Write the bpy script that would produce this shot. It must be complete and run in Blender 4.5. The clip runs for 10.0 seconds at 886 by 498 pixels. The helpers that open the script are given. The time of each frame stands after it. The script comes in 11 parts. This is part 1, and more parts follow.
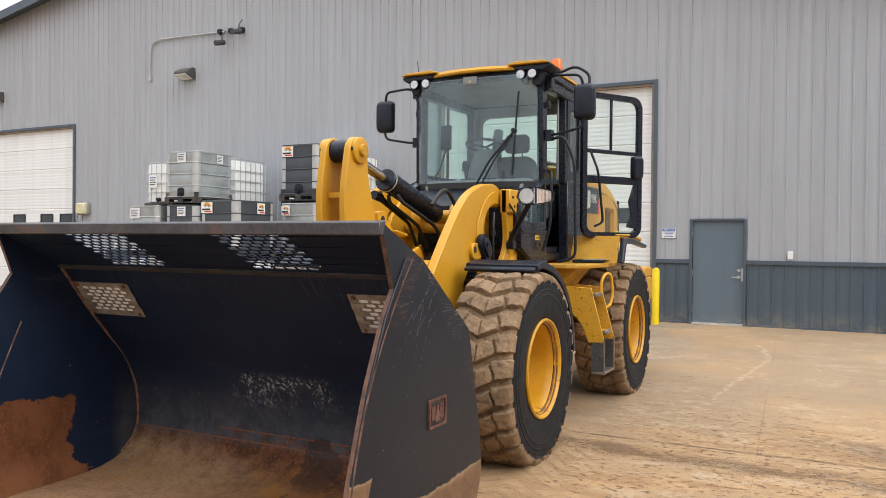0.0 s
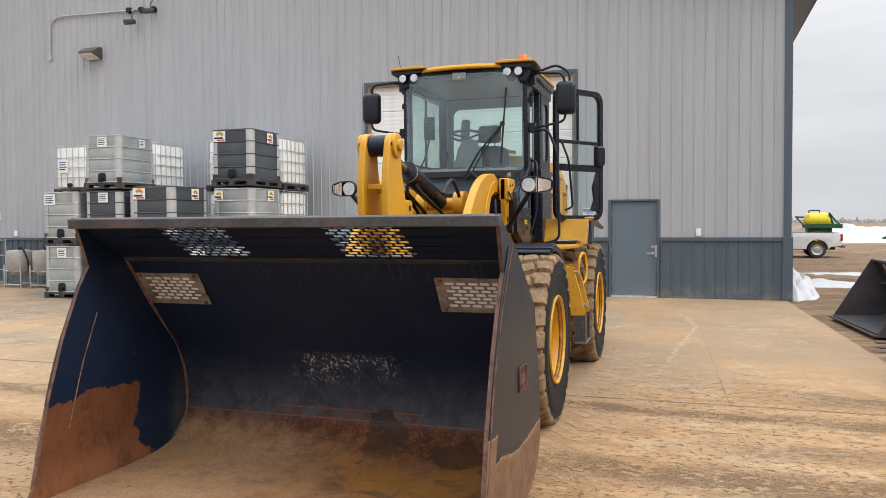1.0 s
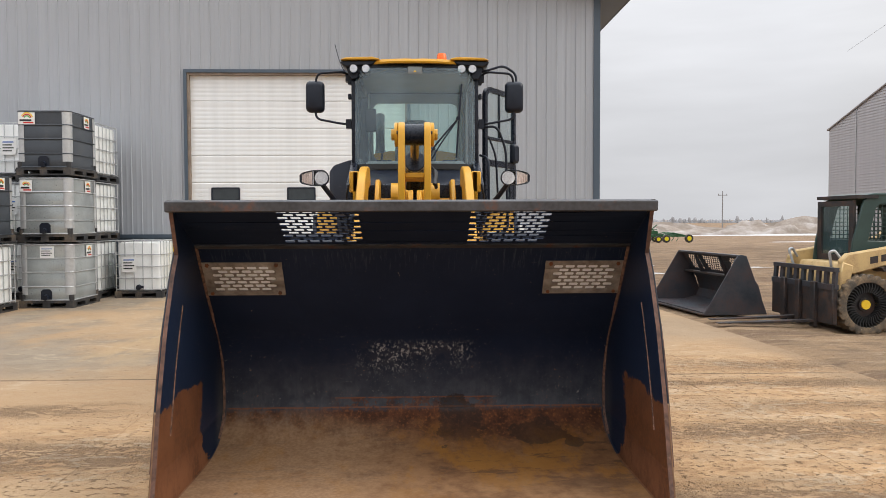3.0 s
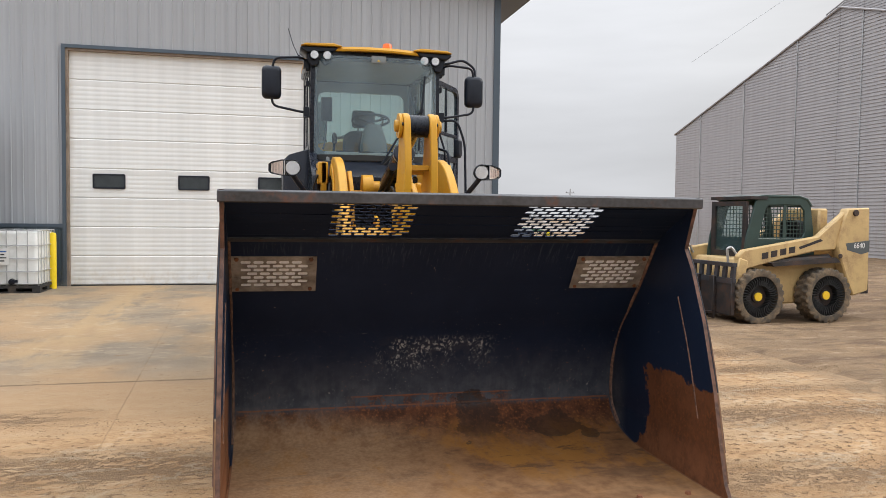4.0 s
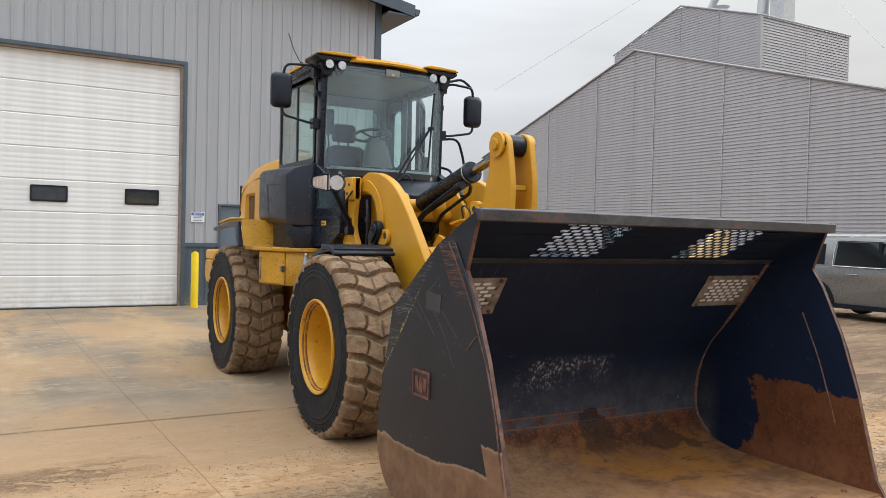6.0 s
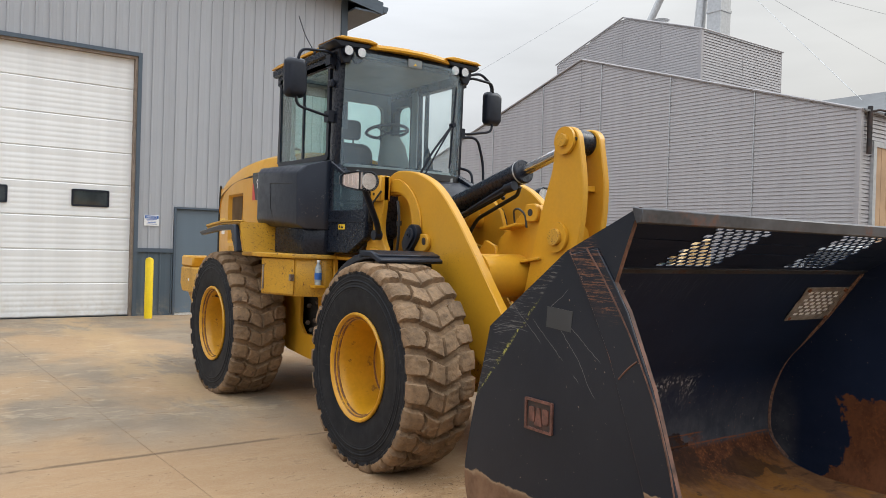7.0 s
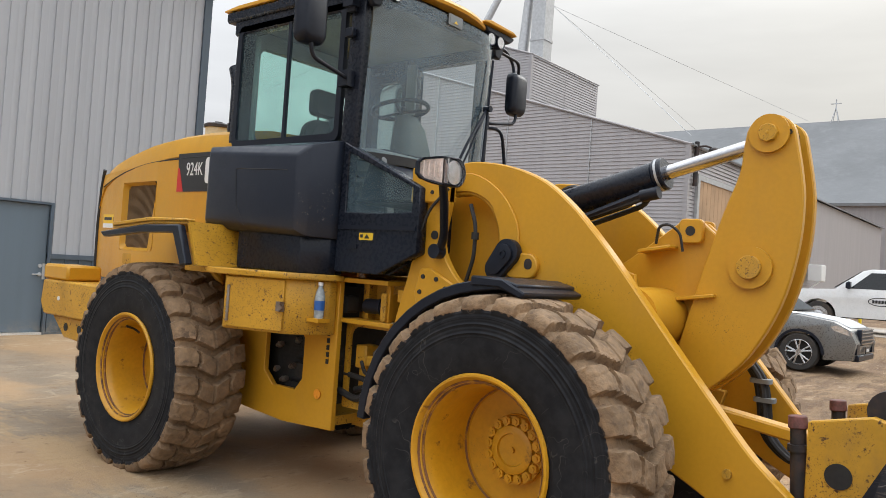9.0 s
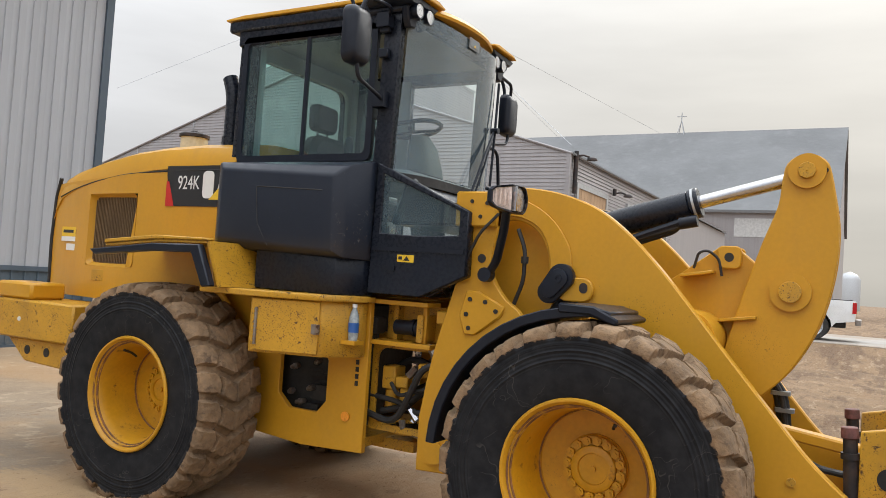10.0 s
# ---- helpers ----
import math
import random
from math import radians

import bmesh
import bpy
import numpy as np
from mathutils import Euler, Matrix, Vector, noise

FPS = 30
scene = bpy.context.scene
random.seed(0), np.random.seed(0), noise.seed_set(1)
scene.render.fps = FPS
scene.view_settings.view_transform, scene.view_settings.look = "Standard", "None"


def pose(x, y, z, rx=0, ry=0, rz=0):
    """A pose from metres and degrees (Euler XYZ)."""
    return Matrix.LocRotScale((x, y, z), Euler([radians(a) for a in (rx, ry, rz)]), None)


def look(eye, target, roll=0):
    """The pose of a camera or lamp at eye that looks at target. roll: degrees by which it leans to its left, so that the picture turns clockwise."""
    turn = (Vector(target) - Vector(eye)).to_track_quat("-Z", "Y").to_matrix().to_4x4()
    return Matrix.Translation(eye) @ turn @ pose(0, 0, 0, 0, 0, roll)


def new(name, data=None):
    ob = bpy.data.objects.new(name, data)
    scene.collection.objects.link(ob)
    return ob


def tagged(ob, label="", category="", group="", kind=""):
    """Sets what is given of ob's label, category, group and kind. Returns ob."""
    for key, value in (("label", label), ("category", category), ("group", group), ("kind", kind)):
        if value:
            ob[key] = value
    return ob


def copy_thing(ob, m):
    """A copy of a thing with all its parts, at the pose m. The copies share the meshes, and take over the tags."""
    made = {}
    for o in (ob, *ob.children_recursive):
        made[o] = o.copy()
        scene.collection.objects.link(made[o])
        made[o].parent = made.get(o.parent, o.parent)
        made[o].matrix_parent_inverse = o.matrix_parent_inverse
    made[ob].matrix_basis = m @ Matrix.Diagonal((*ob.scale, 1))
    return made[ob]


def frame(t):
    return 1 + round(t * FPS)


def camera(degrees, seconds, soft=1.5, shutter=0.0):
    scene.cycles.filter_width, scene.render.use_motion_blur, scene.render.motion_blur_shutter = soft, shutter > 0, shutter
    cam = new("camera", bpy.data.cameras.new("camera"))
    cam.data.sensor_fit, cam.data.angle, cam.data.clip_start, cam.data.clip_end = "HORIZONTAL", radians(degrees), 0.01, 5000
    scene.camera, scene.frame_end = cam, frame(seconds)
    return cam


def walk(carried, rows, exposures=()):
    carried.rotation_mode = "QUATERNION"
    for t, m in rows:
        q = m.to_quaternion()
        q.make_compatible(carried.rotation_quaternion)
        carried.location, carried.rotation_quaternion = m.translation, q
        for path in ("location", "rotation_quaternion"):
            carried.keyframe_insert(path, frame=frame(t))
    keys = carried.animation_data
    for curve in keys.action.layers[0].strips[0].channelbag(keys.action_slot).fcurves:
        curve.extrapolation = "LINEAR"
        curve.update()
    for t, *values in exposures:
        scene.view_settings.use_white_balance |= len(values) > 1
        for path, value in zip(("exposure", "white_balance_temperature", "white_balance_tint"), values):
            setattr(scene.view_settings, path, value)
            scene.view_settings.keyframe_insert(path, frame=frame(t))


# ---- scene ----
cam = camera(60.0, 10.0, soft=0.5)
PATH = [
    (0, (0.59, 0.437, 1.639), (-0.315, 2.22, 1.621), 0.5),
    (0.5, (0.205, -0.101, 1.694), (-0.56, 1.746, 1.654), 0.2),
    (1, (-0.246, -0.518, 1.692), (-0.866, 1.382, 1.622), -0.4),
    (1.5, (-0.721, -0.912, 1.668), (-1.194, 1.029, 1.579), -0.8),
    (2, (-1.272, -1.079, 1.613), (-1.585, 0.894, 1.522), -0.8),
    (2.5, (-1.904, -1.091, 1.601), (-2.041, 0.903, 1.524), -0.7),
    (2.7, (-2.183, -1.071, 1.621), (-2.239, 0.926, 1.547), -0.5),
    (3.8, (-3.503, -0.806, 1.578), (-3.126, 1.157, 1.496), 0.5),
    (4, (-3.745, -0.779, 1.613), (-3.293, 1.168, 1.524), 0.7),
    (4.5, (-4.352, -0.627, 1.567), (-3.725, 1.27, 1.474), 1.3),
    (5, (-4.965, -0.461, 1.572), (-4.189, 1.38, 1.494), 1.5),
    (5.5, (-5.528, -0.214, 1.577), (-4.629, 1.572, 1.526), 1.6),
    (6, (-5.982, 0.197, 1.589), (-4.993, 1.935, 1.555), 1.3),
    (6.2, (-6.153, 0.384, 1.563), (-5.129, 2.102, 1.54), 1.4),
    (7.3, (-6.478, 1.662, 1.549), (-5.28, 3.263, 1.543), 2.0),
    (7.5, (-6.517, 1.955, 1.545), (-5.281, 3.528, 1.545), 2.3),
    (8, (-6.498, 2.656, 1.566), (-5.164, 4.147, 1.578), 2.8),
    (8.5, (-6.519, 3.328, 1.536), (-5.081, 4.718, 1.567), 3.4),
    (9, (-6.623, 3.93, 1.526), (-5.077, 5.198, 1.576), 3.9),
    (9.5, (-6.818, 4.426, 1.548), (-5.165, 5.55, 1.612), 4.0),
    (10, (-7.301, 4.796, 1.585), (-5.553, 5.764, 1.66), 3.8),
]
# the film's white balance cools a little on the way round
TINTS = [(0, 0.10, 6500, 10), (1.5, 0.03, 6500, 10), (2.7, -0.03, 6500, 10), (4.5, -0.03, 6420, 9), (6, -0.02, 6300, 8), (8, 0.0, 6300, 8), (10, 0.0, 6450, 9)]
walk(cam, [(t, look(eye, target, roll)) for t, eye, target, roll in PATH], TINTS)

XC, YF = -2.593, 5.94          # loader: centre line and front axle


# ---------- world, sun ----------
def build_world():
    w = bpy.data.worlds.new("overcast_sky")
    scene.world = w
    w.use_nodes = True
    nt = w.node_tree
    nt.nodes.clear()
    out = nt.nodes.new("ShaderNodeOutputWorld")
    bg = nt.nodes.new("ShaderNodeBackground")
    sky = nt.nodes.new("ShaderNodeTexSky")
    sky.sky_type = "NISHITA"
    sky.sun_disc = False
    sky.sun_elevation, sky.sun_rotation = radians(SUN_EL), radians(90 - SUN_AZ)
    sky.air_density, sky.dust_density = 1.0, 4.0
    hs = nt.nodes.new("ShaderNodeHueSaturation")
    hs.inputs["Saturation"].default_value = 0.25
    nt.links.new(sky.outputs[0], hs.inputs["Color"])
    tc = nt.nodes.new("ShaderNodeTexCoord")
    sep = nt.nodes.new("ShaderNodeSeparateXYZ")
    nt.links.new(tc.outputs["Generated"], sep.inputs[0])
    # cloud deck: brighter overhead, faint streaks, warm towards the hidden sun
    up = nt.nodes.new("ShaderNodeMapRange")
    up.inputs["From Min"].default_value, up.inputs["From Max"].default_value = 0.0, 1.0
    up.inputs["To Min"].default_value, up.inputs["To Max"].default_value = 6.7, 31.5
    zz = nt.nodes.new("ShaderNodeMath")
    zz.operation = "POWER"
    zz.use_clamp = True
    zz.inputs[1].default_value = 1.8
    nt.links.new(sep.outputs["Z"], zz.inputs[0])
    nt.links.new(zz.outputs[0], up.inputs["Value"])
    mp = nt.nodes.new("ShaderNodeMapping")
    mp.inputs["Scale"].default_value = (1.2, 1.2, 7.0)
    nt.links.new(tc.outputs["Generated"], mp.inputs["Vector"])
    nz = nt.nodes.new("ShaderNodeTexNoise")
    nz.inputs["Scale"].default_value, nz.inputs["Detail"].default_value = 2.2, 5.0
    nt.links.new(mp.outputs[0], nz.inputs["Vector"])
    st = nt.nodes.new("ShaderNodeMapRange")
    st.inputs["From Min"].default_value, st.inputs["From Max"].default_value = 0.3, 0.7
    st.inputs["To Min"].default_value, st.inputs["To Max"].default_value = 0.9, 1.08
    nt.links.new(nz.outputs["Fac"], st.inputs["Value"])
    mul = nt.nodes.new("ShaderNodeMath")
    mul.operation = "MULTIPLY"
    nt.links.new(up.outputs[0], mul.inputs[0])
    nt.links.new(st.outputs[0], mul.inputs[1])
    dot = nt.nodes.new("ShaderNodeVectorMath")
    dot.operation = "DOT_PRODUCT"
    dot.inputs[1].default_value = (math.cos(radians(SUN_AZ)), math.sin(radians(SUN_AZ)), 0.0)
    nt.links.new(tc.outputs["Generated"], dot.inputs[0])
    wm = nt.nodes.new("ShaderNodeMapRange")
    wm.inputs["From Min"].default_value, wm.inputs["From Max"].default_value = 0.2, 1.0
    nt.links.new(dot.outputs["Value"], wm.inputs["Value"])
    tint = nt.nodes.new("ShaderNodeMix")
    tint.data_type = "RGBA"
    tint.inputs[6].default_value, tint.inputs[7].default_value = (0.98, 0.99, 1.03, 1), (0.785, 0.735, 0.645, 1)
    nt.links.new(wm.outputs[0], tint.inputs[0])
    sc = nt.nodes.new("ShaderNodeVectorMath")
    sc.operation = "SCALE"
    zen = nt.nodes.new("ShaderNodeMix")
    zen.data_type = "RGBA"
    zen.inputs[7].default_value = (0.955, 0.995, 1.05, 1)
    nt.links.new(zz.outputs[0], zen.inputs[0])
    nt.links.new(tint.outputs[2], zen.inputs[6])
    nt.links.new(zen.outputs[2], sc.inputs[0])
    nt.links.new(mul.outputs[0], sc.inputs["Scale"])
    mix = nt.nodes.new("ShaderNodeMix")
    mix.data_type = "RGBA"
    mix.inputs[0].default_value = 0.9
    nt.links.new(hs.outputs[0], mix.inputs[6])
    nt.links.new(sc.outputs[0], mix.inputs[7])
    nt.links.new(mix.outputs[2], bg.inputs["Color"])
    bg.inputs["Strength"].default_value = 0.108
    nt.links.new(bg.outputs[0], out.inputs["Surface"])


SUN_EL, SUN_AZ = 38.0, -15.0     # degrees; azimuth from +x towards +y
build_world()
sun = new("sun", bpy.data.lights.new("sun", "SUN"))
sun.data.energy, sun.data.angle, sun.data.color = 1.3, radians(30), (1.0, 0.965, 0.91)
sun.matrix_world = look((60 * math.cos(radians(SUN_AZ)), 60 * math.sin(radians(SUN_AZ)), 60 * math.tan(radians(SUN_EL))), (0, 0, 0))


# ---------- node helpers ----------
def plug(nt, sock, v):
    if isinstance(v, bpy.types.NodeSocket):
        nt.links.new(v, sock)
    elif isinstance(v, (tuple, list)) and len(v) == 3 and sock.type == "RGBA":
        sock.default_value = (*v, 1)
    else:
        sock.default_value = v


def n_math(nt, op, a, b=0.0, clamp=False):
    n = nt.nodes.new("ShaderNodeMath")
    n.operation, n.use_clamp = op, clamp
    plug(nt, n.inputs[0], a)
    plug(nt, n.inputs[1], b)
    return n.outputs[0]


def n_mix(nt, fac, a, b, blend="MIX"):
    n = nt.nodes.new("ShaderNodeMix")
    n.data_type, n.blend_type = "RGBA", blend
    plug(nt, n.inputs[0], fac)
    plug(nt, n.inputs[6], a)
    plug(nt, n.inputs[7], b)
    return n.outputs[2]


def n_noise(nt, vec, scale, detail=4.0, rough=0.55, dist=0.0):
    n = nt.nodes.new("ShaderNodeTexNoise")
    n.inputs["Scale"].default_value, n.inputs["Detail"].default_value = scale, detail
    n.inputs["Roughness"].default_value, n.inputs["Distortion"].default_value = rough, dist
    nt.links.new(vec, n.inputs["Vector"])
    return n.outputs["Fac"]


def n_step(nt, v, lo, hi, a=0.0, b=1.0):
    n = nt.nodes.new("ShaderNodeMapRange")
    n.interpolation_type = "SMOOTHSTEP"
    n.inputs["From Min"].default_value, n.inputs["From Max"].default_value = lo, hi
    n.inputs["To Min"].default_value, n.inputs["To Max"].default_value = a, b
    plug(nt, n.inputs["Value"], v)
    return n.outputs[0]


def n_map(nt, vec, scale=(1, 1, 1), loc=(0, 0, 0), rot=(0, 0, 0)):
    n = nt.nodes.new("ShaderNodeMapping")
    n.inputs["Scale"].default_value, n.inputs["Location"].default_value = scale, loc
    n.inputs["Rotation"].default_value = rot
    nt.links.new(vec, n.inputs["Vector"])
    return n.outputs[0]


def n_xyz(nt, vec):
    n = nt.nodes.new("ShaderNodeSeparateXYZ")
    nt.links.new(vec, n.inputs[0])
    return n.outputs


def start(name, rough=0.5, metal=0.0):
    """A material, its tree, its shader node and object coordinates shifted by each object's own random number."""
    m = bpy.data.materials.new(name)
    m.use_nodes = True
    nt = m.node_tree
    bs = nt.nodes["Principled BSDF"]
    bs.inputs["Roughness"].default_value, bs.inputs["Metallic"].default_value = rough, metal
    tc = nt.nodes.new("ShaderNodeTexCoord")
    oi = nt.nodes.new("ShaderNodeObjectInfo")
    sh = n_math(nt, "MULTIPLY", oi.outputs["Random"], 23.0)
    ad = nt.nodes.new("ShaderNodeVectorMath")
    nt.links.new(tc.outputs["Object"], ad.inputs[0])
    cb = nt.nodes.new("ShaderNodeCombineXYZ")
    for k in range(3):
        nt.links.new(sh, cb.inputs[k])
    nt.links.new(cb.outputs[0], ad.inputs[1])
    return m, nt, bs, ad.outputs[0], tc.outputs["Object"]


def n_bump(nt, bs, height, strength=0.3, dist=0.01):
    b = nt.nodes.new("ShaderNodeBump")
    b.inputs["Strength"].default_value, b.inputs["Distance"].default_value = strength, dist
    nt.links.new(height, b.inputs["Height"])
    nt.links.new(b.outputs[0], bs.inputs["Normal"])


def mat(name, c, rough=0.5, metal=0.0, var=0.12, scale=5.0, dirt=None, amount=0.35, dscale=2.5, edge=0.22, bump=0.0, bscale=60.0, bdist=0.003, fine=40.0, coat=0.0, spec=0.5, speck=None):
    """Painted, cast or moulded surface: two scales of tone, optional dirt, uneven gloss and fine relief."""
    m, nt, bs, v, _ = start(name, rough, metal)
    big, small = n_noise(nt, v, scale, 3), n_noise(nt, v, fine, 5)
    tone = n_math(nt, "ADD", n_step(nt, big, 0.25, 0.75, 1 - var, 1 + var), n_step(nt, small, 0.3, 0.7, -var / 2, var / 2))
    vm = nt.nodes.new("ShaderNodeVectorMath")
    vm.operation = "SCALE"
    vm.inputs[0].default_value = c
    nt.links.new(tone, vm.inputs["Scale"])
    col = vm.outputs[0]
    r = n_step(nt, small, 0.3, 0.7, rough * 0.85, min(1, rough * 1.15))
    if dirt:
        d = n_math(nt, "MULTIPLY", n_step(nt, n_noise(nt, v, dscale, 8, 0.65), 1 - amount - edge, 1 - amount + edge), n_step(nt, small, 0.25, 0.6, 0.4, 1.0))
        col = n_mix(nt, d, col, dirt)
        r = n_math(nt, "ADD", r, n_math(nt, "MULTIPLY", d, 0.3), True)
    if speck:
        # splashes of mud and rust chips, gathered in patches
        sc, su, many, veil = speck
        pat = n_step(nt, n_noise(nt, v, 1.7, 6, 0.7), 0.60 - many, 0.74 - many)
        dots = n_math(nt, "MAXIMUM", n_step(nt, n_noise(nt, v, 62, 4, 0.6), 0.665 - many * 0.2, 0.70 - many * 0.2), n_math(nt, "MULTIPLY", n_step(nt, n_noise(nt, v, 130, 2, 0.5), 0.65 - many * 0.2, 0.69 - many * 0.2), 0.8))
        sm = n_math(nt, "MULTIPLY", pat, dots)
        col = n_mix(nt, n_math(nt, "MULTIPLY", sm, su), col, sc)
        film = n_math(nt, "MULTIPLY", n_step(nt, n_noise(nt, n_map(nt, v, (1, 1, 0.45)), 3.1, 8, 0.7), 0.46, 0.74), veil)
        col = n_mix(nt, film, col, MUD)
        r = n_math(nt, "ADD", r, n_math(nt, "MULTIPLY", film, 0.6), True)
    plug(nt, bs.inputs["Base Color"], col)
    plug(nt, bs.inputs["Roughness"], r)
    bs.inputs["Specular IOR Level"].default_value = spec
    if coat:
        bs.inputs["Coat Weight"].default_value, bs.inputs["Coat Roughness"].default_value = coat, 0.12
    if bump:
        n_bump(nt, bs, n_noise(nt, v, bscale, 6), bump, bdist)
    return m


def glass(name, tint, rough=0.0, gloss=1.0, film=0.0):
    """Thin pane: what is behind it, tinted, under a bluish veil painted in for reflected sky, with a mirror gloss that
    rises at grazing angles.
    """
    m = bpy.data.materials.new(name)
    m.use_nodes = True
    nt = m.node_tree
    nt.nodes.clear()
    out = nt.nodes.new("ShaderNodeOutputMaterial")
    tr, gl, mx = nt.nodes.new("ShaderNodeBsdfTransparent"), nt.nodes.new("ShaderNodeBsdfGlossy"), nt.nodes.new("ShaderNodeMixShader")
    lw = nt.nodes.new("ShaderNodeLayerWeight")
    lw.inputs["Blend"].default_value = 0.5
    fr = n_math(nt, "ADD", n_math(nt, "MULTIPLY", n_math(nt, "POWER", lw.outputs["Facing"], 5.0), 0.9), 0.035)
    tr.inputs["Color"].default_value = (*tint, 1)
    gl.inputs["Roughness"].default_value = rough
    nt.links.new(n_math(nt, "MULTIPLY", fr, gloss, True), mx.inputs[0])
    if film:
        # veil of reflected sky, put into a diffuse blue-grey colour
        df, fm = nt.nodes.new("ShaderNodeBsdfDiffuse"), nt.nodes.new("ShaderNodeMixShader")
        df.inputs["Color"].default_value = (0.40, 0.56, 0.68, 1)
        tc = nt.nodes.new("ShaderNodeTexCoord")
        nt.links.new(n_step(nt, n_noise(nt, tc.outputs["Object"], 2.0, 6), 0.3, 0.7, film * 0.6, film * 1.4), fm.inputs[0])
        nt.links.new(tr.outputs[0], fm.inputs[1])
        nt.links.new(df.outputs[0], fm.inputs[2])
        nt.links.new(fm.outputs[0], mx.inputs[1])
    else:
        nt.links.new(tr.outputs[0], mx.inputs[1])
    nt.links.new(gl.outputs[0], mx.inputs[2])
    nt.links.new(mx.outputs[0], out.inputs["Surface"])
    return m


# ---------- mesh helpers ----------
def at3(axis, a, u, v):
    return (a, u, v) if axis == "x" else (u, a, v) if axis == "y" else (u, v, a)


def b_box(bm, lo, hi):
    (x0, y0, z0), (x1, y1, z1) = lo, hi
    vs = [bm.verts.new(p) for p in ((x0, y0, z0), (x1, y0, z0), (x1, y1, z0), (x0, y1, z0), (x0, y0, z1), (x1, y0, z1), (x1, y1, z1), (x0, y1, z1))]
    for q in ((3, 2, 1, 0), (4, 5, 6, 7), (0, 1, 5, 4), (1, 2, 6, 5), (2, 3, 7, 6), (3, 0, 4, 7)):
        bm.faces.new([vs[i] for i in q])


def b_prism(bm, pts, axis, a, b):
    """A plate: the outline pts in the plane across axis, from a to b along it."""
    lo = [bm.verts.new(at3(axis, a, u, v)) for u, v in pts]
    hi = [bm.verts.new(at3(axis, b, u, v)) for u, v in pts]
    n = len(pts)
    bm.faces.new(lo[::-1])
    bm.faces.new(hi)
    for i in range(n):
        bm.faces.new((lo[i], lo[(i + 1) % n], hi[(i + 1) % n], hi[i]))


def b_ring(bm, outer, inner, axis, a, b):
    """A flat frame: outline with an opening of as many corners."""
    n = len(outer)
    vs = [[bm.verts.new(at3(axis, w, u, v)) for u, v in loop] for w in (a, b) for loop in (outer, inner)]
    for i in range(n):
        j = (i + 1) % n
        bm.faces.new((vs[0][i], vs[0][j], vs[1][j], vs[1][i]))
        bm.faces.new((vs[2][j], vs[2][i], vs[3][i], vs[3][j]))
        bm.faces.new((vs[0][j], vs[0][i], vs[2][i], vs[2][j]))
        bm.faces.new((vs[1][i], vs[1][j], vs[3][j], vs[3][i]))


def b_cyl(bm, p0, p1, r0, r1=None, seg=16, caps=True):
    p0, p1 = Vector(p0), Vector(p1)
    r1 = r0 if r1 is None else r1
    q = (p1 - p0).to_track_quat("Z", "Y")
    rings = []
    for p, r in ((p0, r0), (p1, r1)):
        rings.append([bm.verts.new(p + q @ Vector((r * math.cos(k * math.tau / seg), r * math.sin(k * math.tau / seg), 0))) for k in range(seg)])
    for k in range(seg):
        j = (k + 1) % seg
        bm.faces.new((rings[0][k], rings[0][j], rings[1][j], rings[1][k]))
    if caps:
        bm.faces.new(rings[0][::-1])
        bm.faces.new(rings[1])


def fillet(pts, rad, n=4):
    """A polyline with its inner corners rounded."""
    pts = [Vector(p) for p in pts]
    out = [pts[0]]
    for a, b, c in zip(pts, pts[1:], pts[2:]):
        d0, d1 = (a - b), (c - b)
        r = min(rad, d0.length * 0.45, d1.length * 0.45)
        p, q = b + d0.normalized() * r, b + d1.normalized() * r
        for k in range(n + 1):
            t = k / n
            out.append(p * (1 - t) ** 2 + b * 2 * t * (1 - t) + q * t * t)
    return out + [pts[-1]]


def b_tube(bm, pts, r, seg=8, rad=0.05):
    pts = fillet(pts, rad) if len(pts) > 2 else [Vector(p) for p in pts]
    rings, side = [], None
    for i, p in enumerate(pts):
        d = (pts[min(i + 1, len(pts) - 1)] - pts[max(i - 1, 0)]).normalized()
        if side is None:
            side = d.orthogonal().normalized()
        side = (side - d * side.dot(d)).normalized()
        up = d.cross(side)
        rings.append([bm.verts.new(p + r * (side * math.cos(k * math.tau / seg) + up * math.sin(k * math.tau / seg))) for k in range(seg)])
    for a, b in zip(rings, rings[1:]):
        for k in range(seg):
            j = (k + 1) % seg
            bm.faces.new((a[k], a[j], b[j], b[k]))
    bm.faces.new(rings[0][::-1])
    bm.faces.new(rings[-1])


def b_lathe(bm, prof, seg=48, axis="x", c=(0, 0, 0), closed=False, mi=0):
    """Turn the profile (along the axis, radius) about the axis through c."""
    rings = []
    for a, r in prof:
        ring = []
        for k in range(seg):
            t = k * math.tau / seg
            u, v = r * math.cos(t), r * math.sin(t)
            ring.append(bm.verts.new(Vector(c) + Vector((a, u, v) if axis == "x" else (u, a, v) if axis == "y" else (u, v, a))))
        rings.append(ring)
    pairs = list(zip(rings, rings[1:])) + ([(rings[-1], rings[0])] if closed else [])
    for a, b in pairs:
        for k in range(seg):
            j = (k + 1) % seg
            bm.faces.new((a[k], a[j], b[j], b[k])).material_index = mi
    if not closed:
        for ring in (rings[0], rings[-1]):
            if prof[0 if ring is rings[0] else -1][1] > 1e-5:
                bm.faces.new(ring).material_index = mi


def b_loft(bm, sections, caps=True):
    rings = [[bm.verts.new(p) for p in s] for s in sections]
    n = len(rings[0])
    for a, b in zip(rings, rings[1:]):
        for k in range(n):
            j = (k + 1) % n
            bm.faces.new((a[k], a[j], b[j], b[k]))
    if caps:
        bm.faces.new(rings[0][::-1])
        bm.faces.new(rings[-1])


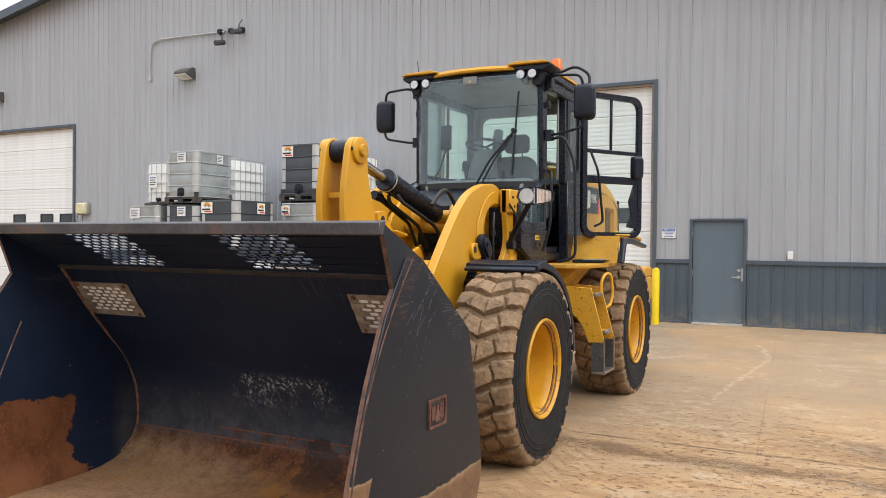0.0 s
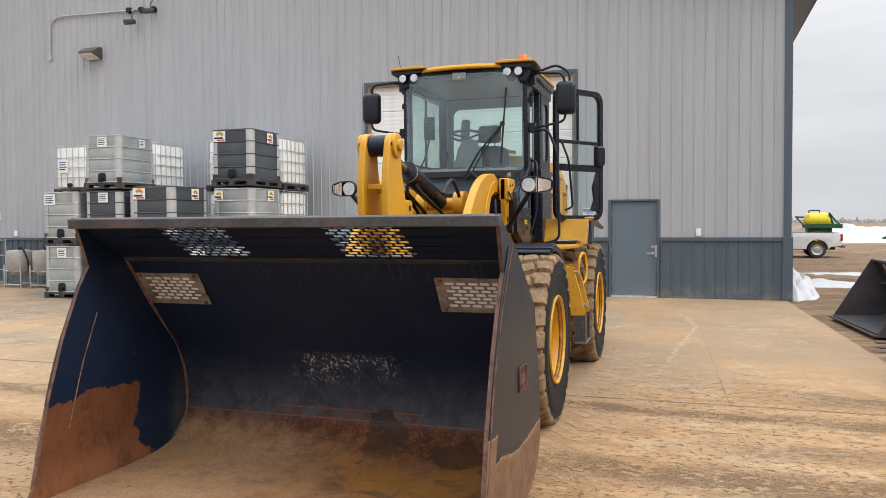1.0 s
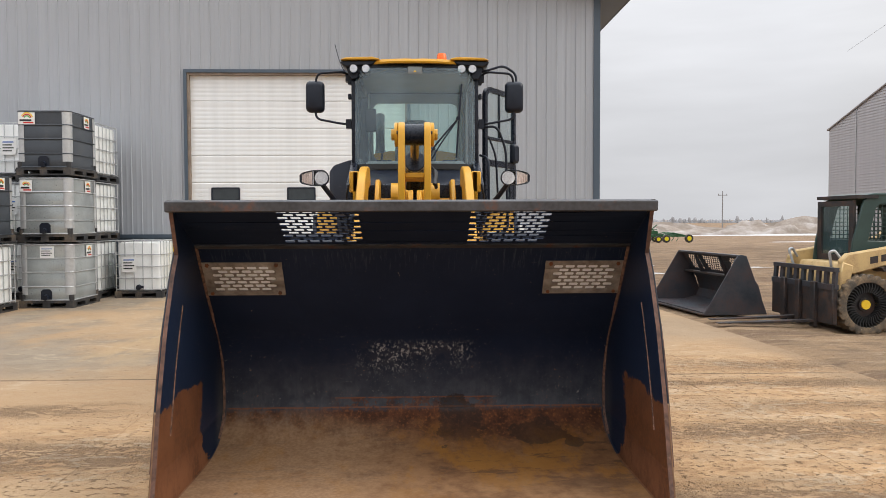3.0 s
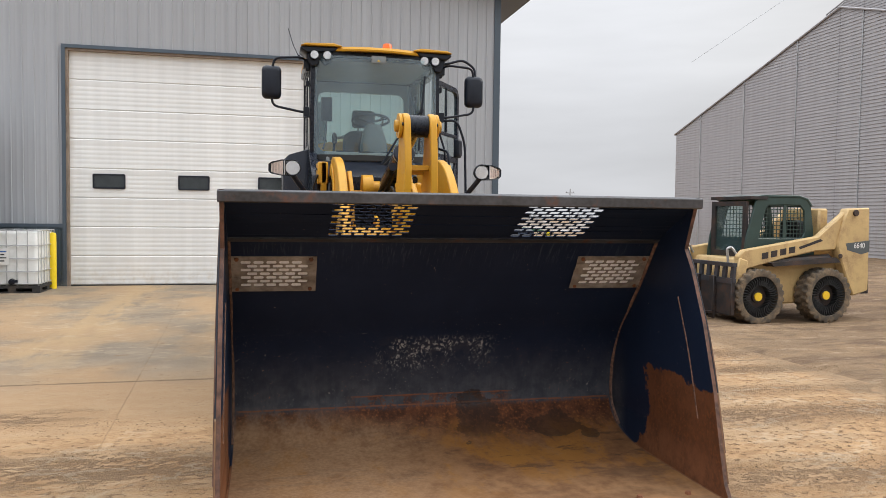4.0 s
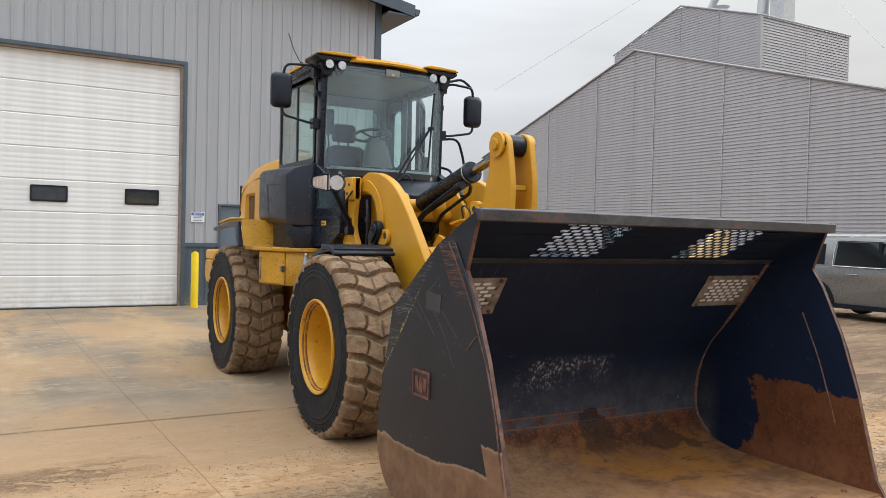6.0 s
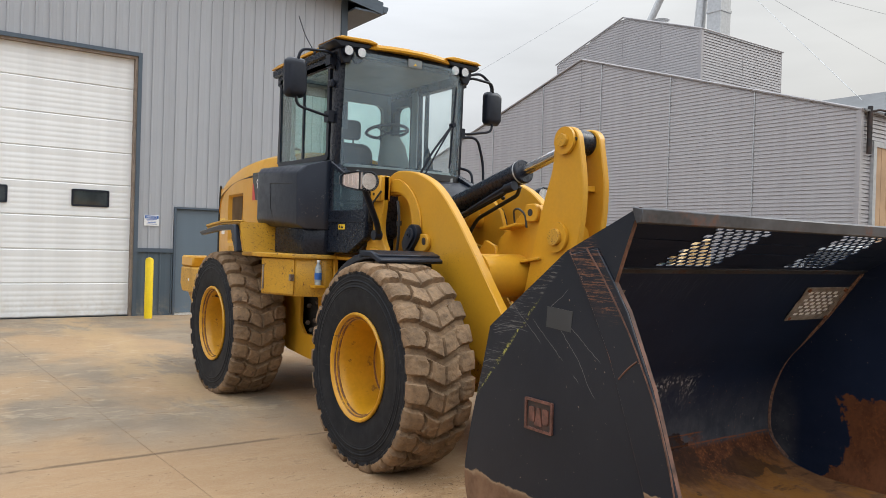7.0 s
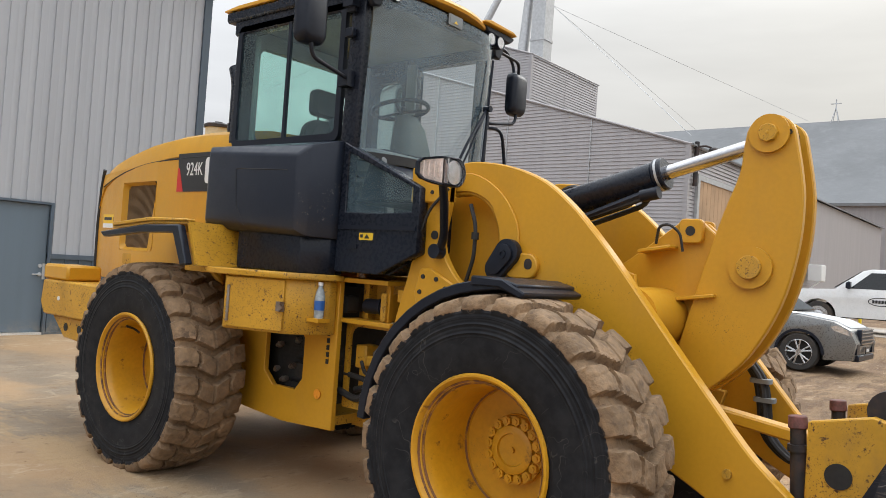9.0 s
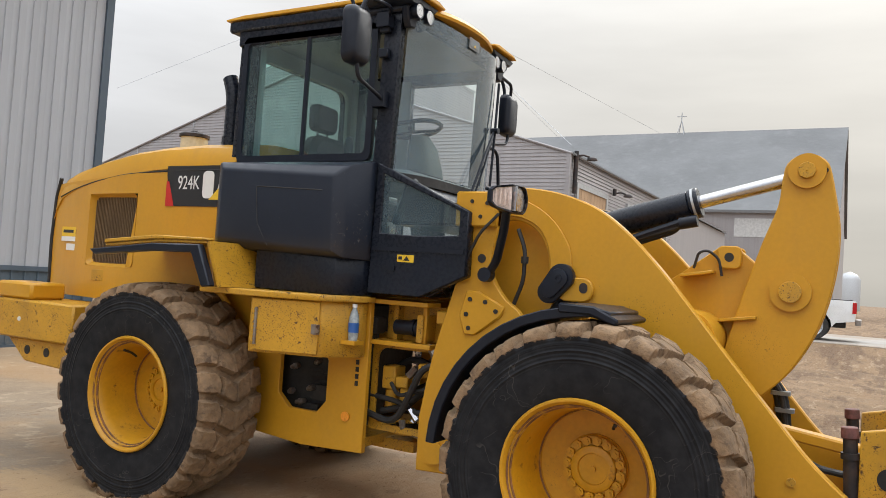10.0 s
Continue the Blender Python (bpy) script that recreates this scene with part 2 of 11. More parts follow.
def rrect(u0, v0, u1, v1, r, n=4):
    r = min(r, (u1 - u0) / 2 - 1e-4, (v1 - v0) / 2 - 1e-4)
    out = []
    for cu, cv, a in ((u1 - r, v1 - r, 0), (u0 + r, v1 - r, 90), (u0 + r, v0 + r, 180), (u1 - r, v0 + r, 270)):
        for k in range(n + 1):
            t = radians(a + 90 * k / n)
            out.append((cu + r * math.cos(t), cv + r * math.sin(t)))
    return out


def spline(pts, n=5):
    """A smooth run through the points."""
    p = [Vector(q) for q in pts]
    p = [p[0] * 2 - p[1]] + p + [p[-1] * 2 - p[-2]]
    out = []
    for a, b, c, d in zip(p, p[1:], p[2:], p[3:]):
        for k in range(n):
            t = k / n
            out.append(0.5 * ((2 * b) + (c - a) * t + (2 * a - 5 * b + 4 * c - d) * t * t + (3 * b - a - 3 * c + d) * t ** 3))
    return [tuple(q) for q in out + [p[-2]]]


def bevel(bm, w, seg=1, angle=35):
    bmesh.ops.recalc_face_normals(bm, faces=bm.faces)
    es = [e for e in bm.edges if len(e.link_faces) == 2 and e.calc_face_angle(0) > radians(angle)]
    bmesh.ops.bevel(bm, geom=es, offset=w, segments=seg, affect="EDGES", clamp_overlap=True, profile=0.6)


def mesh_of(name, bm, *mats, sharp=38):
    bmesh.ops.recalc_face_normals(bm, faces=bm.faces)
    me = bpy.data.meshes.new(name)
    bm.to_mesh(me)
    bm.free()
    for m in mats:
        me.materials.append(m)
    me.polygons.foreach_set("use_smooth", [True] * len(me.polygons))
    me.set_sharp_from_angle(angle=radians(sharp))
    return me


def part(name, bm, material, parent=None, label="", sharp=38):
    mats = material if isinstance(material, tuple) else (material,)
    ob = new(name, mesh_of(name, bm, *mats, sharp=sharp))
    ob.parent = parent
    if label:
        ob["label"] = label
    return ob


def thing(name, label, category, m=None, group="", kind=""):
    e = new(name)
    e.empty_display_size = 0.2
    if m is not None:
        e.matrix_basis = m
    return tagged(e, label, category, group, kind)


def B():
    return bmesh.new()


def box_part(name, lo, hi, material, parent, w=0.006, label=""):
    bm = B()
    b_box(bm, lo, hi)
    if w:
        bevel(bm, w)
    return part(name, bm, material, parent, label)


def text_part(name, words, size, m, material, parent, squeeze=1.0, depth=0.002):
    cu = bpy.data.curves.new(name, "FONT")
    cu.body, cu.size, cu.extrude, cu.align_x, cu.align_y = words, size, depth, "CENTER", "CENTER"
    tmp = bpy.data.objects.new(name, cu)
    me = bpy.data.meshes.new_from_object(tmp)
    bpy.data.objects.remove(tmp)
    me.materials.append(material)
    ob = new(name, me)
    ob.parent = parent
    ob.matrix_basis = m @ Matrix.Diagonal((squeeze, 1, 1, 1))
    return ob


# ---------- materials ----------
MUD = (0.24, 0.15, 0.075)
YELLOW = mat("yellow_paint", (0.585, 0.294, 0.019), 0.36, spec=0.38, var=0.05, scale=1.2, dirt=(0.20, 0.105, 0.03), amount=0.27, dscale=30, edge=0.04, bump=0.05, bscale=180, bdist=0.001, speck=((0.12, 0.055, 0.02), 0.9, 0.05, 0.14))
YELLOW_WORN = mat("yellow_paint_scuffed", (0.545, 0.287, 0.022), 0.45, spec=0.42, var=0.10, scale=3, dirt=(0.085, 0.042, 0.022), amount=0.37, dscale=24, edge=0.035, bump=0.15, bscale=90, bdist=0.002, speck=((0.07, 0.032, 0.016), 0.95, 0.20, 0.38))
RIM_YELLOW = mat("rim_yellow_paint", (0.55, 0.272, 0.011), 0.36, spec=0.45, var=0.10, scale=4, dirt=(0.12, 0.050, 0.020), amount=0.345, dscale=11, edge=0.06, bump=0.06, bscale=120, speck=((0.10, 0.045, 0.02), 0.9, 0.03, 0.12))
BLACK = mat("black_paint", (0.0100, 0.0135, 0.0225), 0.28, spec=0.30, var=0.15, scale=3, dirt=(0.034, 0.034, 0.037), amount=0.16, dscale=14, edge=0.06, bump=0.05, bscale=150, bdist=0.001, speck=((0.20, 0.17, 0.14), 0.45, 0.01, 0.03))
PLASTIC = mat("black_plastic", (0.0115, 0.0150, 0.0245), 0.33, spec=0.28, var=0.12, dirt=(0.050, 0.047, 0.046), amount=0.24, dscale=12, edge=0.08, bump=0.15, bscale=220, bdist=0.001)
RUBBER = mat("black_rubber_hose", (0.018, 0.018, 0.019), 0.6, var=0.15, dirt=(0.10, 0.08, 0.06), amount=0.28, bump=0.1)
CHROME = mat("polished_rod", (0.52, 0.52, 0.54), 0.20, 1.0, var=0.06)
STEEL = mat("bare_steel", (0.33, 0.31, 0.29), 0.42, 0.9, var=0.15, dirt=(0.16, 0.08, 0.04), amount=0.4, dscale=8)
# engine parts; also the shade in holes, slots and gaps, laid on as dark pieces
DARK_IN = mat("dark_engine_parts", (0.02, 0.019, 0.018), 0.7, var=0.3, scale=8)
LENS = mat("lamp_reflector", (0.84, 0.85, 0.87), 0.16, 0.70, var=0.15, scale=30, bump=0.45, bscale=45, bdist=0.005)
AMBER = mat("amber_lens", (0.76, 0.64, 0.58), 0.15, var=0.12, scale=60)
REFLECTOR = mat("amber_reflector", (0.80, 0.30, 0.025), 0.3, var=0.1, scale=60)
ORANGE = mat("orange_beacon_plastic", (0.90, 0.16, 0.02), 0.25, var=0.05)
CLEAR = glass("clear_lens", (0.95, 0.95, 0.95))
CAB_GLASS = glass("tinted_cab_glass", (0.83, 0.95, 0.92), gloss=1.5, film=0.03)
DOOR_GLASS = glass("clear_door_glass", (0.93, 0.97, 0.96), gloss=0.9, film=0.03)
SCREEN_GLASS = glass("tinted_windscreen_glass", (0.86, 0.95, 0.93), gloss=2.0, film=0.17)
LOWER_GLASS = glass("dusty_lower_cab_glass", (0.86, 0.94, 0.93), gloss=1.0, film=0.06)
FABRIC = mat("dark_seat_fabric", (0.03, 0.032, 0.036), 0.85, var=0.15, bump=0.3, bscale=300)
COLUMN_GREY = mat("dark_grey_plastic", (0.085, 0.096, 0.10), 0.6, var=0.08)
PIN_RED = mat("faded_red_pin_paint", (0.17, 0.065, 0.055), 0.6, var=0.3, scale=20, dirt=(0.07, 0.045, 0.035), amount=0.4, dscale=18)
GREY_TRIM = mat("grey_dash_plastic", (0.20, 0.212, 0.215), 0.6, var=0.08)
WHITE = mat("white_paint", (0.78, 0.79, 0.78), 0.45, var=0.03, scale=0.8, dirt=(0.55, 0.52, 0.46), amount=0.25, dscale=0.7)
DECAL_W = mat("white_decal", (0.75, 0.75, 0.74), 0.4, var=0.03)
DECAL_K = mat("black_decal", (0.02, 0.02, 0.022), 0.35, var=0.05)
DECAL_R = mat("red_decal", (0.55, 0.025, 0.02), 0.35, var=0.05)
DECAL_Y = mat("yellow_decal", (0.80, 0.52, 0.03), 0.35, var=0.05)
DECAL_B = mat("blue_decal", (0.03, 0.12, 0.40), 0.35, var=0.05)
DECAL_G = mat("green_decal", (0.10, 0.35, 0.08), 0.4, var=0.05)


def tyre_mats():
    """Black sidewall rubber, and tread rubber caked with dried mud."""
    m, nt, bs, v, o = start("tyre_sidewall_rubber", 0.62)
    s = n_noise(nt, v, 14, 6)
    xyz = n_xyz(nt, o)
    rad = n_math(nt, "SQRT", n_math(nt, "ADD", n_math(nt, "MULTIPLY", xyz[1], xyz[1]), n_math(nt, "MULTIPLY", xyz[2], xyz[2])))
    edge = n_math(nt, "ADD", rad, n_math(nt, "MULTIPLY", n_math(nt, "SUBTRACT", n_noise(nt, v, 26, 5), 0.5), 0.07))
    mud = n_step(nt, edge, 0.658, 0.672)
    base = n_mix(nt, n_step(nt, s, 0.3, 0.75), (0.0095, 0.0105, 0.0135), (0.020, 0.021, 0.024))
    scr = n_step(nt, n_noise(nt, n_map(nt, v, (1, 3, 40), rot=(0.6, 0, 0)), 3, 4), 0.66, 0.70, 0, 0.16)
    base = n_mix(nt, scr, base, (0.10, 0.095, 0.085))
    # pale hairline scuffs
    for sc0, of in ((2.6, (1, 2, 3)), (4.2, (5, 1, 7))):
        hair = n_math(nt, "ABSOLUTE", n_math(nt, "SUBTRACT", n_noise(nt, n_map(nt, v, (1, 1, 1), of), sc0, 3, 0.55), 0.5))
        gate = n_step(nt, n_noise(nt, n_map(nt, v, (1, 1, 1), (of[2], 3, 1)), 3.4, 4), 0.50, 0.58)
        base = n_mix(nt, n_math(nt, "MULTIPLY", n_math(nt, "MULTIPLY", n_step(nt, hair, 0.0038, 0.0008), gate), 0.32), base, (0.12, 0.115, 0.105))
    bs.inputs["Specular IOR Level"].default_value = 0.18
    ring = n_math(nt, "MULTIPLY", n_math(nt, "SINE", n_math(nt, "MULTIPLY", rad, 330.0)), n_math(nt, "MULTIPLY", n_step(nt, rad, 0.535, 0.545), n_step(nt, rad, 0.655, 0.645)))
    plug(nt, bs.inputs["Base Color"], n_mix(nt, mud, base, n_mix(nt, s, (0.17, 0.105, 0.058), (0.25, 0.165, 0.10))))
    n_bump(nt, bs, n_math(nt, "ADD", n_math(nt, "MULTIPLY", ring, 0.45), n_math(nt, "ADD", s, n_math(nt, "MULTIPLY", mud, 0.6))), 0.5, 0.004)
    m2 = mat("muddy_tread_rubber", (0.222, 0.143, 0.080), 0.9, var=0.28, scale=6, dirt=(0.105, 0.070, 0.045), amount=0.40, dscale=16, edge=0.10, bump=0.8, bscale=40, bdist=0.010)
    return m, m2


TYRE, TREAD = tyre_mats()


def cover_mat():
    """Black moulded cover: dusty at its foot, with pale and brown scuffs on the slanted front face."""
    m, nt, bs, v, o = start("scuffed_black_cover", 0.36)
    bs.inputs["Specular IOR Level"].default_value = 0.36
    x, y, z = n_xyz(nt, o)[:3]
    n1, n2, n3 = n_noise(nt, o, 3.0, 6, 0.6), n_noise(nt, o, 14, 8, 0.7), n_noise(nt, o, 90, 4, 0.6)

    def mul(*a):
        r = a[0]
        for b in a[1:]:
            r = n_math(nt, "MULTIPLY", r, b)
        return r

    col = n_mix(nt, n_step(nt, n1, 0.3, 0.7), (0.0130, 0.0180, 0.0310), (0.0180, 0.0235, 0.0370))
    face = mul(n_step(nt, y, 1.80, 1.70), n_step(nt, z, 1.66, 1.74), n_step(nt, z, 2.06, 1.92))
    nick = n_math(nt, "MAXIMUM", n_step(nt, n_noise(nt, n_map(nt, o, (1, 1, 0.55)), 34, 6, 0.75), 0.60, 0.64), n_step(nt, n_noise(nt, n_map(nt, o, (14, 14, 60), rot=(0.3, 0.2, 0)), 1.2, 6, 0.75), 0.63, 0.66))
    col = n_mix(nt, mul(face, nick, n_step(nt, n1, 0.40, 0.55), 0.8), col, n_mix(nt, n_step(nt, n2, 0.42, 0.58), (0.085, 0.055, 0.040), (0.20, 0.185, 0.17)))
    foot = mul(n_step(nt, n_math(nt, "ADD", z, n_math(nt, "MULTIPLY", n2, 0.10)), 1.86, 1.74), n_step(nt, n3, 0.3, 0.6, 0.5, 1.0))
    col = n_mix(nt, mul(foot, 0.45), col, (0.050, 0.038, 0.030))
    col = n_mix(nt, mul(n_step(nt, n3, 0.66, 0.70), n_step(nt, n2, 0.5, 0.6), 0.4), col, (0.12, 0.11, 0.10))
    plug(nt, bs.inputs["Base Color"], col)
    plug(nt, bs.inputs["Roughness"], n_step(nt, n2, 0.3, 0.7, 0.30, 0.44))
    n_bump(nt, bs, n3, 0.10, 0.001)
    return m


COVER = cover_mat()


def bucket_mats():
    """Black-blue bucket paint worn to rust low down, with a stained ochre floor; and the browner outside of the side plates."""
    res = []
    for name, inside in (("worn_bucket_paint", True), ("bucket_side_paint", False)):
        m, nt, bs, v, o = start(name, 0.45)
        bs.inputs["Specular IOR Level"].default_value = 0.16 if inside else 0.30
        x, y, z = n_xyz(nt, o)[:3]
        ax = n_math(nt, "ABSOLUTE", x)
        n1, n2, n3 = n_noise(nt, o, 2.2, 8, 0.62), n_noise(nt, o, 9, 8, 0.65), n_noise(nt, o, 45, 6, 0.6)
        w, w2 = n_math(nt, "SUBTRACT", n1, 0.5), n_math(nt, "SUBTRACT", n2, 0.5)

        def mul(*a):
            r = a[0]
            for b in a[1:]:
                r = n_math(nt, "MULTIPLY", r, b)
            return r

        def add(*a):
            r = a[0]
            for b in a[1:]:
                r = n_math(nt, "ADD", r, b)
            return r

        def blob(u, v2, cu, cv, ru, rv, jit=0.5):
            """A stain round (cu, cv) with a ragged outline."""
            du, dv = mul(add(u, -cu), 1 / ru), mul(add(v2, -cv), 1 / rv)
            return n_step(nt, add(mul(du, du), mul(dv, dv), mul(w2, jit * 4)), 1.05, 0.92)

        if inside:
            paint = n_mix(nt, n_step(nt, n1, 0.3, 0.7), (0.0092, 0.0165, 0.0380), (0.0132, 0.0220, 0.0480))
        else:
            paint = n_mix(nt, n_step(nt, n1, 0.3, 0.7), (0.0110, 0.0145, 0.0225), (0.0165, 0.0200, 0.0285))
        # fine scratches and pale chips
        sc = n_noise(nt, n_map(nt, o, (4, 46, 3), rot=(0.9, 0.3, 0.2)), 2.0, 6, 0.72)
        paint = n_mix(nt, mul(n_step(nt, sc, 0.69, 0.72), 0.45), paint, (0.10, 0.10, 0.105))
        sc2 = n_noise(nt, n_map(nt, o, (4, 3, 50), rot=(-0.6, 0.0, 0.0)), 2.3, 6, 0.72)
        paint = n_mix(nt, mul(n_step(nt, sc2, 0.70, 0.73), 0.4), paint, (0.10, 0.095, 0.09))
        paint = n_mix(nt, mul(n_step(nt, n3, 0.695, 0.715), 0.6), paint, (0.30, 0.22, 0.17))
        rust = n_mix(nt, n_step(nt, n2, 0.3, 0.7), (0.055, 0.023, 0.014), (0.125, 0.048, 0.023))
        rust = n_mix(nt, mul(n_step(nt, n3, 0.52, 0.66), 0.7), rust, (0.22, 0.080, 0.028))
        rust = n_mix(nt, mul(n_step(nt, n3, 0.44, 0.36), 0.6), rust, (0.045, 0.022, 0.015))
        if inside:
            back = n_step(nt, y, -1.75, -1.60)
            # scoured patch in the middle of the back, streaked downwards
            fleck = n_noise(nt, n_map(nt, o, (1, 1, 0.5)), 55, 7, 0.72)
            rim = mul(n_step(nt, ax, 0.46, 0.30), n_step(nt, z, 0.50, 0.60), n_step(nt, z, 0.80, 0.72))
            paint = n_mix(nt, mul(rim, n_step(nt, n2, 0.40, 0.60), 0.35), paint, (0.055, 0.055, 0.065))
            paint = n_mix(nt, mul(rim, n_step(nt, fleck, 0.53, 0.57), n_step(nt, n_noise(nt, o, 7, 5), 0.38, 0.52), 0.95), paint, (0.36, 0.355, 0.35))
            strk = n_noise(nt, n_map(nt, o, (60, 1, 7)), 1.0, 5, 0.7)
            paint = n_mix(nt, mul(n_step(nt, z, 0.78, 0.28), back, n_step(nt, strk, 0.30, 0.7, 0.75, 1.0), 0.9), paint, n_mix(nt, n_step(nt, n2, 0.35, 0.65), (0.048, 0.052, 0.062), (0.086, 0.088, 0.096)))
            dots = n_math(nt, "MAXIMUM", n_step(nt, n_noise(nt, o, 78, 3, 0.5), 0.685, 0.70), n_step(nt, n_noise(nt, n_map(nt, o, (1, 1, 1), (5, 1, 3)), 34, 4, 0.6), 0.70, 0.712))
            paint = n_mix(nt, mul(dots, back, n_step(nt, z, 1.25, 0.35, 0.25, 1.0), n_step(nt, n_noise(nt, o, 3.1, 4), 0.40, 0.52)), paint, n_mix(nt, n_step(nt, n2, 0.5, 0.56), (0.22, 0.21, 0.20), (0.26, 0.12, 0.07)))
            # pale bruises under the fold
            paint = n_mix(nt, mul(n_step(nt, z, 1.22, 1.40), n_step(nt, z, 1.455, 1.43), n_step(nt, strk, 0.52, 0.66), 0.5), paint, (0.06, 0.075, 0.10))
            # rust below the fold of the floor, along two burnt weld lines
            lim = add(0.283, mul(w2, 0.05), mul(w, 0.02))
            rm = n_math(nt, "SUBTRACT", lim, z)
            flo = n_step(nt, add(rm, mul(n_math(nt, "SUBTRACT", n3, 0.5), 0.05)), -0.008, 0.030)
            lines = None
            for zc, wd, xa, xb in ((0.352, 0.007, 0.62, 0.50), (0.285, 0.008, 1.36, 1.30)):
                ln = mul(n_step(nt, n_math(nt, "ABSOLUTE", add(z, -zc, mul(w2, 0.012))), wd, wd * 0.3), n_step(nt, ax, xa, xb), n_step(nt, n3, 0.34, 0.48))
                lines = ln if lines is None else n_math(nt, "MAXIMUM", lines, ln)
            mott = mul(n_step(nt, ax, 0.66, 0.45), n_step(nt, z, 0.362, 0.348), n_step(nt, n_noise(nt, o, 16, 7, 0.7), 0.47, 0.56), 0.75)
            inwall = n_step(nt, ax, 1.33, 1.345, 1.0, 0.0)
            bare = mul(n_step(nt, add(x, mul(w, 0.8)), -0.55, -0.95), n_step(nt, n2, 0.44, 0.56))
            col = n_mix(nt, mul(mott, back, inwall), paint, rust)
            col = n_mix(nt, mul(flo, inwall, n_math(nt, "SUBTRACT", 1.0, mul(bare, 0.7))), col, rust)
            col = n_mix(nt, mul(lines, back, inwall, 0.85), col, (0.185, 0.070, 0.032))
            # side walls: rust towards the lip with its own edge
            wall = n_step(nt, ax, 1.345, 1.352)
            edge = n_math(nt, "MINIMUM", add(mul(y, -1.0), -2.10, mul(w2, 0.30), mul(w, 0.12), mul(n_math(nt, "SUBTRACT", n3, 0.5), 0.06), mul(z, 0.18), mul(n_step(nt, z, 0.30, 0.0), 0.22)), n_math(nt, "SUBTRACT", add(0.63, mul(w2, 0.20), mul(w, 0.25)), z))
            col = n_mix(nt, mul(wall, n_step(nt, edge, 0.0, 0.012)), col, n_mix(nt, n_step(nt, n_noise(nt, n_map(nt, o, (1, 1.5, 1)), 4.0, 8, 0.68), 0.38, 0.62, 0.35, 0.9), rust, n_mix(nt, n_step(nt, z, 0.30, 0.08), (0.165, 0.066, 0.031), (0.235, 0.098, 0.046))))
            # floor: ochre and brown dust, rubbed grey, old wet stains
            dust = n_mix(nt, n_step(nt, n2, 0.25, 0.75), (0.125, 0.058, 0.026), (0.225, 0.112, 0.048))
            dust = n_mix(nt, mul(n_step(nt, n_noise(nt, n_map(nt, o, (1, 0.5, 1)), 2.6, 9, 0.72), 0.49, 0.57), 0.85), dust, (0.245, 0.108, 0.022))
            dust = n_mix(nt, mul(n_step(nt, n_noise(nt, n_map(nt, o, (0.5, 1.6, 1), (2, 7, 0)), 2.2, 9, 0.74), 0.53, 0.58), 0.75), dust, (0.075, 0.038, 0.022))
            dust = n_mix(nt, mul(n_step(nt, n3, 0.62, 0.70), 0.6), dust, (0.09, 0.048, 0.028))
            dust = n_mix(nt, mul(n_step(nt, y, -2.05, -2.75), 0.7), dust, n_mix(nt, n_step(nt, n2, 0.3, 0.7), (0.168, 0.090, 0.045), (0.272, 0.156, 0.080)))
            dust = n_mix(nt, mul(n_step(nt, add(x, mul(w, 1.2)), 0.35, -0.6), n_step(nt, n2, 0.25, 0.6, 0.4, 1.0), 0.75), dust, n_mix(nt, n_step(nt, n3, 0.3, 0.7), (0.205, 0.122, 0.068), (0.295, 0.188, 0.112)))
            lift = nt.nodes.new("ShaderNodeVectorMath")
            lift.operation = "SCALE"
            nt.links.new(dust, lift.inputs[0])
            lift.inputs["Scale"].default_value = 1.22
            dust = lift.outputs[0]
            dm = add(n_math(nt, "SUBTRACT", n_step(nt, x, 0.3, -0.9, 0.105, 0.215), z), mul(w, 0.16), mul(w2, 0.08))
            col = n_mix(nt, mul(n_step(nt, dm, -0.10, 0.10), n_math(nt, "SUBTRACT", 1.0, wall)), col, dust)
            wet = n_math(nt, "MAXIMUM", mul(blob(x, z, 0.31, 0.20, 0.17, 0.16, 0.8), back), mul(blob(x, y, 0.87, -1.62, 0.19, 0.10, 0.9), n_step(nt, y, -1.50, -1.54)))
            wet = n_math(nt, "MAXIMUM", wet, blob(x, y, 1.1, -1.72, 0.07, 0.06, 0.3))
            wet = n_math(nt, "MAXIMUM", wet, mul(n_step(nt, n_noise(nt, o, 4.3, 6), 0.70, 0.715), n_step(nt, z, 0.2, 0.1)))
            wet = mul(wet, n_step(nt, z, 0.42, 0.36))
            col = n_mix(nt, mul(wet, 0.62), col, (0.030, 0.017, 0.012))
            rg = add(n_step(nt, rm, 0.0, 0.05, 0.45, 0.8), mul(wet, -0.2))
        else:
            strip = n_step(nt, add(mul(y, -1.0), mul(z, 0.375), -2.855, mul(w2, 0.02)), 0.0, 0.02)
            lim = add(0.385, mul(strip, 0.17), n_step(nt, y, -2.1, -2.6, 0.0, 0.06), mul(w, 0.13), mul(w2, 0.05))
            rmask = n_math(nt, "SUBTRACT", lim, z)
            tan = n_mix(nt, n_step(nt, n2, 0.3, 0.7), (0.138, 0.073, 0.040), (0.218, 0.125, 0.071))
            tan = n_mix(nt, mul(n_step(nt, n3, 0.45, 0.65), 0.4), tan, (0.19, 0.115, 0.070))
            tan = n_mix(nt, n_step(nt, rmask, 0.025, 0.0), tan, (0.33, 0.23, 0.145))
            col = n_mix(nt, n_step(nt, rmask, 0.0, 0.010), paint, tan)
            # rust streaks rubbed across the top corner, between the two seams
            st = n_noise(nt, n_map(nt, o, (1, 5, 60), rot=(0.55, 0, 0)), 1.5, 6, 0.75)
            hs = n_noise(nt, n_map(nt, o, (1, 4.5, 85), rot=(-0.10, 0, 0)), 1.6, 6, 0.75)
            seam = add(mul(y, -1.0), mul(z, 0.591), -3.10, mul(w2, 0.05))
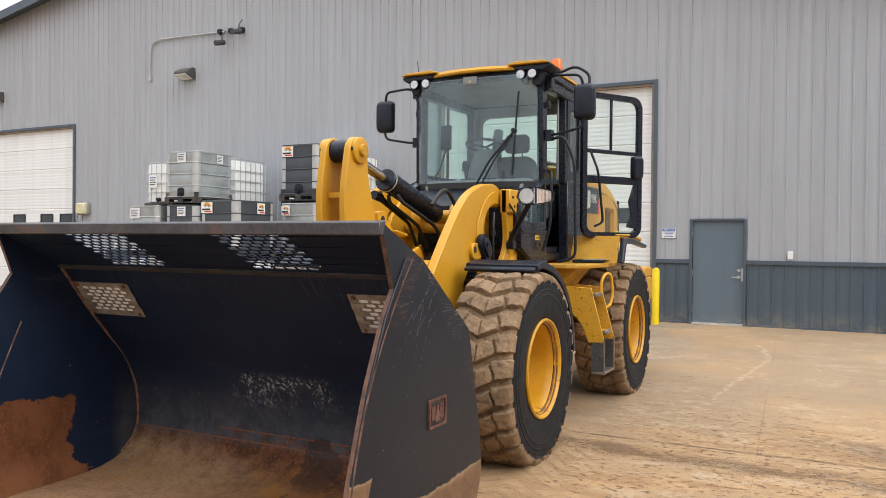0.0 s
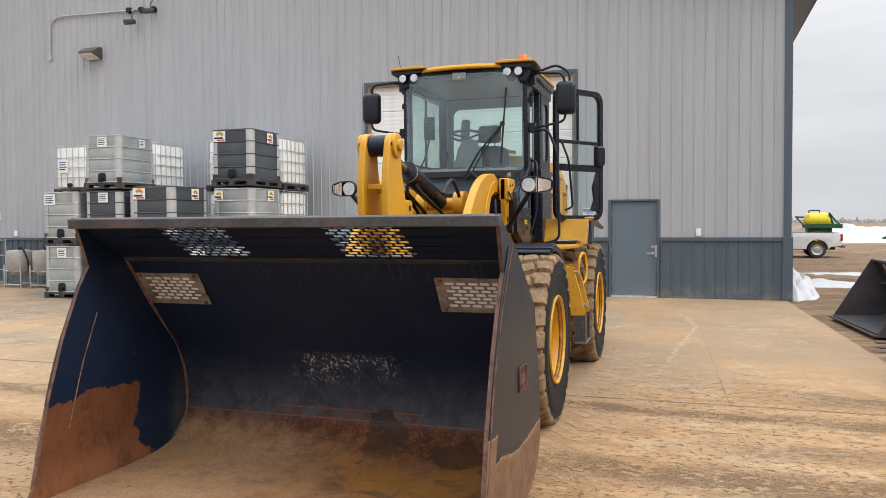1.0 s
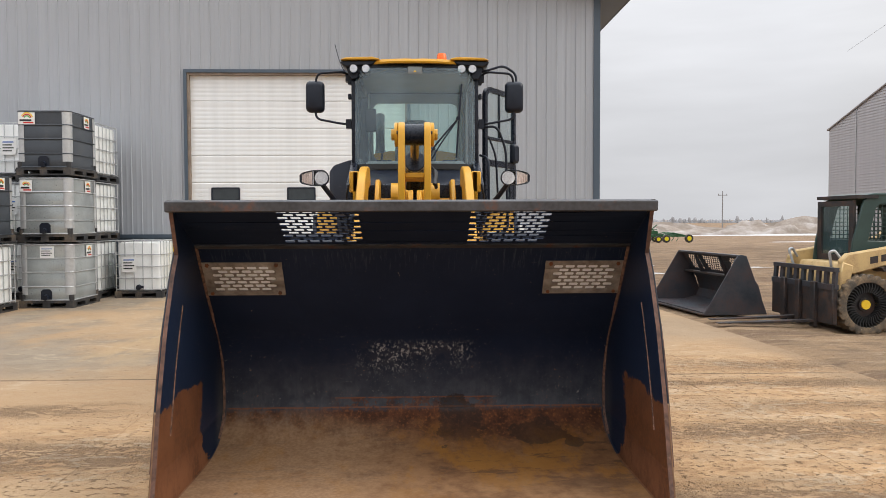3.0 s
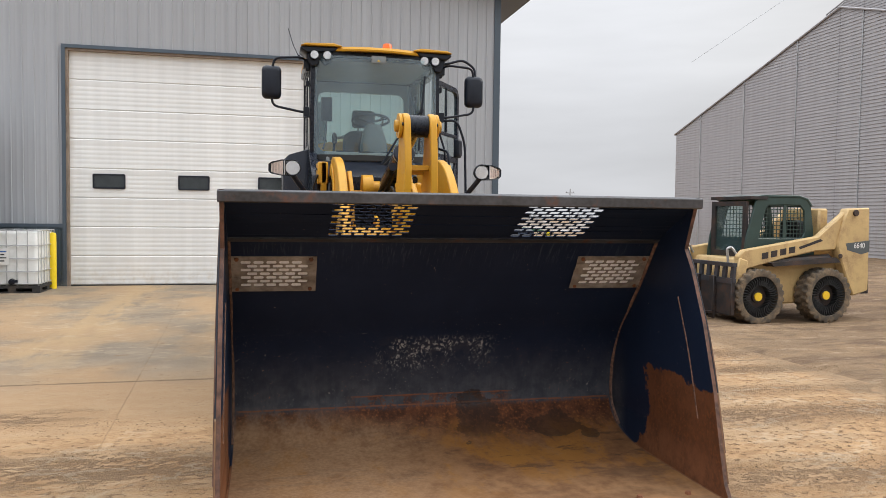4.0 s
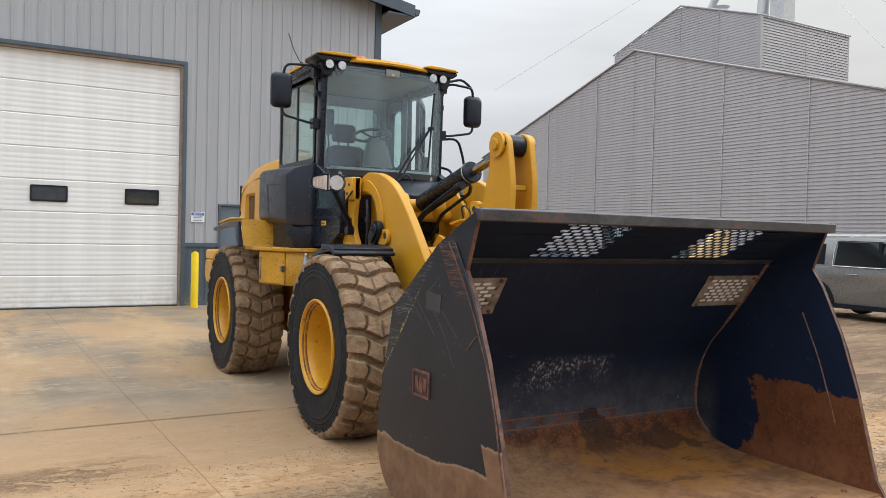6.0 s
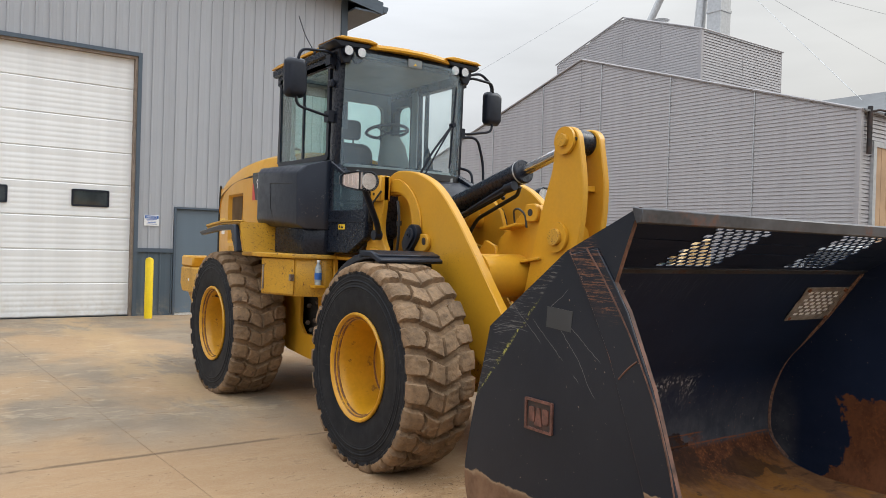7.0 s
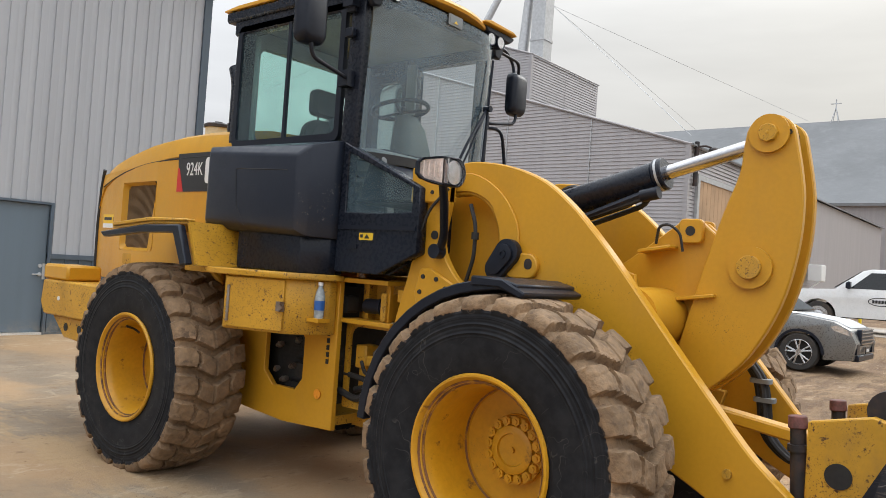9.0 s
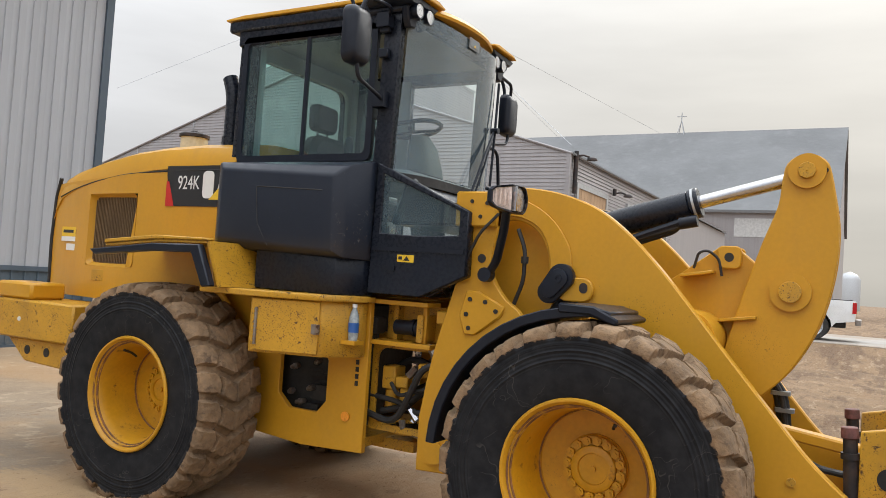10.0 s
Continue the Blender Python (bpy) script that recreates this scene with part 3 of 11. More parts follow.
            corner = mul(n_step(nt, seam, -0.01, 0.012), n_step(nt, seam, 0.20, 0.15), n_step(nt, add(z, mul(w2, 0.3)), 1.24, 1.34))
            sb = n_math(nt, "MAXIMUM", mul(corner, n_step(nt, hs, 0.515, 0.565)), mul(n_step(nt, add(z, mul(w, 0.35)), 1.30, 1.50), n_step(nt, n2, 0.54, 0.64), n_step(nt, st, 0.60, 0.64), 0.5))
            col = n_mix(nt, mul(sb, n_step(nt, x, -0.5, 0.5, 0.8, 0.3)), col, n_mix(nt, n_step(nt, n3, 0.4, 0.6), (0.105, 0.058, 0.040), (0.215, 0.098, 0.055)))
            # scuffed margin behind the paint rub: dark paint torn by level scratches
            off = n_math(nt, "SUBTRACT", add(mul(y, -1.17), mul(w2, 0.10), mul(w, 0.05)), add(z, 1.02))
            out = n_step(nt, off, 0.01, -0.03)
            tear = n_noise(nt, n_map(nt, o, (1, 6, 70), (0, 3, 1), rot=(-0.22, 0, 0)), 1.5, 7, 0.78)
            zone = mul(out, n_step(nt, z, 0.74, 0.90), n_step(nt, n_noise(nt, o, 3.4, 5), 0.36, 0.52))
            col = n_mix(nt, mul(zone, n_step(nt, tear, 0.535, 0.575), 0.85), col, n_mix(nt, n_step(nt, n2, 0.42, 0.58), (0.155, 0.150, 0.145), (0.075, 0.062, 0.058)))
            # yellow paint rubbed off on the plate, dragged backwards in streaks
            drag = n_step(nt, off, -0.10, 0.0, 0.30, 1.0)
            yl = mul(n_step(nt, off, -0.13, -0.05), n_step(nt, off, 0.014, 0.002), n_step(nt, mul(n_math(nt, "MAXIMUM", tear, hs), drag), 0.54, 0.62))
            yl = n_math(nt, "MAXIMUM", yl, mul(n_step(nt, n_math(nt, "ABSOLUTE", off), 0.010, 0.003), n_step(nt, n2, 0.46, 0.55), n_step(nt, n3, 0.42, 0.54)))
            yl = mul(yl, n_step(nt, z, 0.76, 0.86), n_step(nt, z, 1.36, 1.24), n_step(nt, x, -1.2, -1.3))
            col = n_mix(nt, mul(yl, 0.9), col, n_mix(nt, n_step(nt, n3, 0.4, 0.62), (0.20, 0.19, 0.07), (0.44, 0.43, 0.10)))
            # long single scratches
            for ya, za, yb, zb in ((-1.95, 1.22, -2.17, 1.04), (-2.11, 1.23, -2.37, 0.90), (-2.19, 1.21, -2.39, 1.05), (-2.06, 1.28, -2.19, 1.38), (-2.22, 0.99, -2.27, 0.95), (-1.58, 1.17, -1.93, 1.15), (-1.80, 1.28, -2.02, 1.10), (-1.65, 1.135, -1.89, 1.172), (-1.66, 1.12, -1.84, 1.15), (-1.66, 1.15, -1.80, 1.185), (-1.60, 1.02, -1.74, 1.03), (-1.58, 0.95, -1.70, 0.985)):
                ln = math.hypot(yb - ya, zb - za)
                uy, uz = (yb - ya) / ln, (zb - za) / ln
                al = add(mul(y, uy), mul(z, uz), -(ya * uy + za * uz))
                ac = n_math(nt, "ABSOLUTE", add(mul(y, -uz), mul(z, uy), ya * uz - za * uy, mul(w, 0.09)))
                ln_m = mul(n_step(nt, ac, 0.0022, 0.0005), n_step(nt, al, 0.0, 0.02), n_step(nt, al, ln, ln - 0.03), n_step(nt, x, -1.2, -1.3))
                col = n_mix(nt, mul(ln_m, 0.6), col, (0.18, 0.18, 0.18))
            # a fan of pale scratches at the top corner of the other plate
            for ya, za, yb, zb in ((-2.02, 1.42, -2.26, 1.16), (-2.08, 1.44, -2.30, 1.24), (-2.12, 1.40, -2.40, 1.20), (-2.18, 1.34, -2.28, 1.02), (-2.00, 1.32, -2.16, 1.22), (-2.24, 1.36, -2.44, 1.33), (-2.10, 1.26, -2.22, 0.98), (-2.28, 1.22, -2.50, 1.05)):
                ln = math.hypot(yb - ya, zb - za)
                uy, uz = (yb - ya) / ln, (zb - za) / ln
                al = add(mul(y, uy), mul(z, uz), -(ya * uy + za * uz))
                ac = n_math(nt, "ABSOLUTE", add(mul(y, -uz), mul(z, uy), ya * uz - za * uy, mul(w, 0.10)))
                col = n_mix(nt, mul(n_step(nt, ac, 0.0032, 0.0005), n_step(nt, al, 0.0, 0.03), n_step(nt, al, ln, ln - 0.05), n_step(nt, x, 1.2, 1.3), n_step(nt, n3, 0.44, 0.56), 0.5), col, (0.26, 0.26, 0.26))
            rg = n_step(nt, rmask, 0.0, 0.05, 0.40, 0.85)
        plug(nt, bs.inputs["Base Color"], col)
        plug(nt, bs.inputs["Roughness"], rg)
        n_bump(nt, bs, n_math(nt, "ADD", mul(n3, 0.4), n2), 0.22, 0.004)
        res.append(m)
    return res


BUCKET_IN, BUCKET_SIDE = bucket_mats()
BUCKET_LIP = mat("worn_grey_steel_edge", (0.058, 0.060, 0.068), 0.45, 0.2, var=0.35, dirt=(0.15, 0.070, 0.045), amount=0.36, dscale=9, edge=0.10)
EDGE_RUST = mat("worn_rusty_edge", (0.105, 0.052, 0.036), 0.7, 0.1, var=0.5, scale=14, dirt=(0.20, 0.125, 0.092), amount=0.34, dscale=16, edge=0.06)
RUST = mat("rust", (0.22, 0.085, 0.04), 0.85, var=0.35, scale=8, dirt=(0.07, 0.03, 0.02), amount=0.4, bump=0.4)
SCREEN = mat("screen_plate_steel", (0.30, 0.265, 0.23), 0.5, 0.2, var=0.25, scale=12, dirt=(0.08, 0.05, 0.03), amount=0.4, dscale=9)
SCREEN_BACK = mat("pale_backing_sheet", (0.88, 0.88, 0.88), 0.5, 0.0, var=0.06, scale=10, dirt=(0.50, 0.46, 0.42), amount=0.28, dscale=12)


SKEW = 0.042                    # slab joints against the wall


def concrete_mat():
    """Apron concrete under tan dust: bands of crumbled mud along the traffic, dust tracks from the door, pale scrapes and greyer bare spots."""
    m, nt, bs, _, o = start("dusty_concrete", 0.85)
    g = nt.nodes.new("ShaderNodeNewGeometry").outputs["Position"]
    x, y, z = n_xyz(nt, g)[:3]

    def mul(*a):
        r = a[0]
        for b in a[1:]:
            r = n_math(nt, "MULTIPLY", r, b)
        return r

    def add(*a):
        r = a[0]
        for b in a[1:]:
            r = n_math(nt, "ADD", r, b)
        return r

    big, mid, fine = n_noise(nt, g, 0.22, 6), n_noise(nt, g, 1.3, 8, 0.62), n_noise(nt, g, 22, 6, 0.65)
    grain, crumb = n_noise(nt, g, 140, 3), n_noise(nt, g, 48, 5, 0.7)
    wob = n_math(nt, "SUBTRACT", n_noise(nt, g, 0.7, 6, 0.6), 0.5)
    # ragged patches at three sizes, drawn out along the traffic
    pa = n_noise(nt, n_map(nt, g, (0.55, 1.25, 1), (1, 4, 0)), 1.5, 10, 0.72)
    pb = n_noise(nt, n_map(nt, g, (0.7, 1.15, 1), (6, 2, 0)), 4.6, 9, 0.72)
    flake = n_noise(nt, n_map(nt, g, (14.0, 19.0, 1), (2, 1, 0)), 1.0, 7, 0.68)
    col = n_mix(nt, n_step(nt, big, 0.35, 0.65), (0.325, 0.204, 0.106), (0.380, 0.252, 0.138))
    col = n_mix(nt, mul(n_step(nt, pb, 0.44, 0.58), 0.35), col, (0.385, 0.266, 0.152))
    # sandier and browner where the machines turn
    sand = mul(n_step(nt, add(x, mul(wob, 2.5)), -2.4, -0.4), n_step(nt, add(y, mul(wob, 3.0)), 10.0, 7.2))
    sand = n_math(nt, "MAXIMUM", sand, n_step(nt, add(y, mul(wob, 2.0)), 6.2, 4.4))
    col = n_mix(nt, mul(sand, n_step(nt, pa, 0.44, 0.52, 0.25, 0.95)), col, n_mix(nt, n_step(nt, pb, 0.42, 0.56), (0.285, 0.160, 0.070), (0.415, 0.252, 0.120)))
    # bare grey concrete towards the building
    grey = mul(n_step(nt, n_noise(nt, n_map(nt, g, (1, 0.7, 1), (4, 2, 0)), 0.50, 9, 0.58), 0.40, 0.56), n_step(nt, add(y, mul(wob, 2.0)), 6.3, 8.0))
    grey = mul(grey, n_step(nt, x, -0.5, -3.0, 0.45, 1.0))
    col = n_mix(nt, mul(grey, 0.9), col, n_mix(nt, n_step(nt, mid, 0.35, 0.65), (0.180, 0.146, 0.108), (0.260, 0.206, 0.146)))
    # tracks of tan dust drawn out of the door
    for cx, wd in ((-6.15, 0.60), (-4.0, 0.55)):
        d = n_math(nt, "ABSOLUTE", add(x, -cx, mul(wob, 1.0)))
        tk = mul(n_step(nt, d, wd, wd * 0.4), n_step(nt, y, 7.0, 9.0), n_step(nt, n_noise(nt, n_map(nt, g, (1, 0.3, 1)), 1.8, 9, 0.7), 0.42, 0.52))
        col = n_mix(nt, mul(tk, 0.8), col, (0.40, 0.270, 0.140))
    # damp brown smudges
    col = n_mix(nt, mul(n_step(nt, pb, 0.585, 0.62), n_step(nt, pa, 0.42, 0.55), 0.7), col, (0.205, 0.124, 0.064))
    # flakes of trodden mud, thick in bands
    bands = None
    for cy, wd, x0, x1, amt in ((4.72, 0.42, -1.9, -0.8, 1.0), (6.47, 0.26, -1.9, -1.0, 1.0), (4.15, 0.60, -3.0, -3.8, 1.0), (5.45, 0.30, -4.8, -5.6, 0.8), (3.3, 0.45, -3.0, 0.0, 0.9), (2.2, 0.6, -5.0, 1.0, 0.9), (7.4, 0.5, -0.2, 1.2, 0.9), (5.5, 0.3, -0.6, 1.0, 0.8)):
        d = n_math(nt, "ABSOLUTE", add(y, -cy, mul(wob, 0.7), mul(x, 0.03)))
        b = mul(n_step(nt, d, wd, wd * 0.15), n_step(nt, x, x0, x1), amt)
        bands = b if bands is None else n_math(nt, "MAXIMUM", bands, b)
    gate = n_math(nt, "MAXIMUM", bands, n_math(nt, "MAXIMUM", mul(sand, 0.62), mul(n_step(nt, pa, 0.5, 0.6), 0.45)))
    thr = add(0.68, mul(gate, -0.185))
    mud = n_step(nt, n_math(nt, "SUBTRACT", flake, thr), 0.0, 0.028)
    mud = n_math(nt, "MAXIMUM", mud, mul(bands, n_step(nt, pb, 0.47, 0.53), n_step(nt, crumb, 0.40, 0.50)))
    col = n_mix(nt, mul(mud, 0.80), col, n_mix(nt, n_step(nt, crumb, 0.35, 0.65), (0.118, 0.060, 0.026), (0.230, 0.132, 0.062)))
    # tread prints in front of the wheels
    prt = mul(n_step(nt, n_math(nt, "SINE", add(mul(y, 36.0), mul(n_math(nt, "ABSOLUTE", add(x, 1.35)), 40.0), mul(wob, 5.0))), 0.1, 0.7), n_step(nt, n_math(nt, "ABSOLUTE", add(x, 1.35, mul(wob, 0.5))), 0.36, 0.22), n_step(nt, y, 7.2, 6.4), n_step(nt, pb, 0.44, 0.50))
    col = n_mix(nt, mul(prt, 0.26), col, (0.185, 0.112, 0.058))
    # dirt packed along the saw cuts
    xj = add(x, mul(y, SKEW), -6.9 * SKEW)
    for ax2, c0, wd, amt in ((y, 6.9, 0.045, 0.9), (xj, 0.08, 0.006, 0.2), (xj, -4.93, 0.008, 0.30), (y, 1.9, 0.02, 0.6), (y, 11.9, 0.012, 0.3)):
        d = n_math(nt, "ABSOLUTE", add(ax2, -c0, mul(n_math(nt, "SUBTRACT", pb, 0.5), 0.06)))
        col = n_mix(nt, mul(n_step(nt, d, wd, wd * 0.2), n_step(nt, pb, 0.40, 0.50), amt), col, (0.135, 0.083, 0.044))
    # pale scraped lines and rubbed spots
    ridge = n_math(nt, "ABSOLUTE", n_math(nt, "SUBTRACT", n_noise(nt, n_map(nt, g, (0.6, 1.0, 1), (9, 3, 0), (0, 0, 0.3)), 1.0, 8, 0.62), 0.5))
    col = n_mix(nt, mul(n_step(nt, ridge, 0.018, 0.004), n_step(nt, pb, 0.46, 0.52), n_step(nt, big, 0.40, 0.52), 0.40), col, (0.50, 0.40, 0.28))
    thin = n_math(nt, "ABSOLUTE", n_math(nt, "SUBTRACT", n_noise(nt, n_map(nt, g, (0.5, 1.5, 1), (3, 8, 0), (0, 0, -0.15)), 3.0, 7, 0.66), 0.5))
    col = n_mix(nt, mul(n_step(nt, thin, 0.016, 0.003), n_step(nt, pa, 0.46, 0.54), n_step(nt, crumb, 0.42, 0.5), n_step(nt, big, 0.44, 0.56), 0.28), col, (0.48, 0.37, 0.25))
    gouge = n_math(nt, "ABSOLUTE", n_math(nt, "SUBTRACT", n_noise(nt, n_map(nt, g, (0.35, 1.7, 1), (13, 5, 0), (0, 0, 0.12)), 2.1, 8, 0.70), 0.5))
    gouge = mul(n_step(nt, gouge, 0.013, 0.003), n_step(nt, pa, 0.52, 0.46), n_step(nt, pb, 0.44, 0.5))
    col = n_mix(nt, mul(gouge, 0.28), col, (0.175, 0.105, 0.052))
    col = n_mix(nt, mul(n_step(nt, pb, 0.41, 0.35), n_step(nt, pa, 0.56, 0.44), 0.26), col, (0.45, 0.345, 0.225))
    # a pale healed crack and two scrapes, broken up
    for ax0, ay0, bx0, by0, wd in ((-0.47, 13.96, -0.18, 12.38, 0.05), (-0.18, 12.38, -0.42, 10.28, 0.045), (-0.42, 10.28, -0.53, 8.89, 0.035), (-0.48, 6.03, -0.05, 6.0, 0.022), (-0.05, 6.0, 0.47, 6.28, 0.026), (-1.72, 11.54, -1.03, 12.46, 0.06)):
        ln = math.hypot(bx0 - ax0, by0 - ay0)
        ux, uy = (bx0 - ax0) / ln, (by0 - ay0) / ln
        al = add(mul(x, ux), mul(y, uy), -(ax0 * ux + ay0 * uy))
        ac = n_math(nt, "ABSOLUTE", add(mul(x, -uy), mul(y, ux), ax0 * uy - ay0 * ux, mul(n_math(nt, "SUBTRACT", pb, 0.5), 0.35)))
        seg = mul(n_step(nt, ac, wd, wd * 0.2), n_step(nt, al, -0.03, 0.06), n_step(nt, al, ln + 0.03, ln - 0.06), n_step(nt, flake, 0.45, 0.56))
        col = n_mix(nt, mul(seg, 0.50), col, (0.54, 0.45, 0.335))
    # dirt that has crept over the free edge
    rim = add(x, mul(n_math(nt, "SUBTRACT", n_noise(nt, g, 0.5, 8), 0.5), 3.2))
    edge = mul(n_step(nt, rim, 1.25, 1.95), n_step(nt, y, 12.5, 9.5), n_step(nt, pb, 0.40, 0.50, 0.3, 1.0))
    col = n_mix(nt, mul(edge, 0.85), col, n_mix(nt, mid, (0.165, 0.100, 0.052), (0.32, 0.215, 0.120)))
    # grit
    col = n_mix(nt, mul(n_step(nt, crumb, 0.63, 0.67), n_step(nt, gate, 0.1, 0.7, 0.15, 0.9)), col, (0.110, 0.066, 0.036))
    col = n_mix(nt, mul(n_step(nt, grain, 0.60, 0.72), 0.35), col, (0.50, 0.40, 0.28))
    grit = n_noise(nt, g, 85, 4, 0.65)
    col = n_mix(nt, mul(n_step(nt, grit, 0.58, 0.66), 0.38), col, (0.16, 0.10, 0.055))
    col = n_mix(nt, mul(n_step(nt, grit, 0.40, 0.33), 0.30), col, (0.54, 0.43, 0.30))
    plug(nt, bs.inputs["Base Color"], col)
    n_bump(nt, bs, add(mul(mud, crumb, 2.6), mul(prt, 0.25), mul(pb, 0.6), mul(fine, 0.5), mul(crumb, 0.45), mul(grain, 0.2)), 0.7, 0.018)
    return m


def dirt_mat():
    """Yard dirt: tan dried mud, darker churned ruts, crumbs and gravel."""
    m, nt, bs, _, o = start("yard_dirt", 0.9)
    g = nt.nodes.new("ShaderNodeNewGeometry").outputs["Position"]
    x, y, z = n_xyz(nt, g)[:3]

    def mul(a, b):
        return n_math(nt, "MULTIPLY", a, b)

    big, mid, fine = n_noise(nt, g, 0.12, 6), n_noise(nt, g, 0.9, 8, 0.62), n_noise(nt, g, 14, 7, 0.65)
    crumb = n_noise(nt, g, 40, 5, 0.7)
    pb = n_noise(nt, n_map(nt, g, (0.45, 1.4, 1), (6, 2, 0), (0, 0, 0.1)), 3.0, 10, 0.74)
    rut = n_noise(nt, n_map(nt, g, (0.30, 1.5, 1), rot=(0, 0, 0.12)), 0.9, 10, 0.72)
    col = n_mix(nt, n_step(nt, big, 0.35, 0.65), (0.225, 0.138, 0.070), (0.300, 0.196, 0.108))
    col = n_mix(nt, mul(n_step(nt, mid, 0.46, 0.56), 0.6), col, (0.185, 0.118, 0.066))
    col = n_mix(nt, mul(n_step(nt, rut, 0.495, 0.545), 0.85), col, n_mix(nt, crumb, (0.088, 0.048, 0.025), (0.190, 0.112, 0.058)))
    col = n_mix(nt, mul(n_step(nt, pb, 0.54, 0.58), 0.6), col, (0.105, 0.064, 0.036))
    col = n_mix(nt, mul(n_step(nt, pb, 0.44, 0.40), 0.5), col, (0.42, 0.315, 0.205))
    col = n_mix(nt, n_step(nt, fine, 0.3, 0.75, 0.0, 0.4), col, (0.19, 0.12, 0.068))
    col = n_mix(nt, mul(n_step(nt, crumb, 0.62, 0.66), 0.7), col, (0.090, 0.056, 0.032))
    plug(nt, bs.inputs["Base Color"], col)
    n_bump(nt, bs, n_math(nt, "ADD", n_math(nt, "ADD", pb, mul(fine, 0.5)), mul(crumb, 0.3)), 0.9, 0.06)
    return m


CONCRETE, DIRT = concrete_mat(), dirt_mat()


def sheet_mat(name, c, rough=0.42, stain=(0.30, 0.26, 0.20), lo=0.0, hi=1.0):
    """Painted wall sheet with faint streaks down it and dust splashed near the ground."""
    m, nt, bs, v, o = start(name, rough, 0.05)
    g = nt.nodes.new("ShaderNodeNewGeometry").outputs["Position"]
    st = n_noise(nt, n_map(nt, g, (3.0, 3.0, 0.12)), 1.4, 6)
    oi = nt.nodes.new("ShaderNodeObjectInfo")
    tone = n_math(nt, "ADD", n_step(nt, st, 0.3, 0.7, 0.95, 1.04), n_math(nt, "MULTIPLY", n_math(nt, "SUBTRACT", oi.outputs["Random"], 0.5), 0.04))
    vm = nt.nodes.new("ShaderNodeVectorMath")
    vm.operation = "SCALE"
    vm.inputs[0].default_value = c
    nt.links.new(tone, vm.inputs["Scale"])
    z = n_xyz(nt, g)[2]
    d = n_math(nt, "MULTIPLY", n_step(nt, z, hi, lo), n_step(nt, n_noise(nt, g, 5, 8, 0.7), 0.38, 0.72))
    plug(nt, bs.inputs["Base Color"], n_mix(nt, n_math(nt, "MULTIPLY", d, 0.55), vm.outputs[0], stain))
    n_bump(nt, bs, n_noise(nt, g, 1.1, 3), 0.05, 0.02)
    return m


WALL_SHEET = sheet_mat("grey_wall_sheet", (0.378, 0.394, 0.424))
WAINSCOT = sheet_mat("slate_blue_wall_sheet", (0.075, 0.105, 0.135), 0.4, hi=0.45)
TRIM_BLUE = sheet_mat("slate_blue_trim", (0.070, 0.095, 0.125), 0.4, hi=0.3)
DOOR_WHITE = sheet_mat("white_door_sheet", (0.78, 0.79, 0.79), 0.4, stain=(0.55, 0.48, 0.38), hi=0.7)
DOOR_BLUE = sheet_mat("slate_blue_door_paint", (0.115, 0.155, 0.195), 0.38, hi=0.3)
SHED_SHEET = sheet_mat("weathered_grey_corrugated_sheet", (0.37, 0.352, 0.358), 0.5, hi=2.0)
ROOF_GREY = mat("grey_shingle_roof", (0.17, 0.175, 0.18), 0.85, var=0.10, scale=0.15, dirt=(0.24, 0.245, 0.25), amount=0.36, dscale=0.5, bump=0.4, bscale=1.5, bdist=0.1)
WOOD_DOOR = mat("tan_plank_door", (0.40, 0.26, 0.15), 0.8, var=0.18, scale=0.8, bump=0.2)
WIN_DARK = mat("dark_window_glass", (0.035, 0.042, 0.046), 0.06, var=0.15)
SAFETY = mat("safety_yellow_paint", (0.80, 0.58, 0.01), 0.45, var=0.06, dirt=(0.35, 0.25, 0.1), amount=0.22)
WOOD_TRIM = mat("weathered_wood_trim", (0.24, 0.19, 0.15), 0.8, var=0.2)
SNOW = mat("old_snow", (0.52, 0.53, 0.55), 0.75, var=0.06, scale=2, dirt=(0.45, 0.38, 0.30), amount=0.33, dscale=1.5, bump=0.4, bscale=6, bdist=0.03)
DIRT_PILE = mat("heaped_earth", (0.215, 0.172, 0.138), 0.95, var=0.2, scale=0.5, dirt=(0.62, 0.62, 0.63), amount=0.33, dscale=0.25, bump=0.6, bscale=2, bdist=0.1)
POLY = mat("milky_polyethylene", (0.74, 0.75, 0.74), 0.4, var=0.05, scale=3, dirt=(0.42, 0.38, 0.30), amount=0.25)
GALV = mat("galvanised_steel", (0.46, 0.47, 0.48), 0.40, 0.4, var=0.1, scale=6)
SHEET_LIGHT = mat("galvanised_sheet_jacket", (0.37, 0.40, 0.405), 0.32, 0.4, var=0.14, scale=2.5, dirt=(0.42, 0.38, 0.30), amount=0.22)
SHEET_DARK = mat("navy_sheet_jacket", (0.050, 0.060, 0.074), 0.42, var=0.12, scale=2.5, dirt=(0.18, 0.16, 0.13), amount=0.22)
PALLET = mat("black_plastic_pallet", (0.022, 0.023, 0.026), 0.55, var=0.2, dirt=(0.2, 0.15, 0.1), amount=0.35)
TAN_PAINT = mat("tan_machine_paint", (0.60, 0.42, 0.19), 0.5, var=0.08, scale=2, dirt=(0.30, 0.185, 0.09), amount=0.42, dscale=4, bump=0.1)
SKID_TYRE = mat("dusty_solid_tyre_rubber", (0.055, 0.048, 0.040), 0.85, var=0.2, dirt=(0.27, 0.19, 0.115), amount=0.46, dscale=7, edge=0.2, bump=0.4)
GREEN_PAINT = mat("dark_green_cab_paint", (0.028, 0.055, 0.050), 0.4, var=0.1, dirt=(0.2, 0.16, 0.1), amount=0.22)
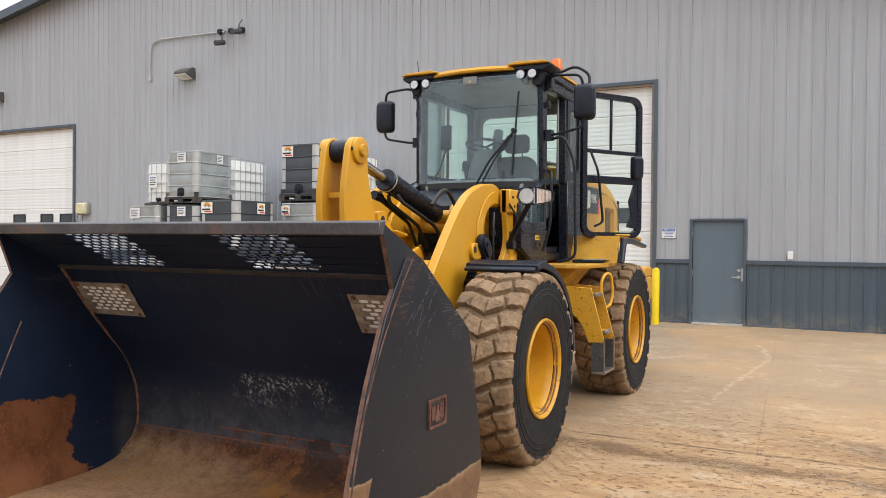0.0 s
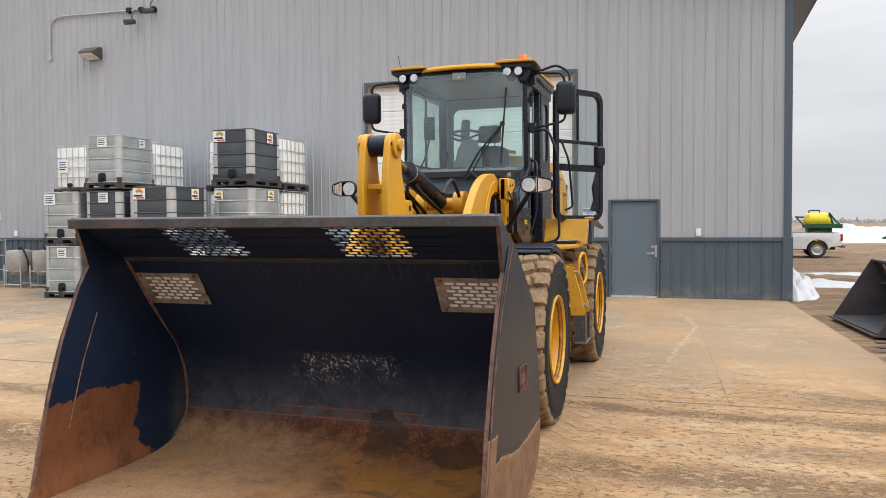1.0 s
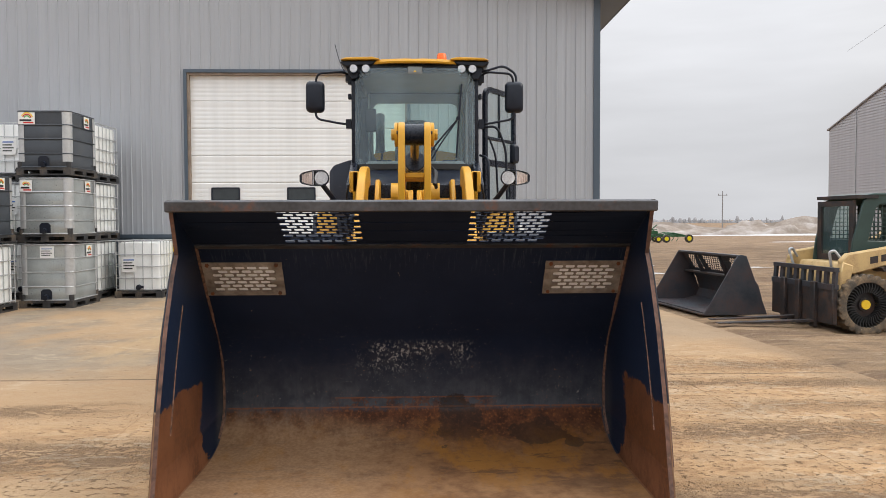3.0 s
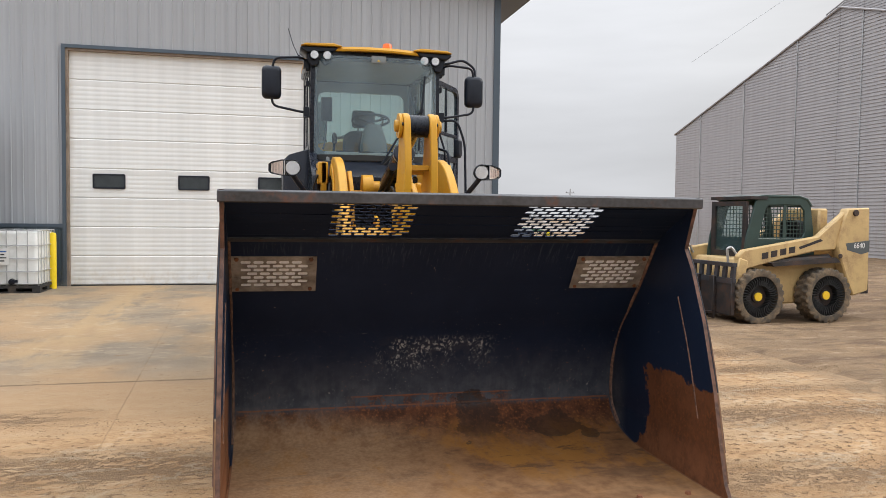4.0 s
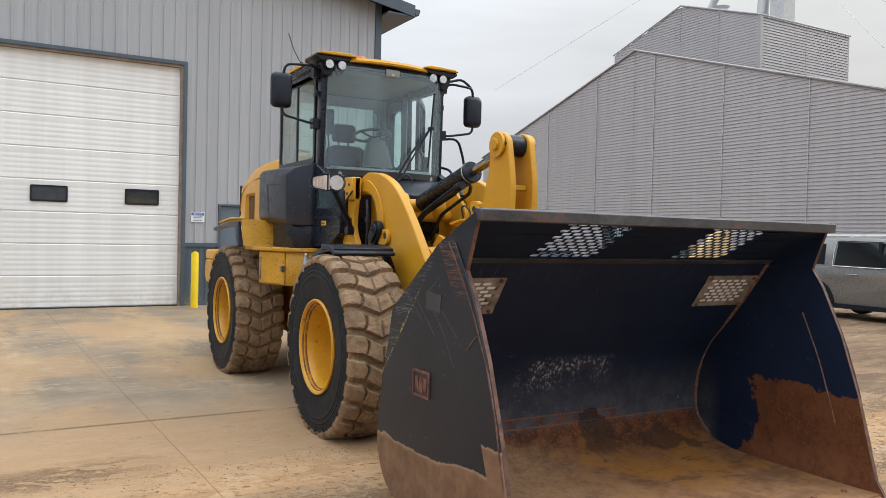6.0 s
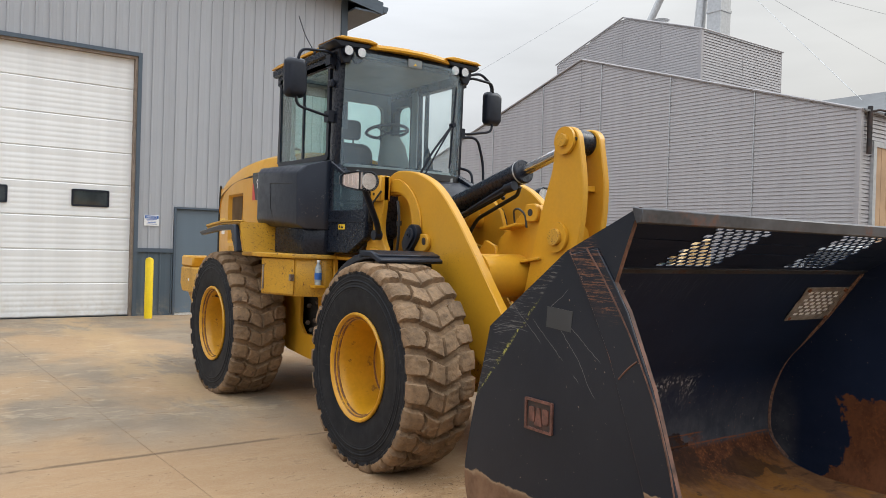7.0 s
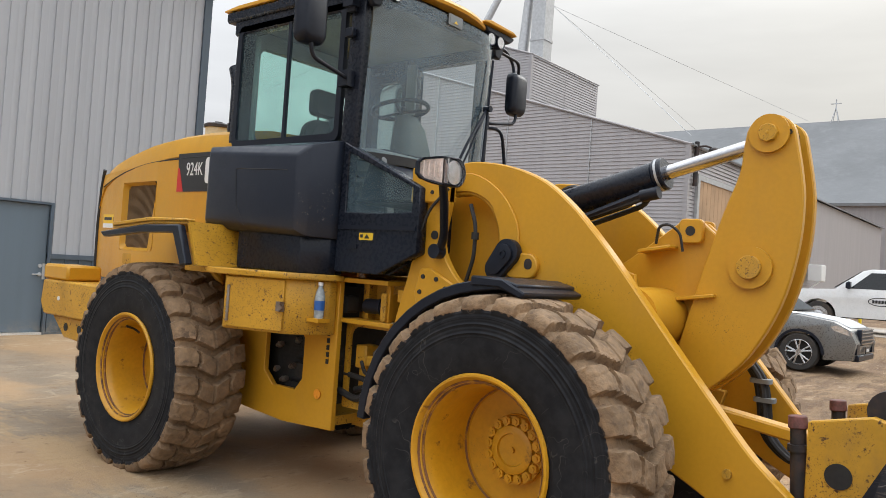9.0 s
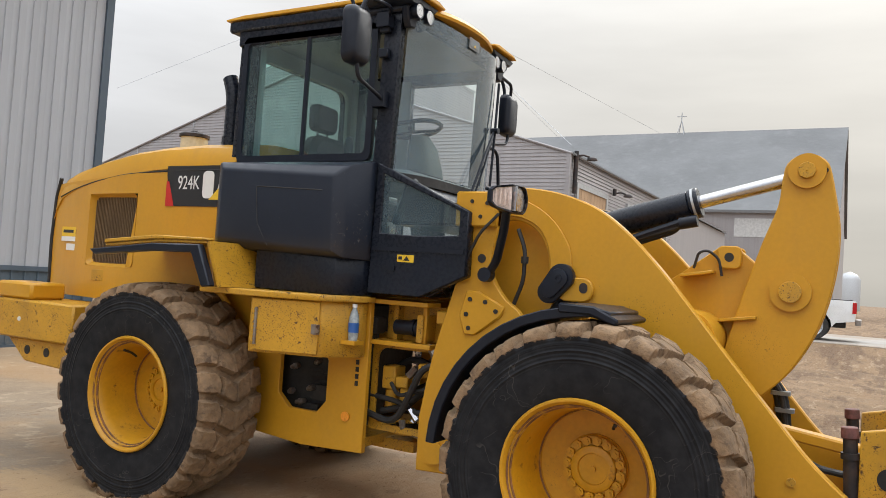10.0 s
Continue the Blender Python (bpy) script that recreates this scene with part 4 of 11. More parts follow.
IRON = mat("dark_scuffed_iron", (0.028, 0.026, 0.028), 0.55, 0.2, var=0.25, dirt=(0.12, 0.06, 0.035), amount=0.38, dscale=5)
STEP_RUBBER = mat("mud_specked_rubber", (0.045, 0.046, 0.048), 0.75, var=0.25, scale=12, dirt=(0.17, 0.14, 0.11), amount=0.40, dscale=34, edge=0.05, bump=0.4, bscale=80)
IRON_BLUE = mat("dark_blue_bucket_iron", (0.030, 0.040, 0.052), 0.5, 0.1, var=0.25, dirt=(0.080, 0.045, 0.038), amount=0.44, dscale=2.5)
CAR_GREY = mat("grey_metallic_car_paint", (0.21, 0.215, 0.215), 0.3, 0.5, var=0.05, scale=1, dirt=(0.24, 0.17, 0.11), amount=0.26, dscale=2, coat=0.6)
CAR_DULL = mat("dull_grey_car_paint", (0.115, 0.115, 0.115), 0.45, 0.2, var=0.08, dirt=(0.22, 0.16, 0.11), amount=0.30)
CAR_WHITE = mat("white_car_paint", (0.76, 0.77, 0.77), 0.3, var=0.04, dirt=(0.42, 0.34, 0.26), amount=0.24, coat=0.5)
CAR_GLASS = mat("dark_car_glass", (0.012, 0.014, 0.016), 0.04, var=0.05)
TYRE_CAR = mat("dusty_car_tyre", (0.03, 0.029, 0.028), 0.75, var=0.2, dirt=(0.15, 0.10, 0.06), amount=0.35)
ALLOY = mat("alloy_wheel", (0.55, 0.55, 0.56), 0.28, 0.8, var=0.08)
TAIL_RED = mat("red_tail_lens", (0.45, 0.015, 0.02), 0.15, var=0.05)
IMPL_GREEN = mat("implement_green_paint", (0.018, 0.088, 0.035), 0.5, var=0.1)
IMPL_YELLOW = mat("implement_yellow_paint", (0.75, 0.62, 0.02), 0.4, var=0.05)
GREY_TAPE = mat("grey_tape_patch", (0.040, 0.043, 0.047), 0.5, var=0.15)
# haze of the air put into the colour of far things
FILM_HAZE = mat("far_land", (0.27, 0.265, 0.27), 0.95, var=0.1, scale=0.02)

# ---------- the ground ----------
def build_ground():
    fx = [-3000, -800, -200, -80, -40, -26, -15, -5, 1.0, 1.8, 2.02] + [2.05 + 0.27 * k for k in range(1, 82)] + [26, 32, 40, 55, 80, 130, 220, 400, 900, 3000]
    fy = [-900, -250, -80, -30, -14, -8] + [-6 + 0.3 * k for k in range(0, 150)] + [42, 50, 60, 75, 95, 130, 200, 350, 800, 3000]
    bm, grid = B(), []
    for yy in fy:
        row = []
        for xx in fx:
            z = -0.05
            if xx > 2.03:
                near = min(1, max(0, (xx - 2.05) / 1.2)) * (1 if xx < 24 and -6 < yy < 39 else 0)
                z = -0.012 + near * (0.045 * noise.noise((xx * 0.9, yy * 1.5, 0)) + 0.03 * noise.noise((xx * 2.6, yy * 3.4, 5)))
                z = min(z, 0.03) - 0.150 * math.exp(-((xx - 5.3) / 2.2) ** 2 - ((yy - 11.3) / 1.9) ** 2)
            elif not (-26 < xx < 2.04 and -8 < yy < 17):
                z = -0.03
            row.append(bm.verts.new((xx, yy, z)))
        grid.append(row)
    for a, b in zip(grid, grid[1:]):
        for k in range(len(fx) - 1):
            bm.faces.new((a[k], a[k + 1], b[k + 1], b[k]))
    g = part("ground", bm, DIRT)
    tagged(g, "tan and brown yard dirt with muddy ruts reaching the horizon", "ground", kind="structure")


def build_pavement():
    pv = thing("pavement", "dusty tan concrete apron with saw-cut joints and mud smears", "pavement", kind="structure")
    xs = [-24.97, -19.96, -14.95, -9.94, -4.93, 0.08, 2.04]
    ys = [-8.1, -3.1, 1.9, 6.9, 11.9, 16.9]
    for i in range(len(xs) - 1):
        for j in range(len(ys) - 1):
            bm = B()
            gap = 0.0012
            b_prism(bm, [(xk + SKEW * (6.9 - yk), yk) for xk, yk in ((xs[i] + gap, ys[j] + gap), (xs[i + 1] - gap, ys[j] + gap), (xs[i + 1] - gap, ys[j + 1] - gap), (xs[i] + gap, ys[j + 1] - gap))], "z", -0.16, 0.0)
            bevel(bm, 0.0015)
            part("slab", bm, CONCRETE, pv)
    bm = B()
    b_prism(bm, [(xk + SKEW * (6.9 - yk), yk) for xk, yk in ((xs[0], ys[0]), (xs[-1], ys[0]), (xs[-1], ys[-1]), (xs[0], ys[-1]))], "z", -0.17, -0.0025)
    part("joint_filler", bm, mat("dirt_in_joints", (0.30, 0.20, 0.112), 0.95, var=0.3), pv)


def build_clods():
    """Crumbs of dried mud dropped by tyres, and small stones."""
    rnd = random.Random(4)
    bm = B()
    for k in range(9000):
        r = rnd.random()
        if r < 0.62:
            x = rnd.uniform(-1.4, 2.4) if rnd.random() < 0.6 else rnd.uniform(-7.0, -3.3)
            y = rnd.choice((4.82, 6.4, 3.5) if x > -2 else (4.45, 5.35)) + rnd.gauss(0, 0.13)
        elif r < 0.80:
            x, y = rnd.uniform(-8, 3), rnd.uniform(1.0, 12)
        else:
            x, y = rnd.uniform(2.1, 12), rnd.uniform(2, 15)
        s = 0.0025 + 0.006 * rnd.random() ** 4 * (1.0 if x < 2 else 2.4)
        vs = [bm.verts.new((x + s * a * rnd.uniform(0.6, 1.3), y + s * b * rnd.uniform(0.6, 1.3), 0.001 + s * c * rnd.uniform(0.5, 1.0))) for a, b, c in ((1, 0, 0), (0, 1, 0), (-1, 0, 0), (0, -1, 0), (0, 0, 0.9))]
        for i in range(4):
            bm.faces.new((vs[i], vs[(i + 1) % 4], vs[4]))
    ob = part("mud_crumbs", bm, mat("dried_mud_crumbs", (0.20, 0.128, 0.068), 0.95, var=0.3), None)
    tagged(ob, "crumbs of dried brown mud scattered over the apron", "mud", kind="stuff")


# ---------- the steel workshop ----------
WY, WALL_Z = 16.925, 1.27
RIDGE_X, RIDGE_Z, EAVE_X, PITCH = -16.8, 10.35, 1.665, 0.178


def roof_z(x):
    return RIDGE_Z - PITCH * abs(x - RIDGE_X)


OPENINGS = [(-26.1, -20.98, 5.22), (-7.85, -2.80, 5.03), (-1.99, -1.0, 2.12)]


def b_sheet(bm, x0, x1, zlo, ztop, pitch=0.2286, rib=0.022, w=0.042):
    """Ribbed sheet from x0 to x1 in front of the wall plane; ztop(x) is its upper end."""
    xs = [(x0, 0.0)]
    k = math.ceil(x0 / pitch)
    while k * pitch < x1 - 0.03:
        c = k * pitch
        if c - w > x0 + 0.005:
            for dx, h in ((-w * 0.5, 0), (-w * 0.30, rib), (w * 0.22, rib), (w * 0.42, 0), (pitch * 0.44, 0), (pitch * 0.46, rib * 0.06), (pitch * 0.54, rib * 0.06), (pitch * 0.56, 0)):
                if xs[-1][0] + 0.002 < c + dx < x1 - 0.002:
                    xs.append((c + dx, h))
        k += 1
    xs.append((x1, 0.0))
    lo = [bm.verts.new((x, WY - 0.004 - h, zlo)) for x, h in xs]
    hi = [bm.verts.new((x, WY - 0.004 - h, ztop(x))) for x, h in xs]
    for i in range(len(xs) - 1):
        bm.faces.new((lo[i], lo[i + 1], hi[i + 1], hi[i]))


def build_workshop():
    core = mat("wall_core", (0.30, 0.30, 0.31), 0.8)
    # wall core round the openings
    bm = B()
    left = -36.0
    xs = [left]
    for a, b, h in OPENINGS:
        b_box(bm, (xs[-1], WY, -0.1), (a, WY + 0.22, 6.0))
        b_box(bm, (a, WY, h), (b, WY + 0.22, 6.0))
        xs.append(b)
    b_box(bm, (xs[-1], WY, -0.1), (EAVE_X - 0.05, WY + 0.22, 6.0))
    b_prism(bm, [(left, 6.0), (EAVE_X - 0.05, 6.0), (EAVE_X - 0.05, roof_z(EAVE_X) - 0.02), (RIDGE_X, RIDGE_Z - 0.02), (left, roof_z(left) - 0.02)], "y", WY, WY + 0.22)
    wall = part("wall_north", bm, core)
    tagged(wall, "grey ribbed steel gable wall with a slate-blue base band", "wall", kind="structure")
    # sheets, one object each
    cuts = sorted({left, EAVE_X - 0.06} | {a for a, _, _ in OPENINGS} | {b for _, b, _ in OPENINGS} | {round(left + 0.9144 * k, 3) for k in range(1, 42)})
    for x0, x1 in zip(cuts, cuts[1:]):
        if x1 - x0 < 0.02:
            continue
        mid = (x0 + x1) / 2
        op = [h for a, b, h in OPENINGS if a < mid < b]
        zlo = op[0] if op and op[0] > WALL_Z else WALL_Z
        if op and op[0] < 3:
            zlo = op[0]
        bm = B()
        b_sheet(bm, x0, x1, zlo + 0.05, lambda x: roof_z(x) - 0.03)
        part("wall_sheet", bm, WALL_SHEET, wall)
        if not op:
            bm = B()
            b_sheet(bm, x0, x1, 0.03, lambda x: WALL_Z - 0.02)
            part("base_sheet", bm, WAINSCOT, wall, "slate-blue ribbed base sheet")
    # trims: base band cap, base strip, corner, door surrounds
    bm = B()
    xs = [left]
    for a, b, h in OPENINGS:
        b_box(bm, (xs[-1], WY - 0.045, WALL_Z - 0.025), (a, WY, WALL_Z + 0.055))
        b_box(bm, (xs[-1], WY - 0.034, 0.0), (a, WY, 0.04))
        xs.append(b)
    b_box(bm, (xs[-1], WY - 0.045, WALL_Z - 0.025), (EAVE_X - 0.05, WY, WALL_Z + 0.055))
    b_box(bm, (xs[-1], WY - 0.034, 0.0), (EAVE_X - 0.05, WY, 0.04))
    part("band_trim", bm, TRIM_BLUE, wall, "slate-blue trim along the base band")
    bm = B()
    b_box(bm, (EAVE_X - 0.12, WY - 0.05, WALL_Z + 0.06), (EAVE_X + 0.03, WY + 0.22, roof_z(EAVE_X) - 0.02))
    b_box(bm, (EAVE_X - 0.14, WY - 0.06, 0.0), (EAVE_X + 0.06, WY + 0.22, WALL_Z + 0.058))
    part("corner_trim", bm, TRIM_BLUE, wall, "slate-blue corner post trim")
    bm = B()
    for a, b, h in OPENINGS[:2]:
        for xx in (a - 0.075, b):
            b_box(bm, (xx, WY - 0.05, 0.0), (xx + 0.075, WY + 0.1, h + 0.075))
        b_box(bm, (a, WY - 0.05, h), (b, WY + 0.1, h + 0.075))
    part("door_trim", bm, TRIM_BLUE, wall)
    bm = B()
    for a, b, h in OPENINGS[:2]:
        for xx in (a, b - 0.05):
            b_box(bm, (xx, WY - 0.02, 0.0), (xx + 0.05, WY + 0.10, h))
        b_box(bm, (a + 0.05, WY - 0.02, h - 0.05), (b - 0.05, WY + 0.10, h))
    part("door_stop", bm, WOOD_TRIM, wall, "weathered wooden door stop")
    # side walls and the back close the building
    for name, lo, hi in (("wall_east", (EAVE_X - 0.2, WY + 0.225, -0.1), (EAVE_X, 46, 6.95)), ("wall_west", (left, WY + 0.225, -0.1), (left + 0.2, 46, 6.9)), ("wall_south", (left + 0.21, 45.8, -0.1), (EAVE_X - 0.21, 46, 6.9))):
        tagged(box_part(name, lo, hi, WALL_SHEET, None, 0), "grey steel side wall of the workshop", "wall", kind="structure")
    # roof with overhang, fascia and gutter
    rf = thing("roof", "slate-blue metal roof edge with soffit and gutter", "roof", kind="structure")
    bm = B()
    ov, fr = 0.715, 0.45
    top = [(left - ov, roof_z(left - ov)), (RIDGE_X, RIDGE_Z), (EAVE_X + ov, roof_z(EAVE_X + ov))]
    b_prism(bm, top + [(x, z + 0.10) for x, z in reversed(top)], "y", WY - fr, 46.4)
    part("roof_sheet", bm, TRIM_BLUE, rf)
    bm = B()
    b_prism(bm, [(x, z - 0.17) for x, z in top] + [(x, z - 0.002) for x, z in reversed(top)], "y", WY - fr, WY - fr + 0.03)
    part("rake_fascia", bm, TRIM_BLUE, rf)
    bm = B()
    b_prism(bm, [(x, z - 0.02) for x, z in top] + [(x, z - 0.004) for x, z in reversed(top)], "y", WY - fr + 0.03, WY)
    part("soffit", bm, TRIM_BLUE, rf)
    bm = B()
    ez = roof_z(EAVE_X + ov)
    b_box(bm, (EAVE_X + 0.02, WY - fr + 0.03, ez - 0.17), (EAVE_X + ov, 46.3, ez - 0.13))
    b_box(bm, (EAVE_X + ov - 0.03, WY - fr + 0.03, ez - 0.13), (EAVE_X + ov, 46.3, ez - 0.004))
    part("eave_soffit", bm, TRIM_BLUE, rf)
    bm = B()
    prof = [(EAVE_X + ov, ez + 0.02), (EAVE_X + ov, ez - 0.13), (EAVE_X + ov + 0.10, ez - 0.13), (EAVE_X + ov + 0.14, ez - 0.03), (EAVE_X + ov + 0.14, ez + 0.02)]
    b_prism(bm, prof, "y", WY - fr, 46.3)
    bevel(bm, 0.01)
    part("gutter", bm, TRIM_BLUE, rf)
    # floor inside keeps light from leaking in
    tagged(box_part("workshop_floor", (left + 0.21, WY + 0.23, -0.1), (EAVE_X - 0.21, 45.7, 0.0), core, None, 0), "plain workshop floor behind closed doors", "floor", kind="structure")


def build_overhead_door(name, a, b, h, panes):
    d = thing(name, "white sectional overhead door, closed, with small dark windows", "door", kind="structure")
    n = 8
    hs = (h - 0.02) / n
    for k in range(n):
        z0 = 0.012 + k * hs
        bm = B()
        # one section: three shallow ribs and a rounded joint
        y0 = WY + 0.08
        prof, zz = [(y0 + 0.06, z0), (y0 + 0.014, z0), (y0 + 0.002, z0 + 0.018)], z0 + 0.022
        step = (hs - 0.05) / 6
        for i in range(6):
            e = z0 + 0.022 + (i + 1) * step
            if i < 5:
                prof += [(y0 + 0.002, e - step * 0.42), (y0 + 0.0036, e - step * 0.34), (y0 + 0.0036, e - step * 0.10), (y0 + 0.002, e - step * 0.02)]
        prof += [(y0 + 0.002, z0 + hs - 0.022), (y0 + 0.014, z0 + hs - 0.004), (y0 + 0.06, z0 + hs - 0.004)]
        b_prism(bm, prof, "x", a + 0.004, b - 0.004)
        part("door_section", bm, DOOR_WHITE, d, sharp=12)
    bm = B()
    b_box(bm, (a, WY + 0.07, 0.0), (b, WY + 0.13, 0.012))
    part("bottom_seal", bm, RUBBER, d)
    for x0, z0, x1, z1 in panes:
        bm = B()
        b_ring(bm, rrect(x0, z0, x1, z1, 0.03), rrect(x0 + 0.035, z0 + 0.035, x1 - 0.035, z1 - 0.035, 0.02), "y", WY + 0.060, WY + 0.085)
        fr = part("window", bm, PLASTIC, d, "black-framed door window")
        bm = B()
        b_box(bm, (x0 + 0.03, WY + 0.070, z0 + 0.03), (x1 - 0.03, WY + 0.079, z1 - 0.03))
        part("pane", bm, WIN_DARK, fr)


def build_man_door():
    a, b, h = OPENINGS[2]
    d = thing("door_1", "slate-blue steel entrance door, closed, with a lever handle", "door", kind="structure")
    bm = B()
    for lo, hi in (((a - 0.05, WY - 0.055, 0.0), (a, WY + 0.14, h + 0.04)), ((b, WY - 0.055, 0.0), (b + 0.05, WY + 0.14, h + 0.04)), ((a, WY - 0.055, h), (b, WY + 0.14, h + 0.04))):
        b_box(bm, lo, hi)
    bevel(bm, 0.004)
    part("door_frame", bm, TRIM_BLUE, d)
    bm = B()
    b_box(bm, (a + 0.004, WY + 0.004, 0.045), (b - 0.004, WY + 0.05, h - 0.004))
    bevel(bm, 0.003)
    leaf = part("leaf", bm, DOOR_BLUE, d)
    bm = B()
    b_box(bm, (a, WY - 0.05, 0.0), (b, WY + 0.12, 0.04))
    part("threshold", bm, mat("aluminium_threshold", (0.7, 0.7, 0.69), 0.35, 0.6), d, "bright metal threshold")
    bm = B()
    hx = b - 0.09
    b_cyl(bm, (hx, WY + 0.004, 0.98), (hx, WY - 0.022, 0.98), 0.032)
    b_cyl(bm, (hx, WY - 0.022, 0.98), (hx, WY - 0.05, 0.98), 0.012)
    b_tube(bm, [(hx + 0.01, WY - 0.052, 0.98), (hx - 0.13, WY - 0.052, 0.98)], 0.011)
    b_cyl(bm, (hx, WY + 0.004, 1.12), (hx, WY - 0.018, 1.12), 0.03)
    b_box(bm, (b - 0.05, WY - 0.012, 0.90), (b + 0.0, WY + 0.004, 1.16))
    part("door_handle", bm, GALV, leaf, "brushed metal lever handle")
    bm = B()
    for z in (0.3, 1.05, 1.85):
        b_cyl(bm, (a - 0.004, WY - 0.004, z - 0.05), (a - 0.004, WY - 0.004, z + 0.05), 0.012, seg=10)
    part("hinge", bm, GALV, d)


def build_wall_fixtures():
    # notice board
    s = thing("notice_sign", "small white notice sign with a blue header on the wall", "sign", pose(-2.47, WY - 0.026, 1.87))
    box_part("plate", (-0.14, -0.006, -0.105), (0.14, 0.002, 0.105), DECAL_W, s, 0.002)
    box_part("header", (-0.13, -0.0085, 0.035), (0.13, -0.0062, 0.095), DECAL_B, s, 0)
    text_part("notice_text", "NOTICE", 0.062, pose(0, -0.0095, 0.064, 90), DECAL_W, s, 0.9, 0.001)
    for k, wdt in enumerate((0.20, 0.17, 0.15, 0.19)):
        box_part("text_line", (-wdt / 2, -0.008, 0.014 - 0.03 * k), (wdt / 2, -0.0062, 0.024 - 0.03 * k), DECAL_B, s, 0)
    # switch box
    o = thing("outlet_box", "small white weatherproof outlet box on the wall", "outlet", pose(-0.14, WY - 0.024, 1.44))
    box_part("back_box", (-0.045, -0.03, -0.075), (0.045, 0.002, 0.075), WHITE, o, 0.006)
    box_part("lid", (-0.05, -0.045, -0.08), (0.05, -0.031, 0.08), WHITE, o, 0.006)
    copy_thing(o, pose(-19.0, WY - 0.024, 1.45))
    # small white light switch sheet near the stacked tanks
    c = thing("notice_card", "small white card fixed to the wall", "sign", pose(-19.72, WY - 0.026, 1.95))
    box_part("card", (-0.13, -0.004, -0.10), (0.13, 0.002, 0.10), DECAL_W, c, 0.001)
    box_part("card_line", (-0.09, -0.0062, 0.02), (0.09, -0.0042, 0.04), DECAL_B, c, 0)
    # flood lamps
    for x, z in ((-16.05, 6.42), (-24.75, 6.42)):
        l = thing("wall_flood_lamp", "bronze wall flood lamp with a slanted hood", "lamp", pose(x, WY - 0.024, z), group="wall lamps")
        bm = B()
        b_prism(bm, [(0.0, -0.16), (0.0, 0.16), (-0.10, 0.16), (-0.34, 0.02), (-0.34, -0.05), (-0.06, -0.16)], "x", -0.26, 0.26)
        bevel(bm, 0.012)
        part("housing", bm, mat("bronze_lamp_paint", (0.07, 0.065, 0.06), 0.5, var=0.1), l)
        bm = B()
        b_prism(bm, [(-0.065, -0.168), (-0.345, -0.062), (-0.345, -0.052), (-0.06, -0.158)], "x", -0.22, 0.22)
        part("lens", bm, mat("pale_lamp_lens", (0.7, 0.7, 0.66), 0.25), l)
    p = thing("wall_pack_lamp", "cream wall lamp with a dark metal hood beside the overhead door", "lamp", pose(-20.42, WY - 0.024, 2.59))
    box_part("body", (-0.2, -0.22, -0.17), (0.2, 0.002, 0.17), mat("cream_lamp_lens", (0.62, 0.56, 0.36), 0.3), p, 0.03)
    box_part("hood", (-0.22, -0.12, -0.19), (0.22, 0.0, 0.2), mat("grey_lamp_hood", (0.3, 0.29, 0.27), 0.5), p, 0.02)
    # conduit with cameras
    g = thing("camera_conduit", "grey conduit with two small security cameras high on the wall", "conduit")
    bm = B()
    y = WY - 0.05
    b_tube(bm, [(-17.60, y, 6.45), (-17.57, y, 7.35), (-17.3, y, 7.55), (-15.0, y, 7.50), (-14.5, y, 7.48)], 0.022, 8, 0.18)
    part("pipe", bm, GALV, g)
    box_part("base_clip", (-17.66, y - 0.02, 6.36), (-17.54, WY - 0.02, 6.46), GALV, g)
    for x, z in ((-14.85, 7.5), (-14.45, 7.48), (-14.05, 7.46)):
        bm = B()
        b_cyl(bm, (x, WY - 0.024, z), (x, WY - 0.1, z), 0.09, 0.07)
        part("camera_base", bm, PLASTIC, g)
    for x, z in ((-14.62, 7.18), (-14.02, 7.42)):
        bm = B()
        b_tube(bm, [(x + 0.02, WY - 0.1, z + 0.3), (x, WY - 0.2, z + 0.16), (x, WY - 0.22, z)], 0.02, 6)
        b_cyl(bm, (x, WY - 0.14, z - 0.02), (x - 0.05, WY - 0.42, z - 0.10), 0.075, 0.075)
        part("security_camera", bm, mat("dark_camera_shell", (0.06, 0.06, 0.065), 0.4), g)
    # bollard
    b = thing("bollard", "safety-yellow steel bollard beside the overhead door", "bollard", pose(-2.62, WY - 0.55, 0), group="yellow bollards")
    bm = B()
    b_lathe(bm, [(0.0, 0.0), (0.0, 0.075), (1.10, 0.075), (1.14, 0.06), (1.16, 0.0)], 20, "z")
    part("post", bm, SAFETY, b)
    copy_thing(b, pose(-8.0, WY - 0.55, 0))
    copy_thing(b, pose(20.6, 42.1, 0))
    for x, y in ((36.0, 12.6), (37.4, 12.2)):
        copy_thing(b, pose(x, y, 0))


build_ground()
build_pavement()
build_workshop()
wz = [(-7.35, 2.085, -6.69, 2.405), (-5.605, 2.085, -4.945, 2.405), (-3.90, 2.085, -3.24, 2.405)]
build_overhead_door("overhead_door_1", *OPENINGS[1], wz)
build_overhead_door("overhead_door_2", *OPENINGS[0], [(x, 2.1, x + 0.62, 2.45) for x in (-24.1, -22.7, -21.75)])
build_man_door()
build_wall_fixtures()

# ---------- wheel loader ----------
LD = thing("wheel_loader", "yellow and black wheel loader with muddy tyres and a worn bucket", "wheel loader", pose(XC, YF, 0))


RIM_RUST = mat("rusty_rim_edge", (0.16, 0.065, 0.022), 0.7, var=0.4, scale=12, dirt=(0.45, 0.23, 0.02), amount=0.42, dscale=10, edge=0.08)


